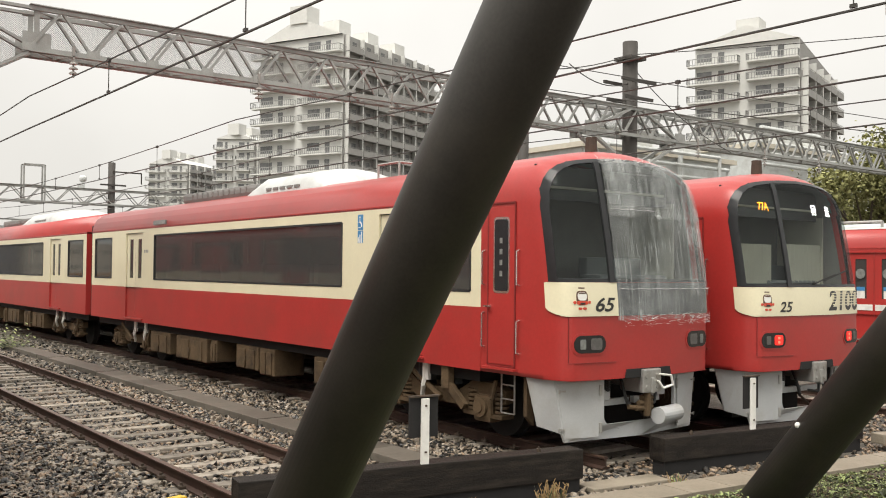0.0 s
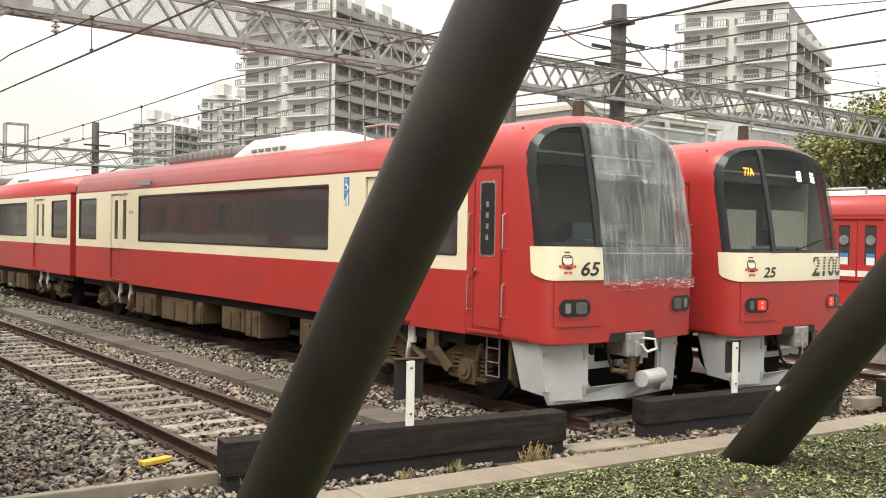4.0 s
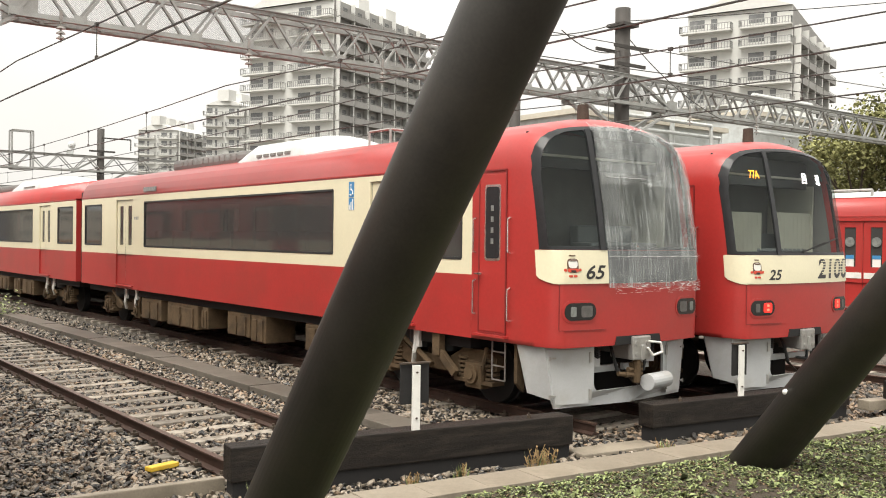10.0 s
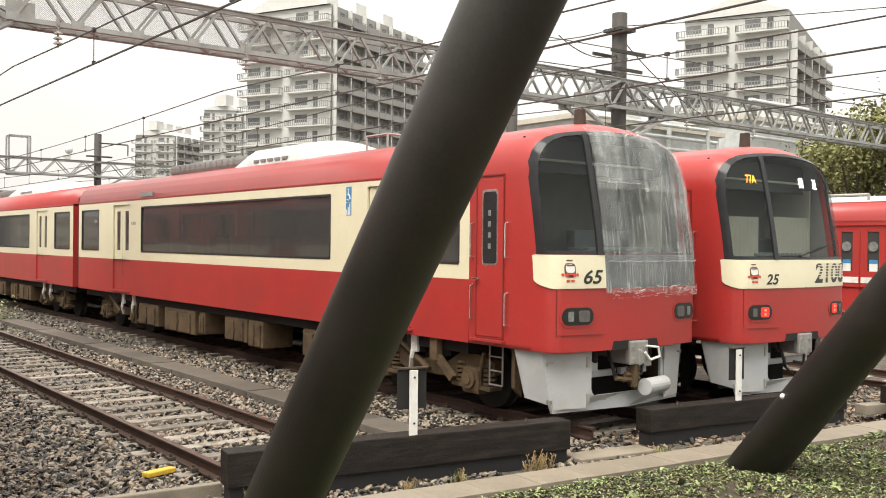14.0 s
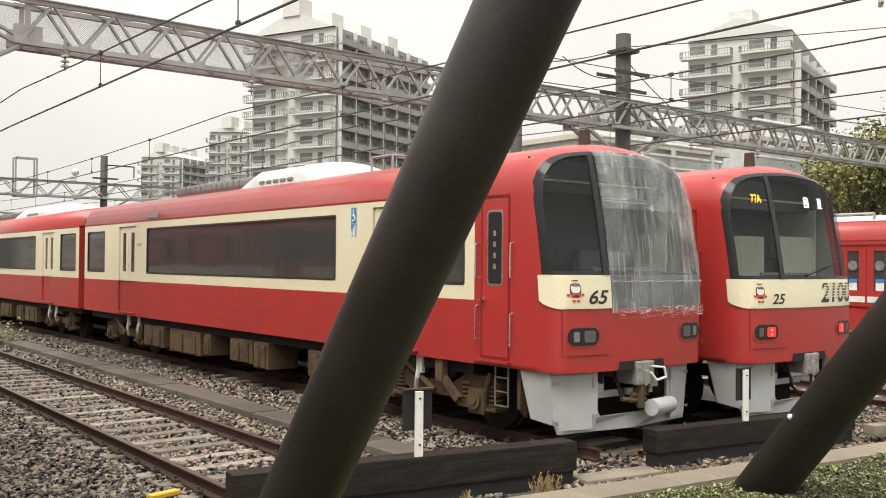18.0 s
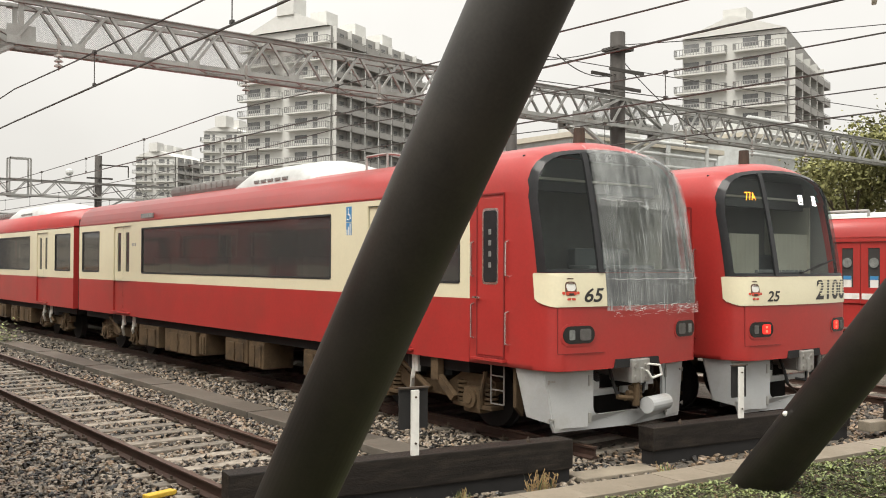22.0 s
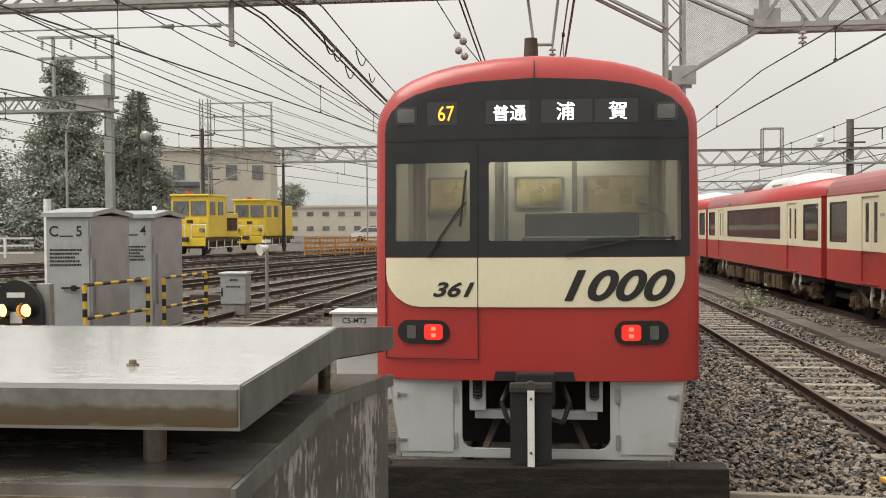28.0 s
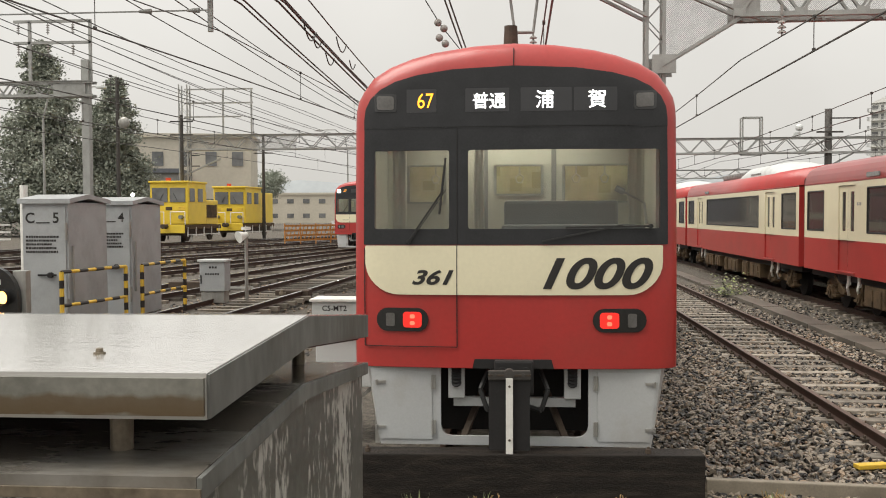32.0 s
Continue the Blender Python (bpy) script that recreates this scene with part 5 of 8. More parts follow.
def details_65(t, dz):
    bm = bmesh.new()
    for y in (0.95, 1.2):
        bar(bm, (-1.3, y, 0.93), (-1.3, y, 0.42), 0.016, 0.016)
    for z in (0.42, 0.6, 0.78):
        bar(bm, (-1.3, 0.95, z), (-1.3, 1.2, z), 0.016, 0.016)
    part("crew_ladder", bm, METAL, t, "steel crew ladder")
    bm = bmesh.new()
    prism(bm, [(-1.3, 0.93), (-1.18, 0.93), (-1.18, 0.3), (-1.3, 0.42)], 0.72, 0.78)
    bmesh.ops.recalc_face_normals(bm, faces=bm.faces)
    part("life_guard", bm, DUSTY_SHADED, t)
    bm = bmesh.new()
    bar(bm, (-1.33, 2.3, 0.93), (-1.33, 2.3, 0.62), 0.1, 0.16)
    bar(bm, (-1.33, 2.3, 0.7), (-1.3, 1.95, 0.4), 0.08, 0.1)
    part("door_bracket", bm, DUSTY_SHADED, t)
    # accessibility stickers, roof boxes, marker plates
    for k, (z, h) in enumerate(((2.97, 0.24), (2.745, 0.19))):
        bm = bmesh.new()
        box(bm, (-W - 0.003, 4.45, z + dz), (0.004, 0.15, h))
        s = part("sticker", bm, STICKER_BLUE, t, "blue and white accessibility sticker")
        wb = bmesh.new()
        if k == 0:
            tube(wb, (-W - 0.006, 4.46, z + 0.075 + dz), (-W - 0.008, 4.46, z + 0.075 + dz), 0.018, 10)
            bent(wb, [(-W - 0.007, 4.46, z + 0.05 + dz), (-W - 0.007, 4.46, z - 0.01 + dz), (-W - 0.007, 4.42, z - 0.01 + dz), (-W - 0.007, 4.4, z - 0.07 + dz)], 0.008, 4)
            bent(wb, [(-W - 0.007, 4.46 + 0.05 * math.cos(a), z - 0.04 + dz + 0.05 * math.sin(a)) for a in (0.9, 1.8, 2.7, 3.6, 4.5, 5.4)], 0.007, 4)
        else:
            for j in range(3):
                box(wb, (-W - 0.006, 4.5 - 0.045 * j, z - 0.05 + 0.02 * j + dz), (0.004, 0.025, 0.08 + 0.05 * j))
        part("sticker_sign", wb, WHITE_LINE, s)
    bm = bmesh.new()
    box(bm, (0, 3.4, 3.78 + dz), (1.3, 1.1, 0.22), bevel=0.04)
    part("roof_box", bm, ROOF_GREY, t, "pale roof equipment box")
    bm = bmesh.new()
    for s in (-1, 1):
        bent(bm, [(s * 0.8, 4.3, 3.68 + dz), (s * 0.8, 4.3, 3.95 + dz), (s * 0.8, 4.9, 3.95 + dz), (s * 0.8, 4.9, 3.68 + dz)], 0.02)
    bent(bm, [(-0.8, 4.3, 3.95 + dz), (0.8, 4.3, 3.95 + dz)], 0.02)
    part("roof_rail", bm, METAL, t)
    for y in (13.0, 31.4):
        bm = bmesh.new()
        box(bm, (-W - 0.004, y, 3.27 + dz), (0.03, 0.75, 0.1), bevel=0.004)
        part("side_display", bm, LAMP_OFF, t, "grey side destination display")
    for k in range(3):
        bm = bmesh.new()
        box(bm, (-W - 0.003, 13.75 + 0.1 * k, 2.62 + dz), (0.004, 0.06, 0.07))
        part("lettering_bar", bm, WALL_TAN, t)


t65 = express_set((9.165, -0.2, 0), 0.0, "65", "", True, False, "", (), "red and cream electric train, one windscreen wrapped in clear film", 3)
details_65(t65, 0.0)
t25 = express_set((12.595, -0.43, -0.06), 0.0, "25", "2100", False, True, "77A", (("\u56de", 0.26), ("\u9001", 0.66)), "red and cream electric train with lit destination display", 1)


CITY_SECTION = [(1.415, 3.15), (1.41, 3.25), (1.39, 3.34), (1.34, 3.43), (1.25, 3.55), (1.1, 3.645), (0.9, 3.72), (0.7, 3.77), (0.35, 3.82), (0, 3.84)]


TOP_PANEL = [(1.345, 3.15), (1.335, 3.24), (1.29, 3.335), (1.2, 3.42), (1.06, 3.49), (0.86, 3.545), (0.55, 3.59), (0, 3.615)]


def city_train(place, dz, number, klass, code, words, lit_tail, label, cars=2, head=False):
    """The flat-fronted red set with a cream waist band."""
    t = thing("electric_train", place, label, "train", "parked trains" if not head else "")
    A = dz
    fr = Front(1.45, 0.93 + A, 3.8 + A, 1.5, 0.1, 0.045, 0.13, 0.84, CITY_SECTION)
    part("cab_shell", cut_front(fr, fr.shell(t), [(-1.3, 1.3, 2.1 + A, 3.3 + A)]), RED, t, "red cab front with rounded edges", smooth=True)
    lw, rw = rounded(-1.25, -0.575, 2.17 + A, 2.87 + A, 0.02), rounded(-0.405, 1.28, 2.17 + A, 2.87 + A, 0.02)
    lo = fr.patch("windscreen_surround", rounded(-1.345, -0.49, 2.03 + A, 3.076 + A, 0.01), 0.012, BLACK_GLOSS, t, hole=lw)
    fr.patch("windscreen_surround", rounded(-0.49, 1.345, 2.03 + A, 3.076 + A, 0.01), 0.012, BLACK_GLOSS, t, hole=rw)
    fr.patch("display_panel", [(x, z + A) for x, z in [(-1.345, 3.065), (1.345, 3.065)] + TOP_PANEL + [(-x, z) for x, z in TOP_PANEL[::-1][1:]]], 0.015, BLACK_GLOSS, t, label="black upper display panel")
    for p in (rounded(-1.28, -0.54, 2.14 + A, 2.9 + A, 0.02), rounded(-0.44, 1.3, 2.14 + A, 2.9 + A, 0.02)):
        fr.patch("windscreen", p, 0.004, CITY_GLASS, t, rim=False).visible_shadow = False
    band = fr.patch("front_band", rounded(-1.33, 1.30, 1.585 + A, 2.022 + A, radii=(0.3, 0.3, 0.01, 0.01), n=8), 0.016, CREAM, t, label="cream front band")
    sur = lambda x, z: fr.y(x, z, 0.02)
    writing("number", number, 0.175, TEXT_BLACK, band, (-0.735, 0, 1.68 + A), shear=0.34, surface=sur, width=1.4, bold=0.03)
    if klass:
        writing("class_number", klass, 0.37, TEXT_BLACK, band, (0.66, 0, 1.65 + A), shear=0.34, surface=sur, width=1.32, bold=0.026)
    for s in (-1, 1):
        lamp_unit(fr, t, s * 0.962 - 0.035, 1.36 + A, lit_tail, s, False)
        hl = fr.patch("head_lamp", rounded(s * 1.15 - 0.1, s * 1.15 + 0.1, 3.22 + A, 3.38 + A, 0.02), 0.02, HEAD_ON if head and s < 0 else LAMP_DARK, t)
        fr.patch("lens", rounded(s * 1.15 - 0.075, s * 1.15 + 0.075, 3.24 + A, 3.36 + A, 0.02), 0.026, HEAD_ON if head else LAMP_GREY, hl)
    for a, b in ((-0.97, -0.68), (-0.44, -0.03), (0.05, 0.52), (0.52, 0.92)):
        fr.patch("display_box", rounded(a + 0.01, b - 0.01, 3.21 + A, 3.42 + A, 0.01), 0.017, LED_DARK, t)
    writing("code_display", code, 0.19, LED_AMBER, t, (-0.79, 0, 3.25 + A), surface=lambda x, z: fr.y(x, z, 0.022), width=0.8)
    for w, x, sz in words:
        writing("destination_display", w, sz, LED_WHITE, t, (x, 0, 3.25 + A), surface=lambda x, z: fr.y(x, z, 0.022))
    gap = bmesh.new()
    for a, b in (((-0.505, 1.12), (-0.505, 3.05)), ((-1.345, 1.12), (-0.505, 1.12)), ((-1.345, 1.12), (-1.345, 2.0)), ((-1.3, 3.08), (1.3, 3.08)), ((0.0, 3.62), (0.0, 3.78))):
        for k in range(8):
            p, q = [(a[0] + (b[0] - a[0]) * j / 8, a[1] + (b[1] - a[1]) * j / 8 + A) for j in (k, k + 1)]
            bar(gap, (p[0], fr.y(*p, 0.014), p[1]), (q[0], fr.y(*q, 0.014), q[1]), 0.009, 0.006)
    part("panel_gap", gap, DARK, t)
    # No cut here: a near-black block gives the notch its shade.
    nb = bmesh.new()
    prism(nb, [(-0.37, 0.932 + A), (-0.35, 1.015 + A), (0.33, 1.015 + A), (0.35, 0.932 + A)], fr.y(0, 1.0 + A) - 0.012, 0.4)
    bmesh.ops.recalc_face_normals(nb, faces=nb.faces)
    part("coupler_notch_shade", nb, DARK, t)
    cab_inside(t, A, True)
    skirt_plates(t, A, 0.22 + A, 1.3, 0.07, 0.08)
    coupler(t, A, False, True)
    wiper(fr, t, (-0.94, 2.06 + A), (-0.62, 2.52 + A), (-0.66, 2.3 + A), (-0.605, 2.8 + A))
    wiper(fr, t, (1.2, 2.19 + A), (0.45, 2.18 + A), (0.25, 2.06 + A), (0.95, 2.2 + A))
    hb = bmesh.new()
    tube(hb, (-0.03, 0.6, 3.75 + A), (-0.03, 0.6, 4.06 + A), 0.075, 14, r2=0.06)
    part("roof_antenna", hb, UNDER, t, "dark tapered roof antenna")
    y = 1.5
    for k in range(cars):
        carriage(t, y, y + 16.2, A, [(y + 4.0, y + 6.5), (y + 9.4, y + 12.0)], [(y + 0.3, y + 1.0)], [(y + 1.5, y + 2.8), (y + 7.2, y + 8.5), (y + 13.0, y + 14.3)], band=(1.585, 2.022), open_front=k == 0)
        y += 18.0
    return t


t361 = city_train((-0.048, -0.285, 0.015), 0.1, "361", "1000", "67", (("\u666e\u901a", -0.22, 0.15), ("\u6d66", 0.275, 0.17), ("\u8cc0", 0.735, 0.17)), True, "red electric train with cream front band and lit destination display", 2)
arriving = city_train((-9.4, 44.0, 0.85), 0.0, "\u2013\u2013\u2013", "", "67", (), False, "distant red electric train coming in with its head lamp lit", 1, head=True)

# the all-red older set at the end of the row
told = thing("electric_train", (22.9, 1.75, -0.05), "older all-red electric train with a white waist line", "train", "parked trains")
carriage(told, 0.0, 17.0, -0.25, [(4.2, 6.6)], [(8.0, 9.0)], [(0.95, 2.25), (6.9, 7.9), (12.4, 13.6)], scheme="plain", band=(1.6, 3.15))
for s in (-1, 1):
    for a, b in ((0.0, 0.93), (2.27, 6.88), (7.92, 12.38), (13.62, 17.0)):
        bm = bmesh.new()
        box(bm, (s * (W + 0.002), (a + b) / 2, 1.52), (0.008, b - a, 0.14))
        part("waist_line", bm, WHITE_LINE, told, "white waist line")
for y in (1.27, 1.93):
    bm = bmesh.new()
    box(bm, (-W + 0.028, y, 1.52), (0.008, 0.6, 0.14))
    part("waist_line", bm, WHITE_LINE, told)
    bm = bmesh.new()
    box(bm, (-W + 0.04, y, 1.86), (0.006, 0.2, 0.26))
    st = part("sticker", bm, WHITE_LINE, told, "white and blue door sticker")
    bm = bmesh.new()
    box(bm, (-W + 0.036, y, 1.96), (0.006, 0.2, 0.09))
    part("sticker_band", bm, STICKER_BLUE, st)
    bm = bmesh.new()
    tube(bm, (-W + 0.03, y, 2.32), (-W + 0.02, y, 2.32), 0.12, 14)
    part("round_sticker", bm, LAMP_OFF, told, "pale round door sticker")
bm = bmesh.new()
bent(bm, [(-1.0, 1.6, 3.4), (-1.0, 1.6, 3.58), (-1.0, 3.4, 3.58), (-1.0, 3.4, 3.4)], 0.035)
part("roof_rail", bm, METAL, told)


# ---- ground ----
def ground_z(x, y):
    """Ballast level: flat in the yard, rising towards the running lines; a low grassy bank near the stop blocks."""
    z = -0.19
    if x < -2.6:
        k = min(1.0, (-2.6 - x) / 6.0)
        z += 0.55 * k * k * (3 - 2 * k)
    if x < -12:
        z += 0.5 * min(1.0, (-12 - x) / 14)
    edge = -1.55 - 0.11 * (x - 5)
    if y < edge and x > -3:
        z += 0.17 * min(1.0, (edge - y) / 0.35) + 0.02 * noise.noise(Vector((x * 1.3, y * 1.3, 0)))
    return z


def ground_sheet():
    xs = [-900, -400, -200, -120, -80, -60, -45, -35] + [-30 + 1.0 * i for i in range(26)] + [-4 + 0.4 * i for i in range(56)] + [19, 22, 26, 32, 40, 55, 80, 120, 200, 400, 900]
    ys = [-300, -80, -40, -20, -14] + [-10 + 0.35 * i for i in range(38)] + [3.5 + 1.0 * i for i in range(40)] + [46, 52, 60, 75, 95, 120, 160, 240, 400, 900]
    bm = bmesh.new()
    g = [[bm.verts.new((x, y, ground_z(x, y))) for x in xs] for y in ys]
    for j in range(len(ys) - 1):
        for i in range(len(xs) - 1):
            f = bm.faces.new((g[j][i], g[j][i + 1], g[j + 1][i + 1], g[j + 1][i]))
            cx, cy = (xs[i] + xs[i + 1]) / 2, (ys[j] + ys[j + 1]) / 2
            f.material_index = 1 if cy < -1.75 - 0.11 * (cx - 5) and cx > -3 else 0
            f.smooth = True
    return tagged(part("ground", bm, (BALLAST, SOIL)), "dark wet ballast yard with a strip of soil", "ground", kind="structure")


ground_sheet()


def stone_mesh(seed):
    r = random.Random(seed)
    bm = bmesh.new()
    bmesh.ops.create_icosphere(bm, subdivisions=1, radius=1.0)
    for v in bm.verts:
        v.co *= r.uniform(0.55, 1.25)
        v.co.z *= 0.6
    me = np.array([v.co[:] for v in bm.verts]), [[v.index for v in f.verts] for f in bm.faces]
    bm.free()
    return me


def stones(name, spots, label, material):
    """Many loose stones in one mesh."""
    kinds = [stone_mesh(i) for i in range(12)]
    vs, fs, base = [], [], 0
    r = random.Random(11)
    for x, y, z, s in spots:
        p, f = kinds[r.randrange(12)]
        a = r.uniform(0, 6.28)
        c, d = math.cos(a), math.sin(a)
        q = p * np.array((s * r.uniform(0.8, 1.5), s * r.uniform(0.55, 1.0), s))
        tilt = r.gauss(0, 0.5)
        q = np.stack((q[:, 0] * math.cos(tilt) - q[:, 2] * math.sin(tilt), q[:, 1], q[:, 0] * math.sin(tilt) + q[:, 2] * math.cos(tilt)), 1)
        q = np.stack((q[:, 0] * c - q[:, 1] * d + x, q[:, 0] * d + q[:, 1] * c + y, q[:, 2] + z), 1)
        vs.append(q)
        fs += [[i + base for i in t] for t in f]
        base += len(p)
    me = bpy.data.meshes.new(name)
    me.from_pydata(np.concatenate(vs).tolist(), [], fs)
    me.materials.append(material)
    return tagged(new(name, me), label, "ballast", kind="stuff")


def spots_in(n, x0, x1, y0, y1, seed, keep=None, size=(0.024, 0.05), fall=1.0):
    r = random.Random(seed)
    out = []
    while len(out) < n:
        x, y = r.uniform(x0, x1), y0 + (y1 - y0) * r.random() ** fall
        if keep and not keep(x, y):
            continue
        s = r.uniform(*size)
        out.append((x, y, ground_z(x, y) + s * 0.35 + r.uniform(-0.01, 0.012), s))
    return out


def yard(x, y):
    if abs(x - 4.6925) < 1.03 and abs((y - 0.37 + 0.3) % 0.6 - 0.3) < 0.085 and y > 0.2:
        return False
    return not (1.2 > x > -1.1 and y > 0.2) and y > -1.25 - 0.11 * (x - 5) + 0.06 and not (6.42 < x < 7.0)


stones("ballast_stones", spots_in(17500, 1.2, 8.4, -1.6, 9.0, 1, yard, fall=1.25) + spots_in(6500, 1.2, 7.9, 9, 26, 2, yard, (0.03, 0.05), 1.4), "grey wet track ballast", STONE)
stones("brown_ballast_stones", spots_in(4500, 1.2, 8.4, -1.6, 12.0, 3, yard, fall=1.2) + spots_in(2000, 8.4, 16.5, -2.6, 0.2, 4, yard) + spots_in(1600, -8, -1.6, 8, 24, 6, None, (0.03, 0.05), 1.3), "brown dusty track ballast", STONE_B)

# ---- tracks ----
RAIL = [(-0.07, -0.15), (0.07, -0.15), (0.07, -0.135), (0.012, -0.115), (0.012, -0.035), (0.035, -0.025), (0.035, -0.004), (0.028, 0), (-0.028, 0), (-0.035, -0.004), (-0.035, -0.025), (-0.012, -0.035), (-0.012, -0.115), (-0.07, -0.135)]


def rail_along(name, pts, parent, bright=False):
    bm = bmesh.new()
    rows = []
    for i, (x, y, z) in enumerate(pts):
        a, b = pts[max(0, i - 1)], pts[min(len(pts) - 1, i + 1)]
        d = Vector((b[0] - a[0], b[1] - a[1], 0)).normalized()
        s = Vector((d.y, -d.x, 0))
        rows.append([bm.verts.new(Vector((x, y, z + h)) + s * o) for o, h in RAIL])
    n = len(RAIL)
    for p, q in zip(rows, rows[1:]):
        for i in range(n):
            f = bm.faces.new((p[i], p[(i + 1) % n], q[(i + 1) % n], q[i]))
            f.material_index = 1 if 6 <= i <= 8 else 0
    bm.faces.new(rows[0][::-1]), bm.faces.new(rows[-1])
    bmesh.ops.recalc_face_normals(bm, faces=bm.faces)
    return part(name, bm, (RAIL_SIDE, RAIL_SHINE if bright else RAIL_TOP), parent, "rusty steel rail" if not bright else "steel rail with a bright head")


def sleeper_mesh():
    bm = bmesh.new()
    box(bm, (0, 0, -0.216), (2.1, 0.2, 0.14), bevel=0.012)
    me = bpy.data.meshes.new("sleeper")
    bm.to_mesh(me)
    bm.free()
    me.materials.append(SLEEPER)
    return me


def clip_mesh():
    bm = bmesh.new()
    for s in (-1, 1):
        for o in (-0.1, 0.1):
            box(bm, (s * 0.7525 + o, 0, -0.118), (0.07, 0.1, 0.03))
            tube(bm, (s * 0.7525 + o, 0, -0.12), (s * 0.7525 + o, 0, -0.07), 0.018, 6)
    me = bpy.data.meshes.new("rail_clip")
    bm.to_mesh(me)
    bm.free()
    me.materials.append(UNDER)
    return me


SL, CL = sleeper_mesh(), clip_mesh()


def yard_track(x, y0, y1, z=0.0, pieces=0):
    t = thing("track", (x, 0, z), "rusty rails on weathered concrete sleepers in ballast", "track", "yard tracks", "structure")
    ys = [y0 + (y1 - y0) * k / 12 for k in range(13)]
    for s in (-1, 1):
        rail_along("rail", [(s * 0.7525, y, 0) for y in ys], t)
    r = random.Random(int(x * 10))
    y = y0 + 0.35
    rest = bmesh.new()
    k = 0
    while y < y1:
        if k < pieces:
            ob = link("sleeper", SL, SLEEPER, t)
            ob.location = (r.uniform(-0.02, 0.02), y, r.uniform(-0.012, 0.006))
            ob.rotation_euler = (0, 0, r.uniform(-0.012, 0.012))
            if k < 45:
                cl = link("rail_clip", CL, UNDER, t)
                cl.location = (0, y, 0)
        else:
            box(rest, (0, y, -0.2), (2.1, 0.21, 0.14))
        y += 0.6
        k += 1
    if k > pieces:
        tagged(part("sleepers", rest, SLEEPER, t), kind="stuff")
    else:
        rest.free()
    return t


yard_track(4.6925, 0.02, 90, pieces=75)
yard_track(-0.05, 0.3, 60)
yard_track(9.165, -0.3, 60, pieces=8)
yard_track(12.58, -0.5, 50, -0.06)
yard_track(16.55, -2.5, 50, -0.05)
yard_track(22.9, 0.0, 50, -0.05)


def line_at(y, offset):
    """The running lines bear right as they recede."""
    x = -14.9 + 0.178 * (y - 8) + 0.0006 * max(0, y - 8) ** 2 * 0.3
    return x + offset


for off in (0.0, -3.7, -7.6, -11.6):
    t = thing("track", (0, 0, 0), "running line with bright-headed rails and dark sleepers", "track", "running lines", "structure")
    for s in (-0.7525, 0.7525):
        pts = [(line_at(y, off + s), y, ground_z(line_at(y, off), y) + 0.2) for y in [-6 + 4 * k for k in range(38)]]
        rail_along("rail", pts, t, bright=True)
    bm = bmesh.new()
    for k in range(150):
        y = -4 + 0.75 * k
        box(bm, (line_at(y, off), y, ground_z(line_at(y, off), y) + 0.02), (2.1, 0.22, 0.1), rot=-10)
    tagged(part("sleepers", bm, SLEEPER_OLD, t), kind="stuff")
t = thing("track", (0, 0, 0), "siding rails that join the running lines", "track", "running lines", "structure")
for s in (-0.7525, 0.7525):
    rail_along("rail", [(-6.75 + s + 0.045 * (y - 10), y, ground_z(-6.7, y) + 0.19) for y in [2 + 4 * k for k in range(14)]], t, bright=True)
    rail_along("rail", [(-9.6 + s + 0.11 * (y - 10), y, ground_z(-9.6, y) + 0.19) for y in [2 + 4 * k for k in range(14)]], t, bright=True)
bm = bmesh.new()
for k in range(70):
    y = 3 + 0.7 * k
    box(bm, (-6.75 + 0.045 * (y - 10), y, ground_z(-6.7, y) + 0.01), (2.1, 0.22, 0.1))
    box(bm, (-9.6 + 0.11 * (y - 10), y, ground_z(-9.6, y) + 0.01), (2.1, 0.22, 0.1))
tagged(part("sleepers", bm, SLEEPER_OLD, t), kind="stuff")

# cable trough with separate lids beside the third track
trough = thing("cable_trough", (6.71, 0, 0), "row of dark concrete trough lids beside the track", "cable trough", kind="structure")
bm = bmesh.new()
box(bm, (0, 0, -0.14), (0.5, 0.985, 0.1), bevel=0.008)
lid = bpy.data.meshes.new("trough_lid")
bm.to_mesh(lid)
bm.free()
lid.materials.append(TROUGH)
for k in range(46):
    ob = link("trough_lid", lid, TROUGH, trough)
    ob.location = (0.004 * ((k * 7) % 5 - 2), 0.6 + k, 0.004 * ((k * 3) % 4))

# slab walkway in front of the stop blocks
walkway = thing("walkway", (4.1, -1.28, 0), "row of weathered concrete slabs beside the ballast", "pavement", kind="structure")
bm = bmesh.new()
box(bm, (0, 0, -0.1), (0.598, 0.46, 0.09), bevel=0.005)
slab = bpy.data.meshes.new("slab")
bm.to_mesh(slab)
bm.free()
slab.materials.append(CONCRETE)
rs = random.Random(4)
for k in range(-4, 26):
    ob = link("slab", slab, CONCRETE, walkway)
    ob.location = (0.6 * k * 0.9938, -0.6 * k * 0.111, rs.uniform(-0.004, 0.004))
    ob.rotation_euler = (rs.uniform(-0.006, 0.006), rs.uniform(-0.005, 0.005), -0.111)
bm = bmesh.new()
box(bm, (2.72, 0.13, -0.16), (2.0, 0.09, 0.24), rot=-5, bevel=0.012)
tagged(part("retaining_kerb", bm, CONCRETE), "low weathered concrete edge across the track end", "kerb")
for x, y in ((3.53, 1.1), (4.55, 0.95)):
    bm = bmesh.new()
    box(bm, (0, 0, 0), (0.34, 0.11, 0.05), bevel=0.012)
    ob = part("yellow_marker", bm, YELLOW)
    ob.location, ob.rotation_euler = (x, y, -0.13), (0, 0, 0.25)
    tagged(ob, "yellow painted marker block lying on the ballast", "marker", "yellow markers")


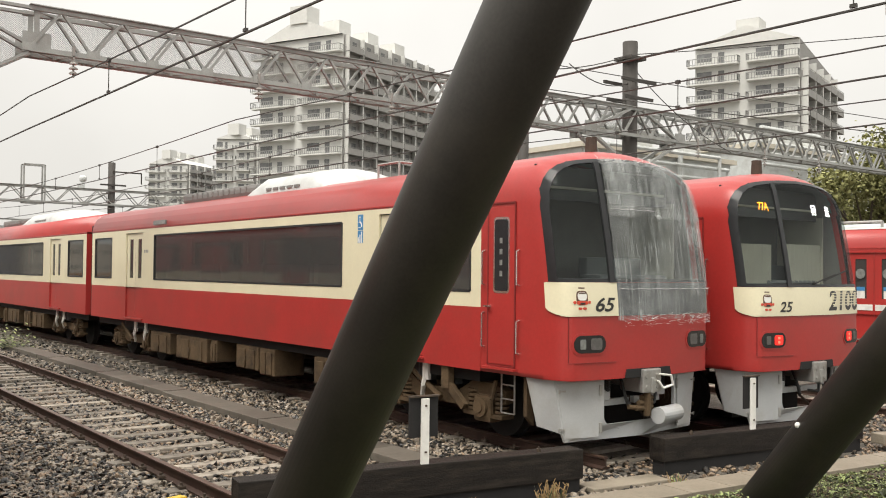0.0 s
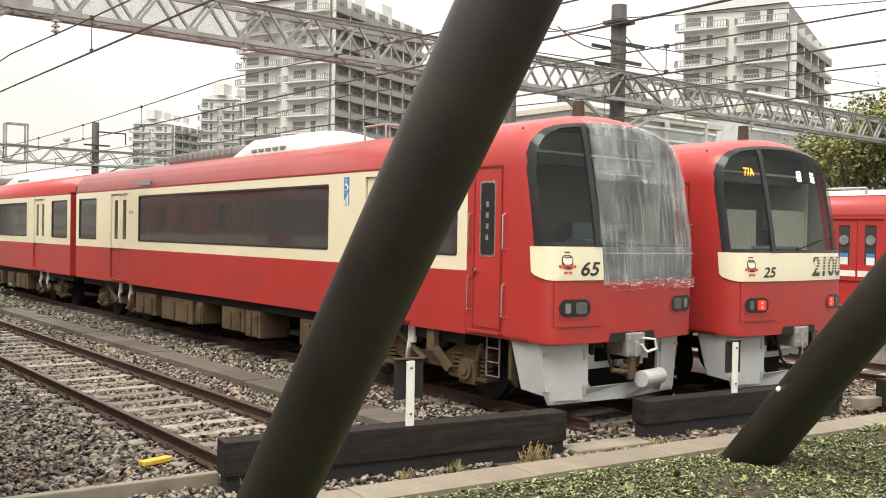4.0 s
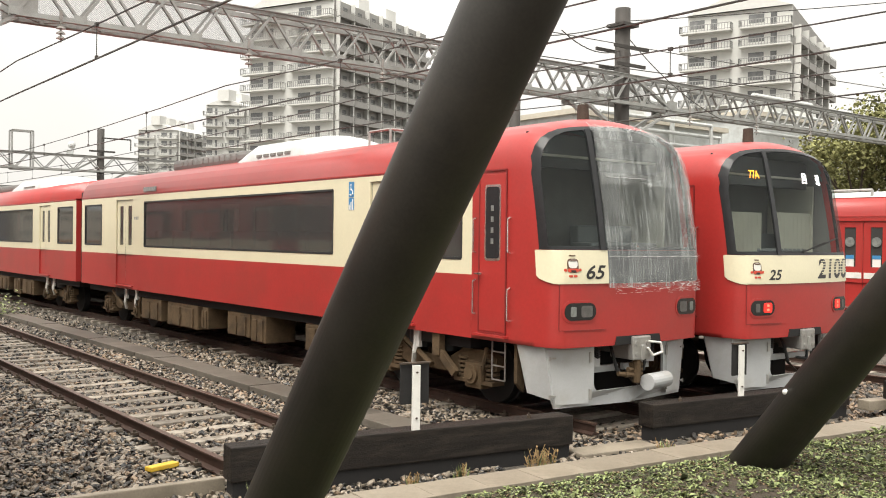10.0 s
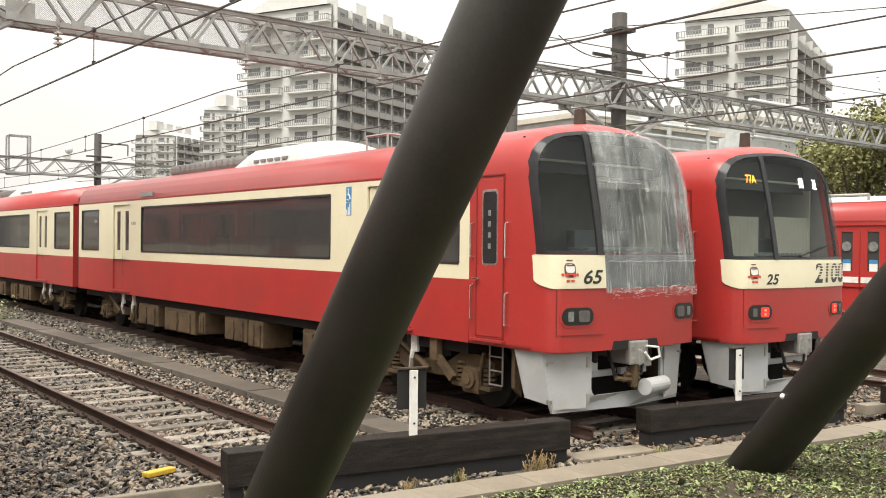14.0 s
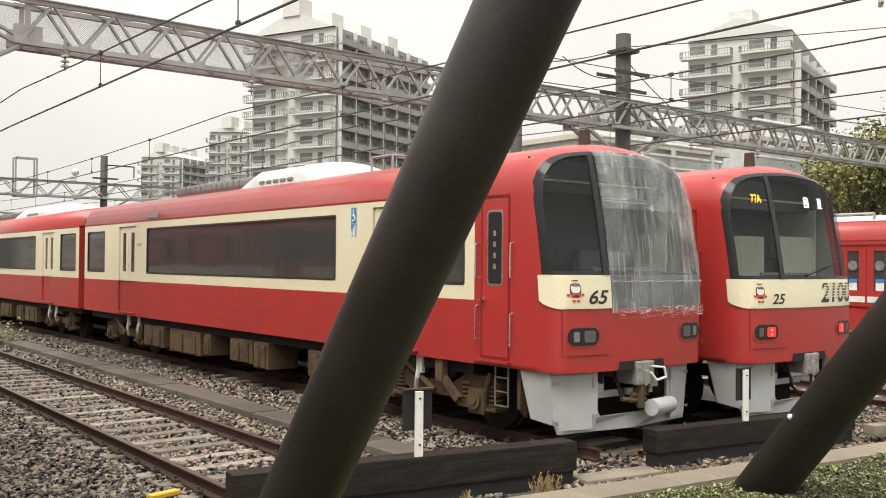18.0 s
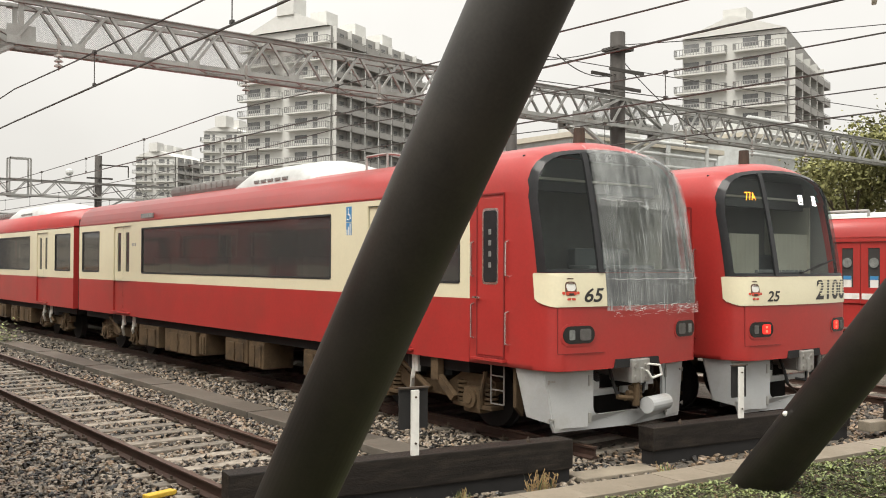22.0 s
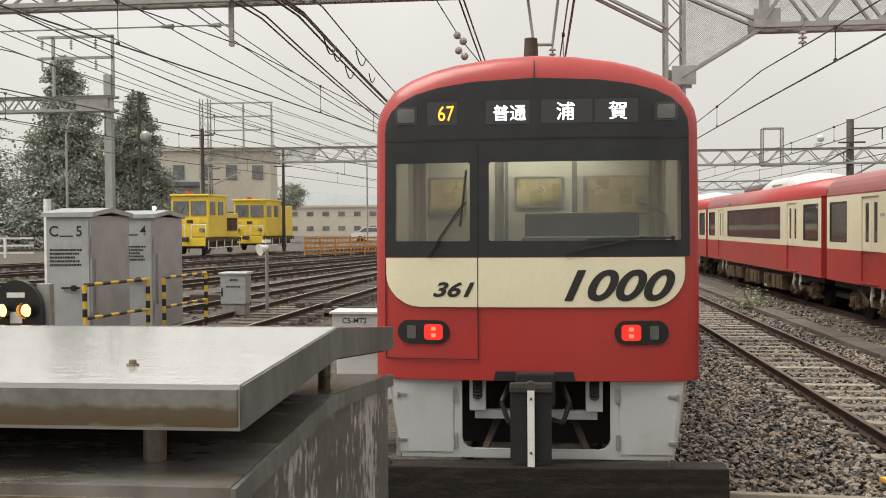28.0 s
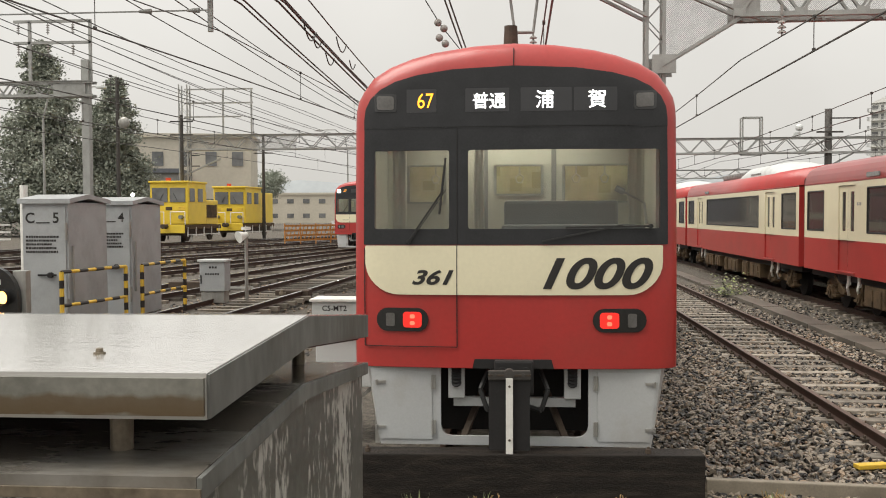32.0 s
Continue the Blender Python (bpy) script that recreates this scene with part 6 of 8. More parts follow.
# ---- stop blocks ----
def stop_block(x0, y0, x1, y1, posts, top=0.3, height=0.36, plate=0.2, deep=0.4, post=0.085):
    cx, cy, ln = (x0 + x1) / 2, (y0 + y1) / 2, math.hypot(x1 - x0, y1 - y0)
    a = math.degrees(math.atan2(y1 - y0, x1 - x0))
    t = thing("stop_block", (cx, cy, 0), "black tarred timber stop block with a white marker post", "buffer stop", "stop blocks")
    t.rotation_euler = (0, 0, radians(a))
    bm = bmesh.new()
    box(bm, (0, 0.13, top - height / 2), (ln, 0.26, height), bevel=0.012)
    part("beam", bm, TIMBER, t, "tarred timber beam")
    bm = bmesh.new()
    box(bm, (0, 0.13, top - height - 0.15), (ln * 0.985, 0.2, 0.32))
    part("footing", bm, DARK, t)
    for x in (-ln * 0.36, ln * 0.36):
        bm = bmesh.new()
        tube(bm, (x, 0.08, top), (x, 0.08, top + 0.035), 0.025, 6)
        tube(bm, (x, 0.08, top + 0.03), (x, 0.08, top + 0.055), 0.012, 6)
        part("bolt", bm, UNDER, t)
    for p in posts:
        bm = bmesh.new()
        box(bm, (p, 0.03, top + 0.32), (post, 0.03, 0.66), bevel=0.004)
        po = part("marker_post", bm, WHITE_LINE, t, "white painted marker post")
        bm = bmesh.new()
        box(bm, (p, 0.07, top + 0.66 - deep / 2), (plate * 1.6, 0.02, deep))
        part("back_plate", bm, DARK, po)
        bm = bmesh.new()
        box(bm, (p, 0.06, top + 0.67), (plate * 1.65, 0.05, 0.015))
        for z in (0.12, 0.58):
            tube(bm, (p, 0.0, top + z), (p, 0.03, top + z), 0.011, 6)
        part("bracket", bm, UNDER, po)
    return t


stop_block(3.62, -0.31, 7.38, -0.93, (-0.02,), height=0.32, plate=0.2)
stop_block(8.8, -0.87, 12.4, -1.36, (-0.3,), top=0.26, height=0.28, plate=0.16)
stop_block(12.9, -1.8, 15.6, -2.3, ())
tb = stop_block(-1.775, -0.705, 1.565, -0.585, (0.02,), top=0.37, height=0.42, plate=0.22, deep=0.64, post=0.06)
bm = bmesh.new()
box(bm, (0.02, 0.06, 1.04), (0.36, 0.04, 0.085), bevel=0.012)
tube(bm, (0.02, 0.02, 1.05), (0.02, 0.1, 1.05), 0.045, 14)
for k in (-0.12, 0.12):
    tube(bm, (0.02 + k, 0.03, 1.04), (0.02 + k, 0.08, 1.04), 0.016, 8)
hb = part("stop_bracket", bm, COLUMN, tb, "steel bracket with a round eye")
bm = bmesh.new()
box(bm, (4.75, 0.2, -0.06), (1.2, 0.22, 0.1), rot=-8, bevel=0.015)
tagged(part("timber_baulk", bm, CONCRETE), "loose pale timber baulk across the track end", "timber")
bm = bmesh.new()
box(bm, (8.0, -0.95, -0.15), (1.1, 0.34, 0.06), rot=-8, bevel=0.015)
tagged(part("timber_baulk", bm, CONCRETE), "pale concrete lid in the gap between stop blocks", "timber")
bm = bmesh.new()
box(bm, (13.2, -1.6, -0.02), (1.3, 0.2, 0.14), rot=-12, bevel=0.015)
tagged(part("timber_baulk", bm, CONCRETE), "loose pale timber baulk beside the track", "timber")


# ---- slanting black pipes of a tall frame ----
def pipe(a, b, r, label):
    bm = bmesh.new()
    tube(bm, a, b, r, 40)
    ob = part("steel_pipe_brace", bm, PIPE_BLACK, smooth=True)
    return tagged(ob, label, "steel pipe", "slanting pipes")


p1 = pipe((2.645, -2.379, -0.32), (2.92, -7.05, 6.25), 0.225, "thick black steel pipe slanting up from the soil")
p2 = pipe((8.357, -2.008, -0.768), (8.195, -8.003, 6.821), 0.251, "thick black steel pipe slanting up out of the weeds")
bm = bmesh.new()
bmesh.ops.create_uvsphere(bm, u_segments=10, v_segments=6, radius=0.03)
dot = part("paint_dot", bm, WHITE_LINE, p2)
dot.location = (8.125, -3.038, 0.778)


# ---- weeds ----
def weed_patch(name, n, area, seed, size, label, material=WEED):
    r = random.Random(seed)
    vs, fs = [], []
    k = 0
    while k < n:
        x, y = r.uniform(area[0], area[1]), r.uniform(area[2], area[3])
        edge = -1.68 - 0.11 * (x - 5)
        if y > edge or (noise.noise(Vector((x * 0.9, y * 0.9, 4))) < -0.4 and r.random() < 0.7):
            k += 1 if r.random() < 0.02 else 0
            continue
        k += 1
        z = ground_z(x, y)
        h = r.uniform(*size)
        for j in range(r.randint(3, 6)):
            a, ln = r.uniform(0, 6.28), h * r.uniform(0.6, 1.3)
            w = ln * r.uniform(0.18, 0.3)
            c, s = math.cos(a), math.sin(a)
            up = r.uniform(0.15, 0.9)
            b = len(vs)
            vs += [(x, y, z), (x + c * ln * 0.5 - s * w, y + s * ln * 0.5 + c * w, z + up * ln * 0.75), (x + c * ln * 0.5 + s * w, y + s * ln * 0.5 - c * w, z + up * ln * 0.8), (x + c * ln, y + s * ln, z + up * ln * 0.7)]
            fs += [(b, b + 1, b + 3), (b, b + 3, b + 2)]
    me = bpy.data.meshes.new(name)
    me.from_pydata(vs, [], fs)
    me.materials.append(material)
    return tagged(new(name, me), label, "weeds", kind="stuff")


weed_patch("low_weeds", 30000, (2.0, 16.0, -6.0, -1.6), 3, (0.018, 0.046), "low green weeds covering the soil")
weed_patch("leaf_litter", 13000, (2.0, 16.0, -6.0, -1.6), 5, (0.015, 0.035), "brown leaf litter among the weeds", LITTER)
weed_patch("taller_weeds", 900, (2.0, 16.0, -6.0, -1.6), 8, (0.04, 0.1), "taller tufts of green weeds")


def tuft(x, y, z, n, h, seed, label, dry=0.5):
    r = random.Random(seed)
    t = thing("weed_tuft", (x, y, z), label, "plant", "weed tufts")
    g, d = bmesh.new(), bmesh.new()
    for k in range(n):
        a, ln = r.uniform(0, 6.28), h * r.uniform(0.5, 1.1)
        p = Vector((r.uniform(-0.06, 0.06), r.uniform(-0.05, 0.05), 0))
        q = p + Vector((math.cos(a) * ln * 0.35, math.sin(a) * ln * 0.35, ln))
        if r.random() < dry:
            tube(d, p, q, 0.003, 4)
            for j in range(3):
                m = p.lerp(q, 0.5 + 0.2 * j)
                tube(d, m, m + Vector((r.uniform(-0.03, 0.03), r.uniform(-0.03, 0.03), 0.03)), 0.004, 4)
        else:
            s = Vector((-math.sin(a), math.cos(a), 0)) * 0.012
            m = p.lerp(q, 0.55)
            v = [g.verts.new(c) for c in (p, m - s, q, m + s)]
            g.faces.new(v)
    tagged(part("foliage", g, WEED, t), kind="stuff")
    tagged(part("dry_stalk", d, WEED_DRY, t), kind="stuff")
    return t


for i, (x, y, n, h, dry) in enumerate(((3.75, -0.6, 40, 0.22, 0.35), (4.1, -0.65, 30, 0.2, 0.4), (5.2, -0.95, 26, 0.16, 0.4), (5.75, -1.0, 22, 0.2, 0.5), (6.55, -1.2, 26, 0.3, 0.9), (6.7, -1.22, 18, 0.26, 0.8), (8.3, -1.45, 40, 0.2, 0.35), (2.2, -0.35, 36, 0.2, 0.6), (0.9, -0.75, 40, 0.22, 0.7), (-0.3, -0.8, 46, 0.26, 0.1), (0.25, -0.8, 36, 0.24, 0.1), (-0.9, -0.8, 46, 0.25, 0.1), (-0.6, -0.78, 30, 0.22, 0.1), (1.9, -0.4, 50, 0.16, 0.3), (8.35, -2.6, 20, 0.1, 0.1))):
    tuft(x, y, ground_z(x, y) - 0.01, n, h, i, "tuft of green and dry weeds growing at the timber edge", dry)
bm = bmesh.new()
r = random.Random(3)
for k in range(420):
    p = Vector((r.gauss(0, 0.32), r.gauss(0, 0.6), abs(r.gauss(0, 0.22))))
    a = r.uniform(0, 6.28)
    q = Vector((math.cos(a), math.sin(a), r.uniform(-0.2, 0.6))) * 0.12
    s = q.cross(Vector((0, 0, 1))).normalized() * 0.035
    bm.faces.new([bm.verts.new(c) for c in (p, p + q * 0.5 - s, p + q, p + q * 0.5 + s)])
bush = thing("bush", (6.55, 21.5, -0.12), "small bright green bush beside the track", "bush")
tagged(part("foliage", bm, WEED, bush), kind="stuff")


# ---- overhead structures ----
def lattice_column(parent, x, y, z0, z1, w, d=None):
    d = d or w
    bm = bmesh.new()
    for sx in (-1, 1):
        for sy in (-1, 1):
            bar(bm, (x + sx * w / 2, y + sy * d / 2, z0), (x + sx * w / 2, y + sy * d / 2, z1), 0.07, 0.07)
    k, z = 0, z0
    while z < z1 - 0.3:
        s = 1 if k % 2 else -1
        for sy in (-1, 1):
            bar(bm, (x - s * w / 2, y + sy * d / 2, z), (x + s * w / 2, y + sy * d / 2, z + w * 1.1), 0.04, 0.02)
        for sx in (-1, 1):
            bar(bm, (x + sx * w / 2, y - s * d / 2, z), (x + sx * w / 2, y + s * d / 2, z + w * 1.1), 0.02, 0.04)
        z += w * 1.1
        k += 1
    return part("lattice_column", bm, TRUSS, parent)


def truss_beam(parent, x0, x1, y, zl, zu, step, depth=0.55, net=False, member=0.07):
    for sy in (-1, 1):
        for z in (zl, zu):
            ch = bmesh.new()
            bar(ch, (x0, y + sy * depth / 2, z), (x1, y + sy * depth / 2, z), 0.1, 0.1)
            bar(ch, (x0, y + sy * (depth / 2 + 0.04), z + (0.05 if z == zu else -0.05)), (x1, y + sy * (depth / 2 + 0.04), z + (0.05 if z == zu else -0.05)), 0.12, 0.02)
            part("chord", ch, TRUSS, parent)
    n = int((x1 - x0) / step)
    up = bmesh.new()
    bar(up, (0, 0, zl), (step / 2, 0, zu), member, 0.05)
    box(up, (0, -0.05, zl + 0.04), (0.26, 0.015, 0.16))
    down = bmesh.new()
    bar(down, (step / 2, 0, zu), (step, 0, zl), member, 0.05)
    meshes = []
    for b in (up, down):
        me = bpy.data.meshes.new("diagonal")
        b.to_mesh(me)
        b.free()
        me.materials.append(TRUSS)
        meshes.append(me)
    lace = bmesh.new()
    for k in range(n):
        a = x0 + k * step
        for sy in (-1, 1):
            for me in meshes:
                link("diagonal", me, TRUSS, parent).location = (a, y + sy * depth / 2, 0)
        for z in (zl, zu):
            bar(lace, (a, y - depth / 2, z), (a + step / 2, y + depth / 2, z), 0.04, 0.04)
            bar(lace, (a + step / 2, y + depth / 2, z), (a + step, y - depth / 2, z), 0.04, 0.04)
    tagged(part("lacing", lace, TRUSS, parent), kind="stuff")
    if net:
        for a, b in net:
            bm = bmesh.new()
            bm.faces.new([bm.verts.new(p) for p in ((a, y + depth / 2 + 0.08, zl), (b, y + depth / 2 + 0.08, zl), (b, y + depth / 2 + 0.08, zu), (a, y + depth / 2 + 0.08, zu))])
            part("netting", bm, NETTING, parent, "fine wire netting")


def insulator(bm, x, y, z, n=3, r=0.09):
    tube(bm, (x, y, z), (x, y, z - 0.1 - 0.1 * n), 0.02, 6)
    for k in range(n):
        zz = z - 0.08 - 0.1 * k
        tube(bm, (x, y, zz), (x, y, zz - 0.035), r * 0.5, 12, r2=r)
        tube(bm, (x, y, zz - 0.035), (x, y, zz - 0.05), r, 12)


G1 = 12.0
gantry = thing("overhead_gantry", (0, 0, 0), "grey lattice steel gantry spanning the yard tracks", "gantry", "gantries")
truss_beam(gantry, 4.6, 62, G1, 6.58, 7.42, 1.25, net=((4.9, 11.5), (21.5, 24.5)))
truss_beam(gantry, -24, 2.7, G1, 7.5, 7.95, 1.3, depth=0.4, member=0.05)
lattice_column(gantry, 2.88, G1, -0.2, 8.0, 0.36, 0.4)
for sy in (-0.25, 0.25):
    bm = bmesh.new()
    bar(bm, (4.75, G1 + sy, 6.6), (3.0, G1 + sy, 5.55), 0.12, 0.06)
    bar(bm, (3.05, G1 + sy, 7.42), (4.8, G1 + sy, 7.42), 0.1, 0.06)
    bar(bm, (4.75, G1 + sy, 6.6), (3.05, G1 + sy, 7.38), 0.1, 0.05)
    bar(bm, (4.75, G1 + sy, 6.6), (4.75, G1 + sy, 7.42), 0.1, 0.06)
    box(bm, (4.75, G1 + sy * 1.15, 6.72), (0.55, 0.02, 0.42), bevel=0.004)
    box(bm, (3.05, G1 + sy * 1.15, 5.58), (0.5, 0.02, 0.4), bevel=0.004)
    part("knee_brace", bm, TRUSS, gantry)
    bm = bmesh.new()
    bar(bm, (0.9, G1 + sy, 7.55), (2.7, G1 + sy, 6.6), 0.1, 0.06)
    part("knee_brace", bm, TRUSS, gantry)
bm = bmesh.new()
bm.faces.new([bm.verts.new(p) for p in ((3.1, G1 + 0.34, 5.6), (4.7, G1 + 0.34, 6.6), (4.7, G1 + 0.34, 7.4), (3.1, G1 + 0.34, 7.4))])
part("netting", bm, NETTING, gantry)
bm = bmesh.new()
tube(bm, (22.7, G1, -0.2), (22.7, G1, 9.6), 0.24, 20)
part("tubular_column", bm, COLUMN, gantry, "dark tubular steel column", smooth=True)
bm = bmesh.new()
tube(bm, (20.4, G1 + 2.5, -0.2), (20.4, G1 + 2.5, 6.9), 0.18, 16)
part("tubular_column", bm, COLUMN, gantry, smooth=True)
for s in (-1, 1):
    for sy in (-0.28, 0.28):
        bm = bmesh.new()
        bar(bm, (22.7 + s * 0.3, G1 + sy, 7.4), (22.7 + s * 2.1, G1 + sy, 6.55), 0.13, 0.08)
        bar(bm, (22.7 + s * 0.3, G1 + sy, 5.6), (22.7 + s * 2.1, G1 + sy, 6.5), 0.13, 0.08)
        box(bm, (22.7 + s * 2.1, G1 + sy * 1.15, 6.6), (0.5, 0.03, 0.45))
        part("column_brace", bm, TRUSS, gantry)
bm = bmesh.new()
for z, ln in ((8.3, 1.6), (7.75, 1.3)):
    for sy in (-0.38, 0.38):
        bar(bm, (22.7 - ln / 2, G1 + sy, z), (22.7 + ln / 2, G1 + sy, z), 0.06, 0.1)
box(bm, (22.7, G1, 9.05), (0.72, 0.72, 0.1))
part("column_clamp", bm, COLUMN, gantry)
for x in (5.45, 9.6, 13.3, 17.6, 25.7, 29.5, 33):
    bm = bmesh.new()
    insulator(bm, x, G1 - 0.35, 6.5)
    bar(bm, (x, G1 - 0.35, 6.48), (x, G1 - 0.35, 6.75), 0.05, 0.05)
    part("insulator", bm, INSULATOR, gantry, "grey disc insulators under the beam")
bm = bmesh.new()
for x in (0.1,):
    bent(bm, [(x - 0.36, G1, 7.6), (x - 0.2, G1, 6.35), (x + 0.2, G1, 6.35), (x + 0.36, G1, 7.6)], 0.035)
part("drop_frame", bm, TRUSS, gantry)
bm = bmesh.new()
for x in (0.3,):
    insulator(bm, x, G1, 6.35, 3, 0.08)
part("insulator", bm, INSULATOR, gantry)
bm = bmesh.new()
bar(bm, (-6.85, G1, 8.0), (-6.85, G1, 6.5), 0.1, 0.1)
bar(bm, (-6.85, G1, 6.98), (-14.5, G1, 6.98), 0.028, 0.028)
for x in (-7.1, -8.2, -12.4):
    tube(bm, (x, G1, 6.98), (x - 0.28, G1, 6.98), 0.06, 10, r2=0.03)
part("registration_arm", bm, TRUSS, gantry)

G2 = 52.0
far = thing("overhead_gantry", (0, 0, 0), "grey lattice steel gantry far down the yard", "gantry", "gantries")
truss_beam(far, -22, -0.5, G2, 6.75, 7.65, 1.7, net=((-22, -14.6),))
truss_beam(far, 0.5, 44, G2, 6.2, 7.1, 1.7)
lattice_column(far, -22, G2, 0.5, 11.0, 0.55)
def frame_bar(owner, *ends):
    bm = bmesh.new()
    bar(bm, *ends)
    part("frame_bar", bm, TRUSS, owner)


for x in (-19.4, -17.5):
    frame_bar(far, (x, G2, 7.65), (x, G2, 10.7), 0.1, 0.1)
for z in (10.7, 9.8, 8.9):
    frame_bar(far, (-22, G2, z), (-17.4 if z > 9 else -18.2, G2, z), 0.09, 0.09)
frame_bar(far, (-22, G2, 5.1), (-19.6, G2, 6.15), 0.12, 0.1)
frame_bar(far, (19.2, G2, 7.1), (17.4, G2, 6.1), 0.14, 0.1)
frame_bar(far, (19.2, G2, 5.3), (20.8, G2, 6.2), 0.14, 0.1)
for x in (13.9, 15.1):
    for sy in (-0.3, 0.3):
        frame_bar(far, (x, G2 + sy, 6.1), (x, G2 + sy, 8.4), 0.09, 0.09)
for z in (8.4, 7.15, 6.1):
    for sy in (-0.3, 0.3):
        frame_bar(far, (13.9, G2 + sy, z), (15.1, G2 + sy, z), 0.09, 0.09)
bm = bmesh.new()
tube(bm, (19.2, G2, 0), (19.2, G2, 8.9), 0.22, 16)
part("tubular_column", bm, COLUMN, far, smooth=True)
bm = bmesh.new()
tube(bm, (10.6, G2 + 34, 0), (10.6, G2 + 34, 9.0), 0.22, 12)
part("tubular_column", bm, COLUMN, far, smooth=True)
for x in (9.1, 17.3):
    bm = bmesh.new()
    box(bm, (x, G2, 7.25), (0.4, 0.3, 0.4))
    bmesh.ops.create_uvsphere(bm, u_segments=12, v_segments=8, radius=0.24, matrix=Matrix.Translation((x + 0.1, G2 - 0.1, 7.75)))
    part("flood_lamp", bm, ROOF_GREY, far, "grey dish flood lamp")
bm = bmesh.new()
bar(bm, (19.2, G2 - 0.3, 8.3), (21.0, G2 - 0.3, 8.3), 0.08, 0.08)
bar(bm, (21.0, G2 - 0.3, 8.3), (21.0, G2 - 0.3, 7.6), 0.06, 0.06)
bar(bm, (18.4, G2 - 0.3, 7.45), (20.0, G2 - 0.3, 7.45), 0.1, 0.1)
part("cross_arm", bm, COLUMN, far)
third = thing("overhead_gantry", (0, 0, 0), "hazy lattice steel gantry in the distance", "gantry", "gantries")
truss_beam(third, -16, 40, 92.0, 6.1, 6.95, 2.2)
lattice_column(third, -9.5, 92, 0.5, 8.6, 0.6)

mid = thing("overhead_gantry", (0, 0, 0), "grey steel gantry arm over the running lines", "gantry", "gantries")
truss_beam(mid, -27, -17.9, 30, 7.5, 8.05, 0.85, depth=0.4, member=0.06)
bm = bmesh.new()
box(bm, (-18.25, 30, 4.7), (0.32, 0.3, 8.6))
part("column", bm, TRUSS, mid, "grey box-section column")
bm = bmesh.new()
box(bm, (-18.9, 30, 7.78), (1.4, 0.45, 0.7))
part("gusset_plate", bm, TRUSS, mid)
for x in (-20.7, -18.05):
    frame_bar(mid, (x, 30, 8.0), (x, 30, 10.65), 0.11, 0.11)
for z in (10.65, 9.75):
    frame_bar(mid, (-21.4, 30, z), (-18.0, 30, z), 0.11, 0.11)
bm = bmesh.new()
for z in (10.6, 9.7):
    for x in (-21.2, -19.9, -18.8):
        insulator(bm, x, 30, z, 4, 0.07)
part("insulator", bm, INSULATOR, mid)


def wire_run(bm, pts, r, sag=0.0, n=10):
    """One unbroken wire through the points, sagging between them."""
    line = [Vector(pts[0])]
    for a, b in zip(pts, pts[1:]):
        a, b = Vector(a), Vector(b)
        line += [a.lerp(b, k / n) - Vector((0, 0, sag * 4 * (k / n) * (1 - k / n))) for k in range(1, n + 1)]
    rings = []
    for i, p in enumerate(line):
        d = (line[min(i + 1, len(line) - 1)] - line[max(0, i - 1)]).normalized()
        s = (d.cross(Vector((0, 0, 1))) if abs(d.z) < 0.95 else d.cross(Vector((1, 0, 0)))).normalized()
        u = s.cross(d)
        rings.append([bm.verts.new(p + s * (r * math.cos(1.2566 * k)) + u * (r * math.sin(1.2566 * k))) for k in range(5)])
    for a, b in zip(rings, rings[1:]):
        for k in range(5):
            bm.faces.new((a[k], a[(k + 1) % 5], b[(k + 1) % 5], b[k]))
    bm.faces.new(rings[0][::-1]), bm.faces.new(rings[-1])


def catenary(x, dx=0.0, zc=5.02, zm=5.68, sag=0.3):
    t = thing("overhead_line", (0, 0, 0), "contact wire hung from a sagging carrier wire", "wire", "overhead lines")
    ends = [(-28, -8), (G1, 0), (G2, 0), (92, 0)]
    P = lambda y: x + dx * (y - G1)
    bm = bmesh.new()
    wire_run(bm, [(P(y), y, zc) for y in (-28, G1, G2, 92)], 0.016, 0.03)
    part("contact_wire", bm, WIRE, t)
    bm = bmesh.new()
    ys = (-28, G1, G2, 92)
    wire_run(bm, [(P(y), y, zm) for y in ys], 0.013, sag)
    part("carrier_wire", bm, WIRE, t)
    for a, b in zip(ys, ys[1:]):
        for k in range(1, 8):
            f = k / 8
            y = a + (b - a) * f
            if y > 60:
                continue
            top = zm - sag * 4 * f * (1 - f)
            bm = bmesh.new()
            tube(bm, (P(y), y, zc), (P(y), y, top), 0.008, 5)
            box(bm, (P(y), y, top), (0.05, 0.08, 0.06))
            box(bm, (P(y), y, zc + 0.015), (0.04, 0.07, 0.04))
            part("dropper", bm, WIRE, t)
    return t


for x, dx in ((0.4, 0.0), (4.7, 0.0), (9.2, 0.0), (12.6, 0.0), (16.6, 0.0)):
    catenary(x, dx)
for x in (-6.6, -12.0, -15.8, -19.6):
    catenary(x, 0.12, 5.6, 6.5, 0.4)


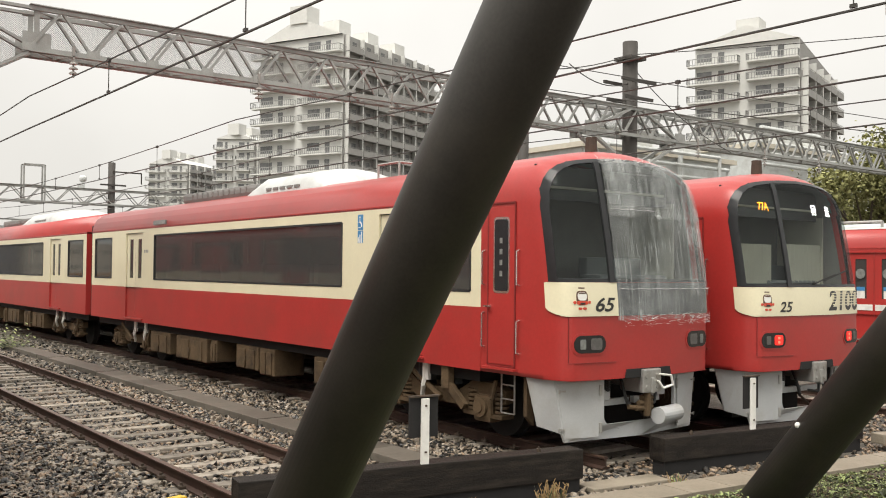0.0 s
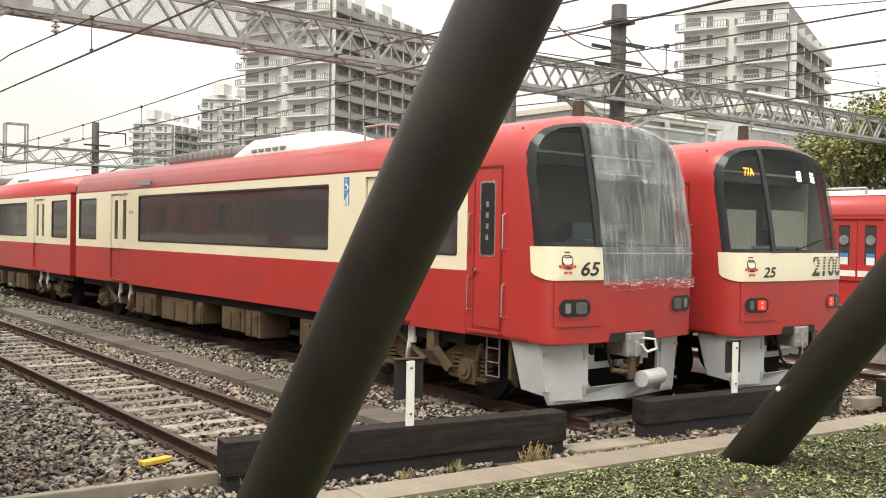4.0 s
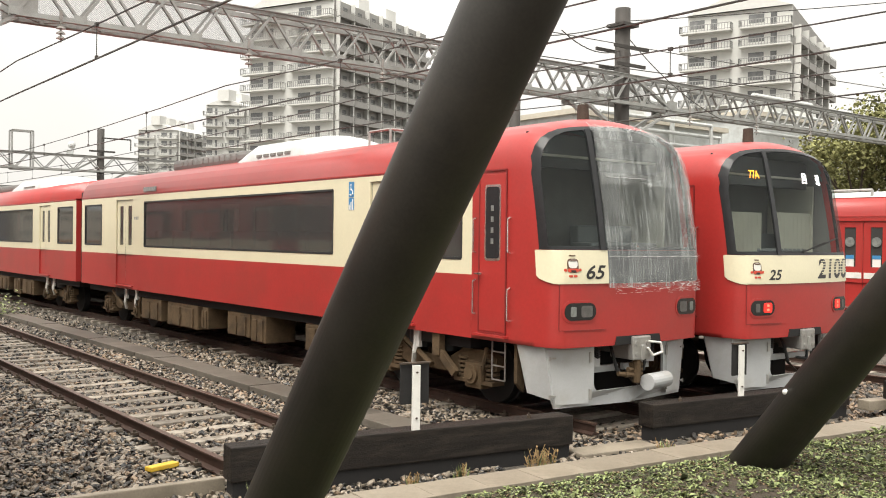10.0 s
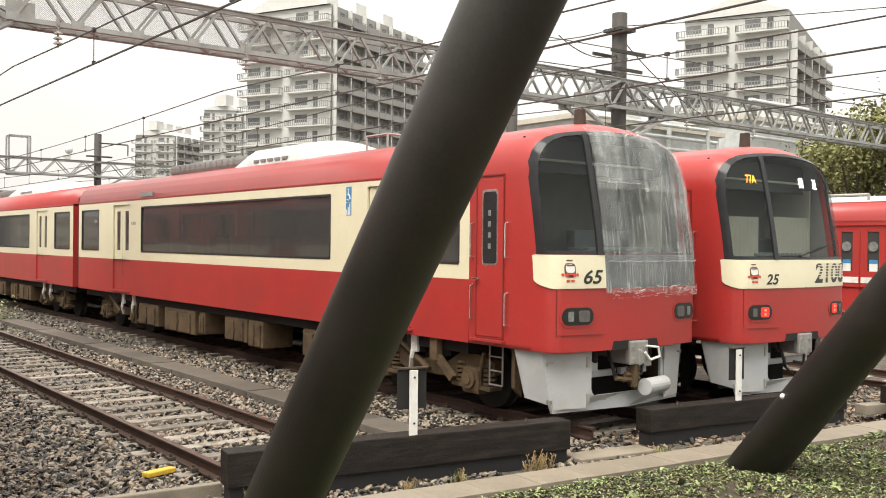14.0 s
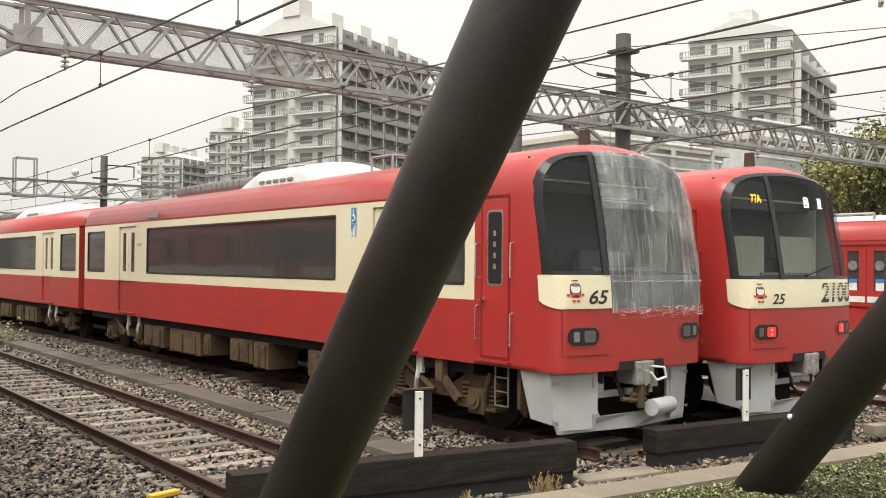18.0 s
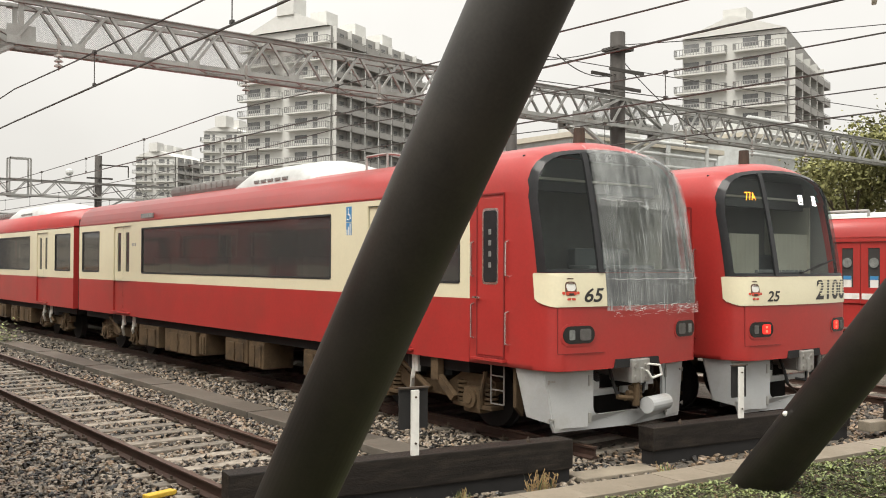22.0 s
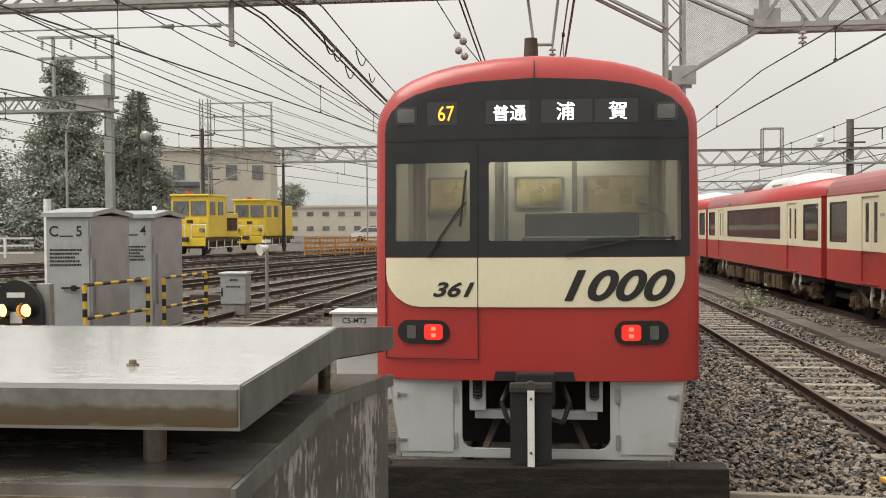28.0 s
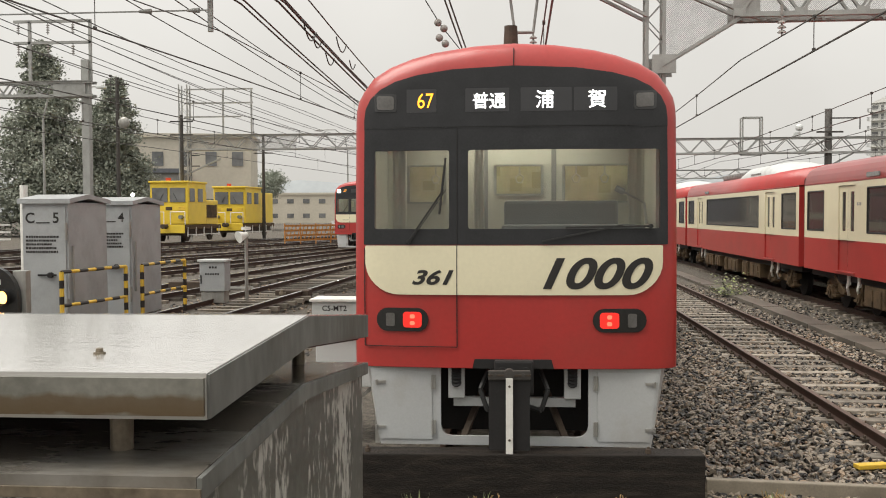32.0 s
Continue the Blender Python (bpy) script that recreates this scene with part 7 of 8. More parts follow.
def feeders():
    t = thing("feeder_cables", (0, 0, 0), "bundle of sagging overhead feeder cables", "wire", "overhead lines")
    r = random.Random(9)
    for k, (x0, z0, x1, z1, rad) in enumerate(((-5.15, 7.1, -5.5, 7.0, 0.026), (-5.3, 7.12, -5.7, 7.0, 0.026), (-5.2, 7.2, -5.55, 7.1, 0.03), (-6.05, 7.15, -6.5, 7.0, 0.022), (-6.15, 7.1, -6.6, 7.0, 0.022), (-4.75, 7.3, -5.1, 7.2, 0.018), (-1.7, 7.6, -0.9, 6.9, 0.022), (-1.8, 7.6, -1.1, 6.9, 0.022), (-9.6, 8.6, -9, 8.2, 0.018), (-11.5, 8.9, -10.5, 8.5, 0.018), (-15, 9.4, -14, 9.2, 0.018), (-17.5, 9.9, -15.5, 9.6, 0.018), (-19.5, 11.0, -17.5, 9.6, 0.018), (-18.6, 9.9, -16.5, 8.7, 0.018), (-21.6, 11.0, -19.8, 9.6, 0.018), (-20.6, 9.9, -18.2, 8.7, 0.018), (-13, 7.9, -12, 7.6, 0.014), (-8, 7.7, -7, 7.4, 0.014))):
        bm = bmesh.new()
        wire_run(bm, [(x0 - 1.2, -26, z0 + 0.3), (x0, 12, z0), (x1, G2, z1), (x1 + 5, 95, z1 - 0.2)], rad, 0.35)
        part("cable", bm, WIRE, t)
    bm = bmesh.new()
    bm.free()
    for x, z in ((-1.77, 6.6), (-1.64, 6.47), (-1.74, 6.27), (-1.61, 6.14)):
        bm = bmesh.new()
        bmesh.ops.create_uvsphere(bm, u_segments=12, v_segments=8, radius=0.085, matrix=Matrix.Translation((x, G1, z)))
        part("insulator_ball", bm, INSULATOR, t, smooth=True)
    bm = bmesh.new()
    wire_run(bm, [(-2.6, G1, 8.0), (-1.7, G1, 6.53), (-1.2, G1, 5.9)], 0.012)
    part("cable", bm, WIRE, t)
    for x, y, z, s in ((-5.2, 14.0, 7.05, 0.3), (-5.25, 15.2, 6.98, 0.22), (-5.4, 17.5, 6.95, 0.26), (-5.0, 19.0, 6.98, 0.2), (-4.8, 16.0, 7.1, 0.3)):
        bm = bmesh.new()
        wire_run(bm, [(x, y, z), (x + s * 0.25, y + 3.5 * s, z - 0.02)], 0.018, s, 14)
        part("cable_loop", bm, WIRE, t)
    for a, b in (((20, G1 + 2.0, 9.0), (70, 6.0, 8.6)), ((3, 20, 9.6), (34, 5, 6.5)), ((22.7, G1, 8.9), (25.2, G1 - 2, 6.1)), ((22.7, G1, 8.3), (18.0, G1 - 2, 7.9)), ((22.7, G1, 7.75), (16.4, G1 - 1, 7.3)), ((22.7, G1, 9.2), (14.0, G1 - 3, 7.2)), ((22.7, G1, 9.2), (40, -4.0, 11.5))):
        bm = bmesh.new()
        wire_run(bm, [a, b], 0.016, 0.3)
        part("cable", bm, WIRE, t)
    return t


feeders()
bm = bmesh.new()
box(bm, (22.5, 3.5, 9.9), (0.55, 0.12, 2.4), rot=30, bevel=0.03)
tagged(part("hanging_counterweight", bm, BLDG_GREY), "pale grey hanging panel below the overhead wires", "panel")


# ---- apartment blocks ----
def unit(a):
    return Vector((math.sin(radians(a)), math.cos(radians(a)), 0))


def apartment(corner, al, wl, ar, wr, floors, h, top, label, gable=True, bays_l=2, bays_r=5, drop=0.0, rise=0.2, houses=((0.03, 0.7), (0.34, 0.6), (0.64, 0.55), (0.95, 0.55))):
    """A block with a pale gable end to one side and rows of balconies to the other; al, ar: bearings of its two seen faces."""
    t = thing("apartment_block", corner, label, "apartment block", "apartment blocks")
    u, v = unit(al), unit(ar)
    out_l, out_r = -(v - u * v.dot(u)).normalized(), -(u - v * u.dot(v)).normalized()
    Z = Vector((0, 0, 1))
    base = -5.0
    bm = bmesh.new()
    c = [Vector((0, 0, 0)), u * wl, u * wl + v * wr, v * wr]
    lo, hi = [bm.verts.new(p + Z * base) for p in c], [bm.verts.new(p + Z * (top - (drop if i > 1 else 0))) for i, p in enumerate(c)]
    for i in range(4):
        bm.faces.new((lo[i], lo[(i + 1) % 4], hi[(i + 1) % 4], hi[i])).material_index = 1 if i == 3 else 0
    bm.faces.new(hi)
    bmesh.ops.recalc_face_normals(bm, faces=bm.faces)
    part("wall", bm, (WALL_WHITE, WALL_TAN), t, "pale end walls and darker grey-brown long walls")
    bm = bmesh.new()
    rv = [bm.verts.new(p) for p in (Z * top + out_l * 0.6, u * wl + Z * top + out_l * 0.6, u * wl / 2 + Z * (top + wl * rise) + out_l * 0.6, v * wr + Z * (top - drop), u * wl + v * wr + Z * (top - drop), u * wl / 2 + v * wr + Z * (top - drop + wl * rise))]
    if gable:
        for f in ((0, 1, 2), (0, 2, 5, 3), (2, 1, 4, 5), (3, 5, 4)):
            bm.faces.new([rv[i] for i in f])
        bmesh.ops.recalc_face_normals(bm, faces=bm.faces)
        part("roof_gable", bm, WALL_WHITE, t, "low pale gable roof")
    else:
        bm.free()
    for f, s in houses:
        bm = bmesh.new()
        p = u * wl * 0.5 + v * wr * f + Z * (top - drop * f + wl * rise + 0.8 * s)
        box(bm, p, (3.6, 3.6, 4.4 * s), rot=-ar)
        part("roof_house", bm, WALL_WHITE, t, "pale stair head above the roof")
    for k in range(floors):
        z = top - h * (k + 1)
        for side, d, o, ln, bays in (("l", u, out_l, wl, bays_l), ("r", v, out_r, wr, bays_r)):
            step = ln / bays
            for b in range(bays):
                a0, a1 = ((0.0, 0.48) if b == 0 else (0.56, 1.06)) if side == "l" else ((b + 0.06) / bays, (b + 0.96) / bays)
                a0, a1 = a0 * ln, a1 * ln
                if side == "r" and z + h > top - drop * a1 / ln + 0.1:
                    continue
                bm = bmesh.new()
                q = [d * a0, d * a1, d * a1 + o * 1.3, d * a0 + o * 1.3]
                lo = [bm.verts.new(p + Z * (z - 0.12)) for p in q]
                hi = [bm.verts.new(p + Z * (z + 0.08)) for p in q]
                for i in range(4):
                    bm.faces.new((lo[i], lo[(i + 1) % 4], hi[(i + 1) % 4], hi[i]))
                bm.faces.new(hi), bm.faces.new(lo[::-1])
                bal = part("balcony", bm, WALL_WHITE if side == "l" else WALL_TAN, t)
                bm = bmesh.new()
                for p, w in ((q[3], q[2]), (q[0], q[3]), (q[1], q[2])):
                    e = (w - p)
                    n = o.cross(Z) if abs(e.dot(d)) < 0.5 else o
                    if side == "l":
                        bar(bm, p + Z * (z + 1.1), w + Z * (z + 1.1), 0.1, 0.1)
                        bar(bm, p + Z * (z + 0.22), w + Z * (z + 0.22), 0.07, 0.07)
                        k2 = max(2, int(e.length / 0.42))
                        for i in range(k2 + 1):
                            f = p.lerp(w, i / k2)
                            bar(bm, f + Z * (z + 0.1), f + Z * (z + 1.1), 0.07, 0.07)
                    else:
                        a = [bm.verts.new(x) for x in (p + Z * (z + 0.08), w + Z * (z + 0.08), w + Z * (z + 0.95), p + Z * (z + 0.95))]
                        bm.faces.new(a)
                        bar(bm, p + Z * (z + 1.12), w + Z * (z + 1.12), 0.06, 0.06)
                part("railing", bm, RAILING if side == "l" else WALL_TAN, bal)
                if side == "r":
                    bm = bmesh.new()
                    bar(bm, d * a0 + o * 0.65 + Z * (z + 0.08), d * a0 + o * 0.65 + Z * (z + h - 0.12), 0.18, 1.1)
                    part("partition", bm, WALL_WHITE, bal)
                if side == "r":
                    # Flush panel behind each balcony; its darker colour stands for recess shade.
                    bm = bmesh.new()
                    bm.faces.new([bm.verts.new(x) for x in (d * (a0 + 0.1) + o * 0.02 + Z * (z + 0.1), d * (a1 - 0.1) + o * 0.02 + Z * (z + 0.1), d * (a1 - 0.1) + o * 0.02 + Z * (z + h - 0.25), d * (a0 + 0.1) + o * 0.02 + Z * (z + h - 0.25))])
                    part("recess_shade_wall", bm, WALL_TAN, bal)
                for f0, f1, z0, z1 in (((0.3, 0.42, 0.15, 2.1), (0.55, 0.85, 0.8, 2.1)) if side == "l" else ((0.1, 0.4, 0.15, 2.1), (0.58, 0.9, 0.15, 2.1))):
                    bm = bmesh.new()
                    p0, p1 = d * (a0 + (a1 - a0) * f0) + o * 0.05, d * (a0 + (a1 - a0) * f1) + o * 0.05
                    bm.faces.new([bm.verts.new(x) for x in (p0 + Z * (z + z0), p1 + Z * (z + z0), p1 + Z * (z + z1), p0 + Z * (z + z1))])
                    w = part("window", bm, PANE, bal)
    return t


apartment((81.9, 127.9, 0), -23.5, 18.0, 66.5, 31, 14, 2.9, 42.2, "tall apartment block, pale end wall, grey-brown long side", bays_r=7)
apartment((127.0, 71.0, 0), -20, 15.9, 72, 24, 13, 2.9, 37.8, "tall pale apartment tower with corner balconies", bays_r=5, drop=2.6, rise=0.18, houses=((0.1, 0.5), (0.45, 0.4)))
apartment((128, 309, 0), -50, 13.9, 60, 17, 12, 2.9, 39.0, "distant pale apartment block", bays_r=4)
apartment((115.5, 230.5, 0), -55, 10.5, 60, 20, 12, 2.9, 38.2, "distant pale apartment block behind another", bays_r=3)

# low white station buildings behind the trains
for x, y, w, d, h in ((46, 34, 14, 8, 9.5), (62, 34, 12, 8, 11)):
    t = thing("low_building", (x, y, 0), "low pale building with roof pipes behind the yard", "building", "low buildings")
    bm = bmesh.new()
    box(bm, (0, 0, h / 2), (w, d, h))
    part("wall", bm, ROOF_GREY, t)
    bm = bmesh.new()
    box(bm, (0, 0, h + 0.15), (w + 0.6, d + 0.6, 0.3))
    part("roof", bm, BLDG_GREY, t)
    for k in range(4):
        bm = bmesh.new()
        box(bm, (-w / 2 + w * (k + 0.5) / 4, -d / 2 - 0.03, h * 0.72), (w * 0.14, 0.08, 1.3))
        part("window", bm, PANE, t)
    for k in range(3):
        bm = bmesh.new()
        box(bm, (-w / 3 + w * k / 3, -d / 4, h + 0.85), (1.6, 1.2, 1.1), bevel=0.05)
        part("roof_unit", bm, ROOF_GREY, t)
    for k in range(3):
        bm = bmesh.new()
        bent(bm, [(-w / 2 + 0.6 * k, -d / 2 - 0.5 - 0.2 * k, h - 1.2 + 0.7 * k), (w / 2 - 1.2 * k, -d / 2 - 0.5 - 0.2 * k, h - 1.2 + 0.7 * k), (w / 2 - 1.2 * k, -d / 2 - 0.5 - 0.2 * k, h - 4)], 0.12, 8)
        part("wall_pipe", bm, ROOF_GREY, t)
    bm = bmesh.new()
    bent(bm, [(-w / 2, -d / 2 - 0.3, h + 0.3), (-w / 2, -d / 2 - 0.3, h + 1.3), (w * 0.1, -d / 2 - 0.3, h + 1.3), (w * 0.1, -d / 2 - 0.3, h - 1.5)], 0.18, 8)
    part("roof_pipe", bm, ROOF_GREY, t)


# ---- trees ----
def leaf_cloud(name, centre_fn, n, size, seed, material, parent):
    r = random.Random(seed)
    vs, fs = [], []
    for k in range(n):
        p = centre_fn(r)
        s = r.uniform(*size)
        d = Vector((r.gauss(0, 1), r.gauss(0, 1), r.gauss(-0.25, 0.7))).normalized() * s
        e = d.cross(Vector((r.gauss(0, 1), r.gauss(0, 1), r.gauss(0, 1)))).normalized() * s * 0.4
        b = len(vs)
        vs += [p - d * 0.5, p + e, p + d * 0.6, p - e]
        fs.append((b, b + 1, b + 2, b + 3))
    me = bpy.data.meshes.new(name)
    me.from_pydata([tuple(v) for v in vs], [], fs)
    return link(name, me, material, parent)


def conifer(x, y, z, h, spread, seed, n=6500):
    t = thing("conifer", (x, y, z), "tall conifer with drooping boughs, paled by haze", "tree", "conifers")
    bm = bmesh.new()
    tube(bm, (0, 0, -1), (0, 0, h * 0.95), 0.35, 8, r2=0.04)
    part("trunk", bm, BARK, t)
    r = random.Random(seed)
    boughs = []
    lb = bmesh.new()
    for k in range(110):
        f = (k + r.random()) / 110
        zz = h * (0.1 + 0.88 * f)
        a = r.uniform(0, 6.28)
        ln = spread * (1 - f) ** 0.75 * r.uniform(0.65, 1.2) + 0.3
        tip = Vector((math.cos(a) * ln, math.sin(a) * ln, zz - ln * 0.25))
        boughs.append((Vector((0, 0, zz)), tip))
        tube(lb, (0, 0, zz), tip, 0.07, 4, r2=0.015)
    part("bough", lb, BARK, t)
    def pick(q):
        a, b = boughs[q.randrange(len(boughs))]
        f = q.random() ** 0.6
        p = a.lerp(b, f)
        w = 0.16 + 0.11 * (b - a).length * (1 - f * 0.5)
        return p + Vector((q.gauss(0, w), q.gauss(0, w), q.gauss(-0.15, w * 0.7)))
    leaf_cloud("crown", pick, n, (0.09, 0.22), seed, LEAF_HAZED, t)
    def core(q):
        f = q.random()
        w = spread * 0.27 * (1 - f) ** 0.75 + 0.1
        return Vector((q.gauss(0, w), q.gauss(0, w), h * (0.08 + 0.86 * f)))
    tagged(leaf_cloud("inner_foliage", core, 14000, (0.16, 0.36), seed + 50, LEAF_HAZED, t), kind="stuff")
    return t


conifer(-36.0, 60, 0.9, 15.0, 5.6, 1, 52000)
conifer(-32.0, 64, 0.9, 12.7, 3.6, 2, 36000)
conifer(-34.7, 67, 0.9, 11.0, 4.8, 3, 14000)
conifer(-44.5, 60, 0.9, 14.5, 7, 4, 12000)


def broadleaf(x, y, z, h, w, seed, n=4500, leaf=(0.2, 0.45), material=None, label="leafy tree with an uneven crown"):
    t = thing("broadleaf_tree", (x, y, z), label, "tree", "broadleaf trees")
    r = random.Random(seed)
    bm = bmesh.new()
    tube(bm, (0, 0, -0.5), (0, 0, h * 0.55), 0.28, 8, r2=0.16)
    clumps = []
    for k in range(16):
        a, f = r.uniform(0, 6.28), r.random()
        p = Vector((math.cos(a) * w * r.uniform(0.2, 1), math.sin(a) * w * r.uniform(0.2, 1), h * (0.45 + 0.5 * f)))
        tube(bm, (0, 0, h * r.uniform(0.3, 0.55)), p, 0.09, 5, r2=0.02)
        clumps.append((p, r.uniform(0.5, 1.0) * w * 0.42))
    part("trunk", bm, BARK, t)
    def pick(q):
        p, s = clumps[q.randrange(len(clumps))]
        return p + Vector((q.gauss(0, s * 0.55), q.gauss(0, s * 0.55), q.gauss(0, s * 0.45)))
    leaf_cloud("crown", pick, n, leaf, seed, material or LEAF_MID, t)
    return t


broadleaf(41, 14.0, -0.2, 8.4, 3.0, 11, 9000, (0.1, 0.24))
broadleaf(43.5, 12.4, -0.2, 9.6, 3.4, 12, 12000, (0.1, 0.24))
broadleaf(46.5, 11.6, -0.2, 10.2, 3.8, 13, 11000, (0.1, 0.24))
broadleaf(50, 13.5, -0.2, 10.0, 4.2, 14, 8000, (0.12, 0.26))
for i, (x, y, h, w) in enumerate(((-48.5, 130, 6.0, 2.4), (-44.5, 134, 9.4, 3.0), (-41.0, 140, 8.6, 3.0), (-48, 52, 7, 4.5), (-44, 46, 5.5, 4))):
    broadleaf(x, y, 0.8, h, w, 20 + i, 9000, (0.15, 0.36), LEAF_HAZED if i < 3 else LEAF_MID, "rounded tree beyond the yard")


# ---- beyond the running lines ----
def far_building(name, x, y, w, d, h, rot, label, cols, rows, material=None):
    t = thing(name, (x, y, 0.8), label, "building", "distant buildings")
    t.rotation_euler = (0, 0, radians(rot))
    bm = bmesh.new()
    box(bm, (0, 0, h / 2), (w, d, h))
    part("wall", bm, material or BLDG_GREY, t)
    bm = bmesh.new()
    box(bm, (0, 0, h + 0.2), (w + 0.5, d + 0.5, 0.4))
    part("roof", bm, BLDG_ROOF if material else BLDG_GREY, t)
    for j in range(rows):
        for k in range(cols):
            bm = bmesh.new()
            box(bm, (-w / 2 + w * (k + 0.5) / cols, -d / 2 - 0.02, h * (j + 0.55) / rows), (w / cols * 0.42, 0.12, h / rows * 0.3))
            part("window", bm, PANE, t)
    return t


far_building("depot_building", -34.4, 88, 13, 10, 9.4, 12, "pale two-storey depot building", 5, 2)
far_building("depot_building", -36.5, 80, 8, 8, 5.6, 12, "low grey depot shed", 4, 1, WALL_TAN)
far_building("warehouse", -14, 190, 34, 14, 6.0, 8, "long grey warehouse with blue roof bands", 10, 2, BLDG_ROOF)
far_building("warehouse", -40, 175, 24, 14, 5.5, 8, "distant low grey warehouse", 8, 2)
bm = bmesh.new()
rows = []
for k in range(61):
    x = -420 + 14 * k
    z = 24 + 13 * noise.noise(Vector((x * 0.008, 2.2, 0))) + 3 * noise.noise(Vector((x * 0.05, 5.2, 0)))
    rows.append((bm.verts.new((x, 620, -5)), bm.verts.new((x, 640, z)), bm.verts.new((x, 760, z * 0.9))))
for a, b in zip(rows, rows[1:]):
    bm.faces.new((a[0], b[0], b[1], a[1])), bm.faces.new((a[1], b[1], b[2], a[2]))
tagged(part("far_hill", bm, HILL, smooth=True), "hazy wooded ridge on the horizon", "hill", kind="structure")


def maintenance_car(x, y, rot, ln, label, rear_cab=False):
    t = thing("track_maintenance_car", (x, y, ground_z(x, y) + 0.22), label, "rail vehicle", "yellow maintenance cars")
    t.rotation_euler = (0, 0, radians(rot))
    bm = bmesh.new()
    box(bm, (0, 0, 0.85), (2.3, ln, 0.25), bevel=0.02)
    part("frame", bm, DUSTY_SHADED, t, "dusty chassis frame")
    bm = bmesh.new()
    box(bm, (0, 0, 0.56), (1.9, ln * 0.92, 0.4), bevel=0.03)
    part("running_gear", bm, UNDER, t)
    bm = bmesh.new()
    box(bm, (0, -ln * 0.2, 2.25), (2.35, ln * 0.5, 2.5), bevel=0.08)
    cab = part("cab", bm, YELLOW_CAR, t, "yellow cab")
    bm = bmesh.new()
    box(bm, (0, -ln * 0.2, 3.52), (2.45, ln * 0.54, 0.12), bevel=0.04)
    part("roof", bm, YELLOW_CAR, cab)
    bm = bmesh.new()
    box(bm, (0, ln * 0.27, 2.1 if rear_cab else 1.75), (2.2 if rear_cab else 2.0, ln * 0.42, 2.2 if rear_cab else 1.5), bevel=0.06)
    part("engine_hood", bm, YELLOW_CAR, t, "yellow engine hood")
    for px, w in ((-0.55, 0.95), (0.55, 0.95)):
        bm = bmesh.new()
        box(bm, (px, -ln * 0.45 - 0.02, 2.75), (w, 0.06, 0.85), bevel=0.02)
        part("window", bm, PANE, cab)
    for s in (-1, 1):
        for py, w in ((-ln * 0.34, ln * 0.13), (-ln * 0.12, ln * 0.13)):
            bm = bmesh.new()
            box(bm, (s * 1.18, py, 2.75), (0.06, w, 0.8), bevel=0.02)
            part("window", bm, PANE, cab)
        bm = bmesh.new()
        box(bm, (s * 1.03, ln * 0.27, 1.8), (0.04, ln * 0.3, 0.8))
        part("vent_panel", bm, DUSTY_SHADED, t)
        for py in (-ln * 0.32, ln * 0.32):
            bm = bmesh.new()
            tube(bm, (s * 0.7, py, 0.4), (s * 0.83, py, 0.4), 0.4, 18)
            part("wheel", bm, UNDER, t)
        bm = bmesh.new()
        for k in range(5):
            bar(bm, (s * 1.15, -ln * 0.45 + ln * 0.22 * k, 0.3), (s * 1.15, -ln * 0.45 + ln * 0.22 * k, 0.85), 0.05, 0.05)
        bar(bm, (s * 1.15, -ln * 0.45, 0.4), (s * 1.15, ln * 0.45, 0.4), 0.05, 0.05)
        part("side_rail", bm, WHITE_LINE, t)
    bm = bmesh.new()
    box(bm, (0, -ln * 0.5 - 0.05, 0.75), (2.2, 0.12, 0.5), bevel=0.03)
    part("bumper", bm, YELLOW_CAR, t)
    for s in (-1, 1):
        bm = bmesh.new()
        tube(bm, (s * 0.8, -ln * 0.5 - 0.02, 1.45), (s * 0.8, -ln * 0.45, 1.45), 0.12, 12)
        part("head_lamp", bm, LAMP_OFF, t)
    bm = bmesh.new()
    tube(bm, (-0.5, -ln * 0.25, 3.58), (-0.5, -ln * 0.25, 3.8), 0.16, 10)
    part("beacon", bm, BADGE_RED, cab, "orange roof beacon")
    for s in (-1, 1):
        bm = bmesh.new()
        bent(bm, [(s * 1.1, -ln * 0.5, 1.0), (s * 1.1, -ln * 0.5, 1.75), (s * 0.2, -ln * 0.5, 1.75), (s * 0.2, -ln * 0.5, 1.0)], 0.03)
        part("grab_rail", bm, WHITE_LINE, t)
        bm = bmesh.new()
        box(bm, (s * 1.12, ln * 0.02, 2.0), (0.03, ln * 0.11, 2.0))
        part("side_door", bm, YELLOW, t)
        bm = bmesh.new()
        bar(bm, (s * 0.55, -ln * 0.46, 2.4), (s * 0.3, -ln * 0.46, 2.85), 0.03, 0.02)
        part("wiper", bm, RUBBER, cab)
    for k in range(3):
        bm = bmesh.new()
        box(bm, (-0.8 + 0.8 * k, -ln * 0.45 - 0.01, 1.95), (0.4, 0.03, 0.2), bevel=0.01)
        part("front_panel", bm, DUSTY_SHADED if k == 1 else YELLOW, t)
    bm = bmesh.new()
    tube(bm, (0, -ln * 0.5, 0.9), (0, -ln * 0.62, 0.9), 0.14, 10)
    part("coupler", bm, UNDER, t)
    return t


maintenance_car(-20.45, 47.8, -3, 5.6, "yellow track maintenance car parked on a siding")
maintenance_car(-19.9, 58.2, -4, 6.4, "yellow track maintenance car behind another", True)

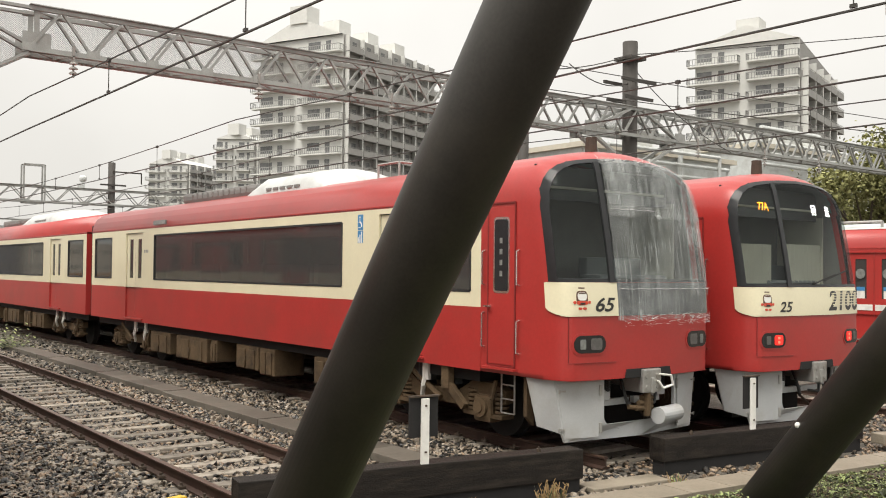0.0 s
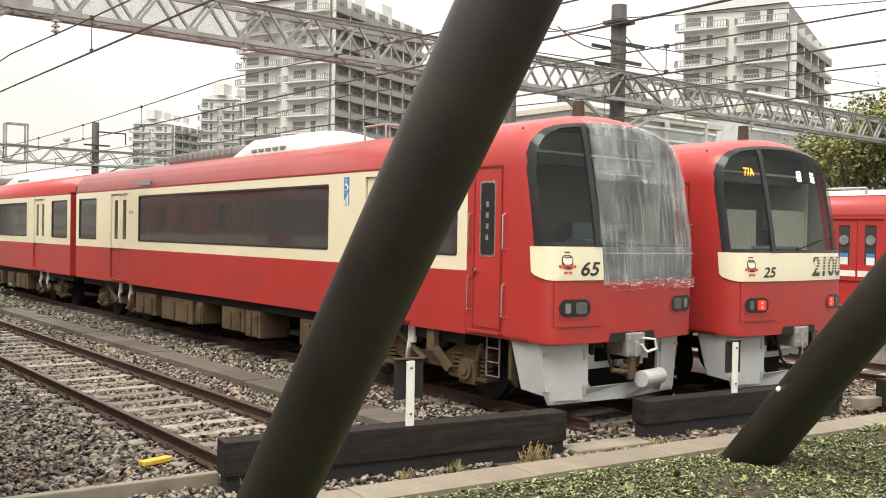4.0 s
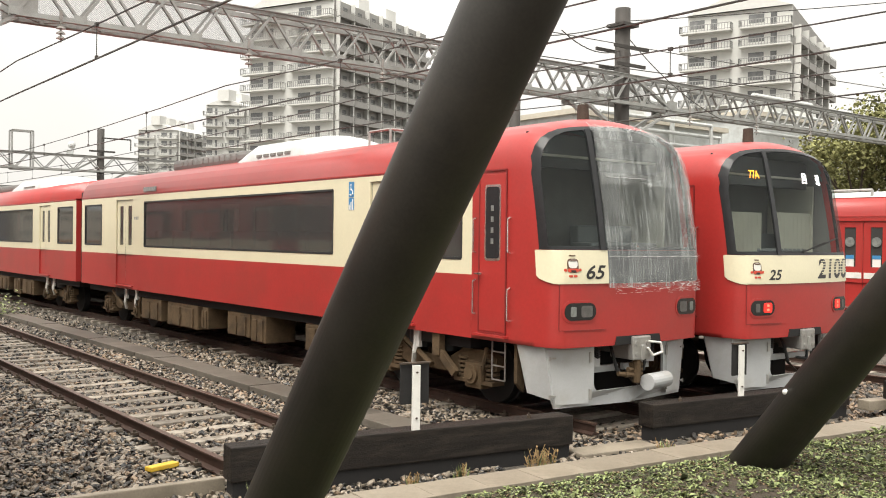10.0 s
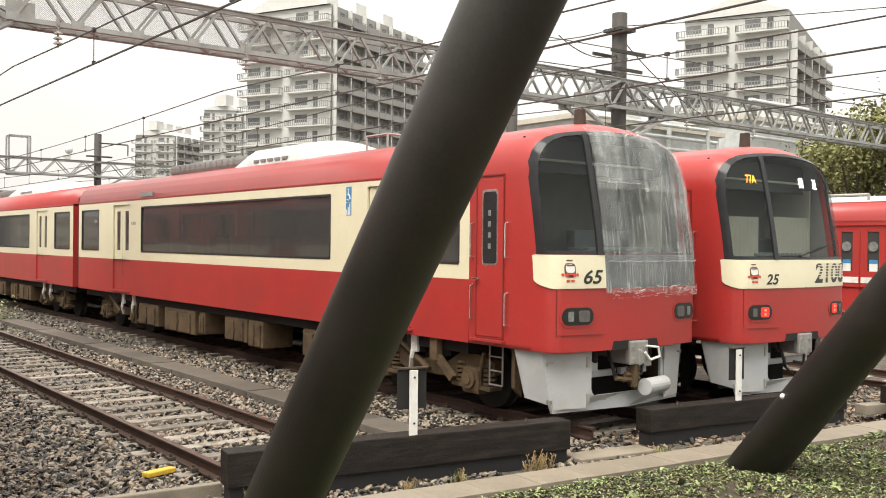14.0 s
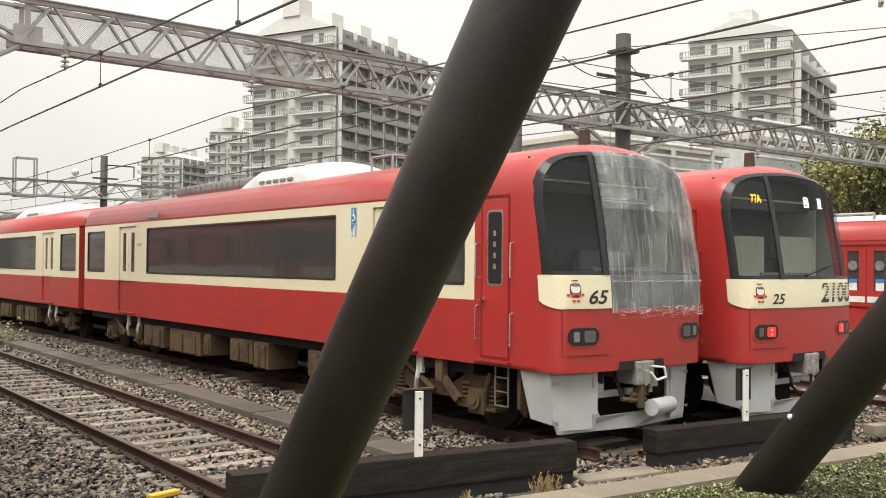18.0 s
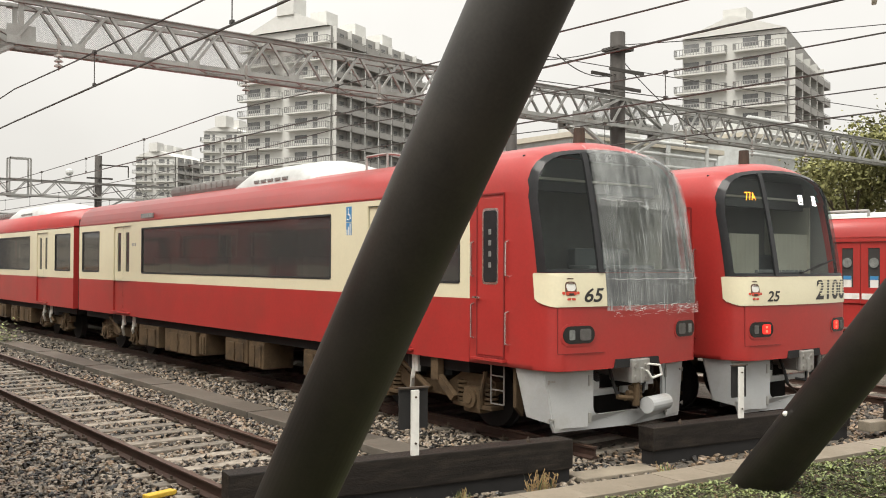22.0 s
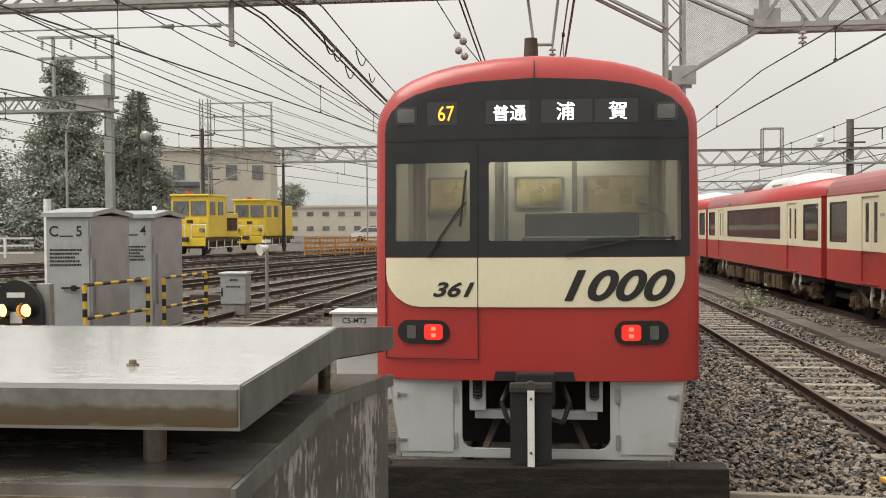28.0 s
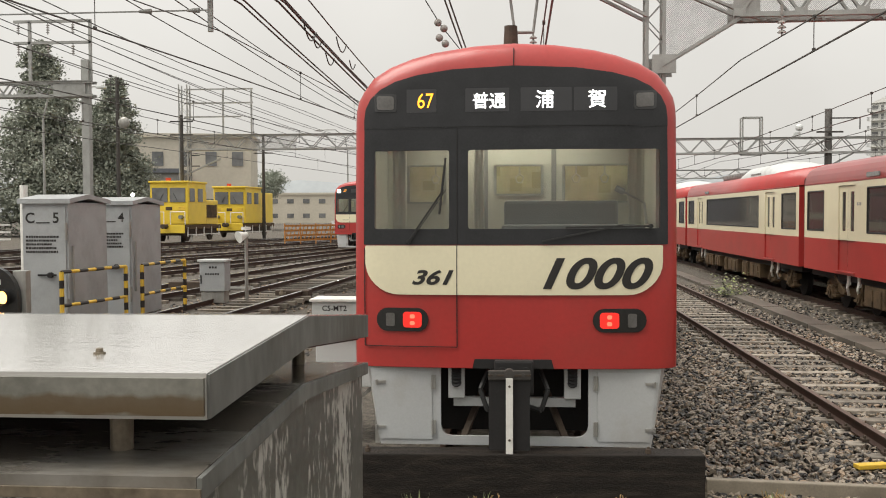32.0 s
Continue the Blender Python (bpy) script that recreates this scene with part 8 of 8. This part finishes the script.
# barriers, white fence, parked car, lamp posts
t = thing("orange_barrier", (0, 0, 0), "orange mesh barrier along the lines", "barrier")
for k in range(14):
    x, y = -14.6 + 0.85 * k * 0.9, 49 + 1.0 * k
    bm = bmesh.new()
    bar(bm, (x, y, 0.6), (x, y, 1.9), 0.07, 0.07)
    part("post", bm, FENCE_ORANGE, t)
    for z in (0.85, 1.15, 1.45, 1.75):
        bm = bmesh.new()
        bar(bm, (x, y, z), (x + 0.765, y + 1.0, z), 0.03, 0.12)
        part("rail", bm, FENCE_ORANGE, t)
    for j in range(4):
        bm = bmesh.new()
        bar(bm, (x + 0.19 * j, y + 0.25 * j, 0.8), (x + 0.19 * j + 0.19, y + 0.25 * j + 0.25, 1.8), 0.03, 0.05)
        part("strut", bm, FENCE_ORANGE, t)
t = thing("white_fence", (0, 0, 0), "white post and rail fence beyond the tracks", "fence")
for k in range(24):
    x, y = -40 + 1.4 * k * 0.96, 36 + 0.55 * k
    if x > -28:
        break
    bm = bmesh.new()
    bar(bm, (x, y, 0.6), (x, y, 2.0), 0.12, 0.12)
    part("post", bm, WHITE_LINE, t)
    bm = bmesh.new()
    for z in (1.15, 1.55, 1.95):
        bar(bm, (x, y, z), (x + 1.35, y + 0.55, z), 0.08, 0.1)
    part("rail", bm, WHITE_LINE, t)
t = thing("parked_car", (-15.2, 78, 1.0), "white parked car beyond the barrier", "car")
bm = bmesh.new()
prism(bm, [(-2.1, 0.3), (2.1, 0.3), (2.15, 0.75), (1.2, 0.95), (0.6, 1.42), (-0.9, 1.45), (-1.6, 1.0), (-2.15, 0.85)], -0.8, 0.8)
bmesh.ops.recalc_face_normals(bm, faces=bm.faces)
part("body", bm, CAR_WHITE, t)
bm = bmesh.new()
prism(bm, [(-1.4, 1.0), (1.0, 1.0), (0.5, 1.36), (-0.85, 1.38)], -0.82, 0.82)
bmesh.ops.recalc_face_normals(bm, faces=bm.faces)
part("glasshouse", bm, PANE, t)
for x in (-1.3, 1.3):
    for y in (-0.75, 0.75):
        bm = bmesh.new()
        tube(bm, (x, y - 0.1, 0.32), (x, y + 0.1, 0.32), 0.32, 16)
        part("wheel", bm, RUBBER, t)


def lamp_post(x, y, h, arm, label, head=None):
    t = thing("street_lamp", (x, y, ground_z(x, y)), label, "lamp post", "lamp posts")
    bm = bmesh.new()
    tube(bm, (0, 0, 0), (0, 0, h * 0.8), 0.09, 10, r2=0.06)
    bent(bm, [(0, 0, h * 0.8), (arm * 0.1, 0, h * 0.93), (arm * 0.45, 0, h), (arm, 0, h)], 0.05)
    p = part("pole", bm, TRUSS, t)
    bm = bmesh.new()
    box(bm, (arm * 1.1, 0, h - 0.05), (0.6, 0.25, 0.14), bevel=0.04)
    part("lantern", bm, head or ROOF_GREY, t)
    return t


lamp_post(-27.5, 44, 9.0, 3.2, "grey street lamp with a curved arm")
lamp_post(-15.2, 74, 9.5, -2.4, "grey street lamp with a curved arm")
for x, y, h in ((-23.05, 44, 9.6), (-18.4, 58, 7.5), (-20.2, 46.5, 7.8), (-11.0, 80, 8.5), (-5.8, 84, 9.0), (-24.5, 60, 6.5), (-12.4, 70, 7)):
    bm = bmesh.new()
    tube(bm, (0, 0, -0.5), (0, 0, h), 0.13, 10, r2=0.1)
    t = thing("line_pole", (x, y, ground_z(x, y)), "slim steel line pole with cross arms", "pole", "line poles")
    part("pole", bm, COLUMN, t)
    for z in (h - 0.4, h - 1.2):
        bm = bmesh.new()
        bar(bm, (-0.7, 0, z), (0.7, 0, z), 0.06, 0.08)
        part("cross_arm", bm, COLUMN, t)
bm = bmesh.new()
bmesh.ops.create_uvsphere(bm, u_segments=14, v_segments=10, radius=0.34, matrix=Matrix.Translation((-22.6, 43.8, 7.75)) @ Matrix.Scale(0.45, 4, (0, 1, 0)))
tagged(part("round_lamp", bm, GALV, smooth=True), "pale round dish on a pole", "lamp")
for x, y, z in ((-12.2, 76, 3.8), (-27.3, 56, 3.9), (-24.0, 54, 4.0)):
    bm = bmesh.new()
    bmesh.ops.create_uvsphere(bm, u_segments=10, v_segments=8, radius=0.13, matrix=Matrix.Translation((x, y, z)))
    lamp = thing("yard_lamp", (0, 0, 0), "small lit yard lamp on a thin post", "lamp", "yard lamps")
    part("globe", bm, HEAD_ON, lamp)
    bm = bmesh.new()
    tube(bm, (x, y, 0.5), (x, y, z - 0.12), 0.05, 6)
    part("post", bm, COLUMN, lamp)


# ---- trackside cabinets ----
def gable_box(bm, x0, x1, y0, y1, z, rise, thick, back=0.0, split=0.45):
    """A folded sheet lid: ridge along x, equal thickness; the back edge lies lower by back."""
    ym = y0 + (y1 - y0) * split
    rows = []
    for x in (x0, x1):
        rows.append([bm.verts.new(p) for p in ((x, y0, z), (x, ym, z + rise), (x, y1, z - back), (x, y1, z - back - thick), (x, ym, z + rise - thick), (x, y0, z - thick))])
    for i in range(6):
        bm.faces.new((rows[0][i], rows[0][(i + 1) % 6], rows[1][(i + 1) % 6], rows[1][i]))
    for r in rows:
        for q in ((0, 1, 4, 5), (1, 2, 3, 4)):
            bm.faces.new([r[i] for i in q])
    bmesh.ops.recalc_face_normals(bm, faces=bm.faces)
    return bm


def relay_cabinet(x, y, z, name, label):
    t = thing("relay_cabinet", (x, y, z), label, "equipment cabinet", "relay cabinets")
    w, d, h = 0.82, 1.5, 2.25
    bm = bmesh.new()
    box(bm, (0, d / 2, h / 2), (w, d, h), bevel=0.01)
    part("body", bm, CABINET, t)
    bm = bmesh.new()
    gable_box(bm, -w / 2 - 0.06, w / 2 + 0.06, -0.06, d + 0.06, h + 0.06, 0.09, 0.08)
    part("roof", bm, CABINET, t)
    bm = bmesh.new()
    box(bm, (0, -0.012, h / 2 - 0.02), (w - 0.08, 0.02, h - 0.12), bevel=0.004)
    dr = part("door", bm, CABINET, t)
    bm = bmesh.new()
    bar(bm, (-0.12, -0.05, 1.0), (0.2, -0.05, 1.0), 0.03, 0.03)
    tube(bm, (0.1, -0.02, 1.0), (0.1, -0.08, 1.0), 0.05, 10)
    part("handle", bm, DARK, dr)
    bm = bmesh.new()
    for zz in (0.3, 1.6):
        tube(bm, (w / 2 - 0.03, -0.03, zz), (w / 2 - 0.03, -0.03, zz + 0.3), 0.025, 8)
    tube(bm, (w / 2 + 0.03, 0.1, 0.5), (w / 2 + 0.03, 0.1, 1.5), 0.02, 8)
    part("hinge", bm, GALV, dr)
    writing("cabinet_letters", name[0], 0.25, TEXT_BLACK, dr, (-0.26, -0.026, 1.9), bold=0.02)
    writing("cabinet_letters", name[-1], 0.25, TEXT_BLACK, dr, (0.2, -0.026, 1.9), bold=0.02)
    bm = bmesh.new()
    box(bm, (-0.03, -0.026, 1.9), (0.24, 0.006, 0.02))
    for k in range(5):
        r = random.Random(k)
        x0 = -0.34
        while x0 < 0.12 + 0.12 * r.random():
            wd = r.uniform(0.02, 0.05)
            box(bm, (x0 + wd / 2, -0.025, 1.66 - 0.065 * k), (wd, 0.004, 0.035))
            x0 += wd + 0.012
    part("lettering_bar", bm, TEXT_BLACK, dr)
    return t


relay_cabinet(-8.13, 6.97, 0.4, "C5", "tall grey relay cabinet with stencilled lettering")
relay_cabinet(-8.11, 9.57, 0.4, "C4", "tall grey relay cabinet behind another")


def hoop(x0, y0, x1, y1, z):
    t = thing("guard_rail", (0, 0, 0), "yellow and black striped guard rail", "guard rail", "guard rails")
    pts = [((x0, y0, z), (x0, y0, z + 1.05)), ((x1, y1, z), (x1, y1, z + 1.05)), ((x0, y0, z + 1.05), (x1, y1, z + 1.05)), ((x0, y0, z + 0.5), (x1, y1, z + 0.5))]
    for k, (a, b) in enumerate(pts):
        a, b = Vector(a), Vector(b)
        n = 8
        core = bmesh.new()
        tube(core, a, b, 0.028 if k > 1 else 0.038, 8)
        p = part("rail" if k > 1 else "post", core, YELLOW, t, "yellow and black striped tube")
        for i in range(0, n, 2):
            kb = bmesh.new()
            tube(kb, a.lerp(b, i / n), a.lerp(b, (i + 1) / n), 0.031 if k > 1 else 0.041, 8)
            part("black_band", kb, TEXT_BLACK, p)


hoop(-7.42, 6.1, -7.12, 7.9, 0.45)
hoop(-6.98, 8.3, -6.9, 10.3, 0.45)
hoop(-9.0, 6.0, -8.9, 4.2, 0.45)

t = thing("ground_signal", (-8.28, 5.6, 0.4), "low black shunting signal with two lit amber lamps", "signal")
bm = bmesh.new()
prism(bm, [(0.42 * math.cos(radians(a)), 0.72 + 0.5 * math.sin(radians(a))) for a in range(0, 181, 15)] + [(-0.42, 0.45), (0.42, 0.45)], -0.06, 0.06)
bmesh.ops.recalc_face_normals(bm, faces=bm.faces)
part("head", bm, LAMP_DARK, t)
for x in (-0.2, 0.2):
    bm = bmesh.new()
    tube(bm, (x, -0.06, 0.74), (x, -0.1, 0.74), 0.1, 16)
    part("lamp", bm, AMBER_ON, t, "lit amber lamp")
    bm = bmesh.new()
    tube(bm, (x, -0.05, 0.74), (x, -0.2, 0.74), 0.125, 16, caps=False)
    part("hood", bm, LAMP_DARK, t)
bm = bmesh.new()
box(bm, (0, -0.065, 0.62), (0.2, 0.01, 0.18))
box(bm, (0, -0.065, 0.98), (0.3, 0.006, 0.08))
part("plate", bm, WHITE_LINE, t)
bm = bmesh.new()
tube(bm, (0, 0.05, -0.3), (0, 0.05, 0.5), 0.06, 8)
part("post", bm, GALV, t)
bm = bmesh.new()
box(bm, (-7.9, 5.75, 0.9), (0.22, 0.15, 1.3), bevel=0.01)
tagged(part("cable_post", bm, GALV), "grey cable terminal post beside the signal", "post")
bm = bmesh.new()
tube(bm, (-9.4, 8.6, 0.3), (-9.4, 8.6, 3.0), 0.07, 10)
tagged(part("white_post", bm, WHITE_LINE), "white marker post behind the cabinets", "post")

t = thing("point_cabinet", (-7.35, 13.6, 0.33), "small grey cabinet on legs beside the lines", "equipment cabinet")
bm = bmesh.new()
box(bm, (0, 0, 0.62), (0.62, 0.45, 0.72), bevel=0.015)
part("body", bm, CABINET, t)
bm = bmesh.new()
box(bm, (0, 0, 1.0), (0.7, 0.53, 0.05), bevel=0.01)
part("lid", bm, ROOF_GREY, t)
bm = bmesh.new()
box(bm, (0, 0, 0.12), (0.56, 0.4, 0.26))
part("base", bm, GALV, t)
for place, size in [((-0.05 + 0.07 * k, -0.228, 0.84), (0.05, 0.004, 0.05)) for k in range(3)] + [((-0.15 + 0.06 * k, -0.228, 0.68), (0.04, 0.004, 0.04)) for k in range(6)]:
    bm = bmesh.new()
    box(bm, place, size)
    part("lettering_bar", bm, TEXT_BLACK, t)
bm = bmesh.new()
box(bm, (-0.27, -0.235, 0.55), (0.03, 0.02, 0.2))
part("handle", bm, TEXT_BLACK, t)
t = thing("bell_post", (-6.75, 14.2, 0.33), "white horn loudspeaker on a thin grey post", "loudspeaker")
bm = bmesh.new()
tube(bm, (0, 0, 0), (0, 0, 1.6), 0.045, 8)
part("post", bm, GALV, t)
bm = bmesh.new()
tube(bm, (0.06, -0.1, 1.62), (-0.1, -0.3, 1.55), 0.05, 14, r2=0.15)
tube(bm, (0, 0, 1.72), (0, 0, 1.8), 0.12, 12)
part("horn", bm, WHITE_LINE, t)
t = thing("trackside_box", (-4.15, 13.2, 0.0), "low white trackside box with stencilled letters", "equipment box")
bm = bmesh.new()
box(bm, (0, 0, 0.2), (1.3, 0.8, 0.42), bevel=0.02)
part("body", bm, ROOF_GREY, t)
bm = bmesh.new()
box(bm, (0, 0, 0.44), (1.4, 0.9, 0.06), bevel=0.01)
part("lid", bm, WHITE_LINE, t)
writing("box_letters", "C5-MT2", 0.17, TEXT_BLACK, t, (-0.12, -0.405, 0.2), bold=0.02)
for x, y in ((-4.8, 16.5), (-8.9, 16), (-6.0, 16.0), (-11.0, 12.5)):
    t = thing("point_machine", (x, y, ground_z(x, y) + 0.02), "low dark point machine between the rails", "point machine", "point machines")
    bm = bmesh.new()
    box(bm, (0, 0, 0.14), (0.9, 0.5, 0.26), bevel=0.03)
    part("body", bm, UNDER, t)
    bm = bmesh.new()
    box(bm, (0.9, 0, 0.08), (1.6, 0.06, 0.05))
    box(bm, (0.9, 0.3, 0.08), (1.6, 0.06, 0.05))
    part("rod", bm, METAL, t)

t = thing("trackside_box", (-1.95, 2.3, 0), "pale grey trackside box on a steel frame", "equipment box")
bm = bmesh.new()
box(bm, (0, 0, 0.75), (0.75, 0.7, 0.6), bevel=0.015)
part("body", bm, ROOF_GREY, t)
bm = bmesh.new()
box(bm, (0, 0, 1.08), (0.85, 0.8, 0.05), bevel=0.01)
part("lid", bm, WHITE_LINE, t)
bm = bmesh.new()
for sx in (-0.33, 0.33):
    for sy in (-0.3, 0.3):
        bar(bm, (sx, sy, -0.3), (sx, sy, 0.56), 0.05, 0.05)
bar(bm, (-0.33, -0.3, -0.1), (0.33, -0.3, 0.5), 0.04, 0.04)
part("frame", bm, GALV, t)

# the weathered cabinet beside the viewpoint, lid raised on stub posts
near = thing("weathered_cabinet", (-0.409, -7.383, 0.015), "weathered galvanised cabinet with a wet lid raised on stub posts", "equipment cabinet")
near.rotation_euler = (0, 0, radians(0))
NL, ND, NZ = 1.9, 1.3, 2.19
bm = bmesh.new()
gable_box(bm, -NL, 0, 0, ND, NZ, 0.014, 0.062, 0.06)
lidn = part("lid", bm, WET_LID, near, "wet grey steel lid with standing rain")
# Thin near-black sheet puts the shade under the raised lid into colour.
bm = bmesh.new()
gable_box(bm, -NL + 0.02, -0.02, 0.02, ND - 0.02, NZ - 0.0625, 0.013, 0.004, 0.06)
part("lid_underside_shade", bm, DARK, lidn)
bm = bmesh.new()
gable_box(bm, 0.0005, 0.004, 0.001, ND - 0.001, NZ - 0.002, 0.014, 0.059, 0.06)
part("lid_end", bm, MATTE_GALV, lidn, "dull grey lid end")
bm = bmesh.new()
gable_box(bm, -0.004, 0.003, -0.031, ND + 0.001, NZ - 0.131, 0.0145, 0.03, 0.06)
part("top_sheet_end", bm, MATTE_GALV, near)
bm = bmesh.new()
box(bm, (-NL / 2 + 0.012, -0.033, NZ - 0.152), (NL - 0.02, 0.005, 0.014))
part("top_sheet_lip", bm, STUB, near, "rust-stained lip of the top sheet")
bm = bmesh.new()
box(bm, (-NL / 2, -0.003, NZ - 0.031), (NL - 0.004, 0.008, 0.05))
part("lid_edge", bm, LID_EDGE, lidn, "brown-stained lid edge")
for px, py in ((-0.16, 0.1), (-0.16, ND - 0.12), (-NL + 0.16, 0.1), (-NL + 0.16, ND - 0.12), (-1.0, 0.1)):
    bm = bmesh.new()
    tube(bm, (px, py, NZ - 0.2), (px, py, NZ - 0.062), 0.0165, 16)
    part("stub_post", bm, STUB, near, "short steel stub post")
    bm = bmesh.new()
    tube(bm, (px - 0.05, py + 0.04, NZ), (px - 0.05, py + 0.04, NZ + 0.006), 0.009, 12)
    tube(bm, (px - 0.05, py + 0.04, NZ + 0.006), (px - 0.05, py + 0.04, NZ + 0.012), 0.006, 6)
    part("bolt", bm, STUB, lidn)
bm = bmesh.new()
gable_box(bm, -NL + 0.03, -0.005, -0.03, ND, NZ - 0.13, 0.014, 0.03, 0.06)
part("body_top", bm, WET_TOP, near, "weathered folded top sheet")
bm = bmesh.new()
gable_box(bm, -NL + 0.03, -0.012, 0.0, ND - 0.01, NZ - 0.164, 0.014, 1.9, 0.06)
part("body", bm, STREAK, near, "streaked galvanised sides")


def motions():
    rows = [(0.0, 179.0), (16.0, 89.6), (24.0, 44.8), (28.0, 22.4), (30.0, 11.2), (31.0, 5.6), (32.0, 0.0)]
    walk(arriving, [(t, pose(-8.75 + 0.18 * d, 42.0 + d, 0.42, 0, 0, -10.2)) for t, d in rows])


motions()
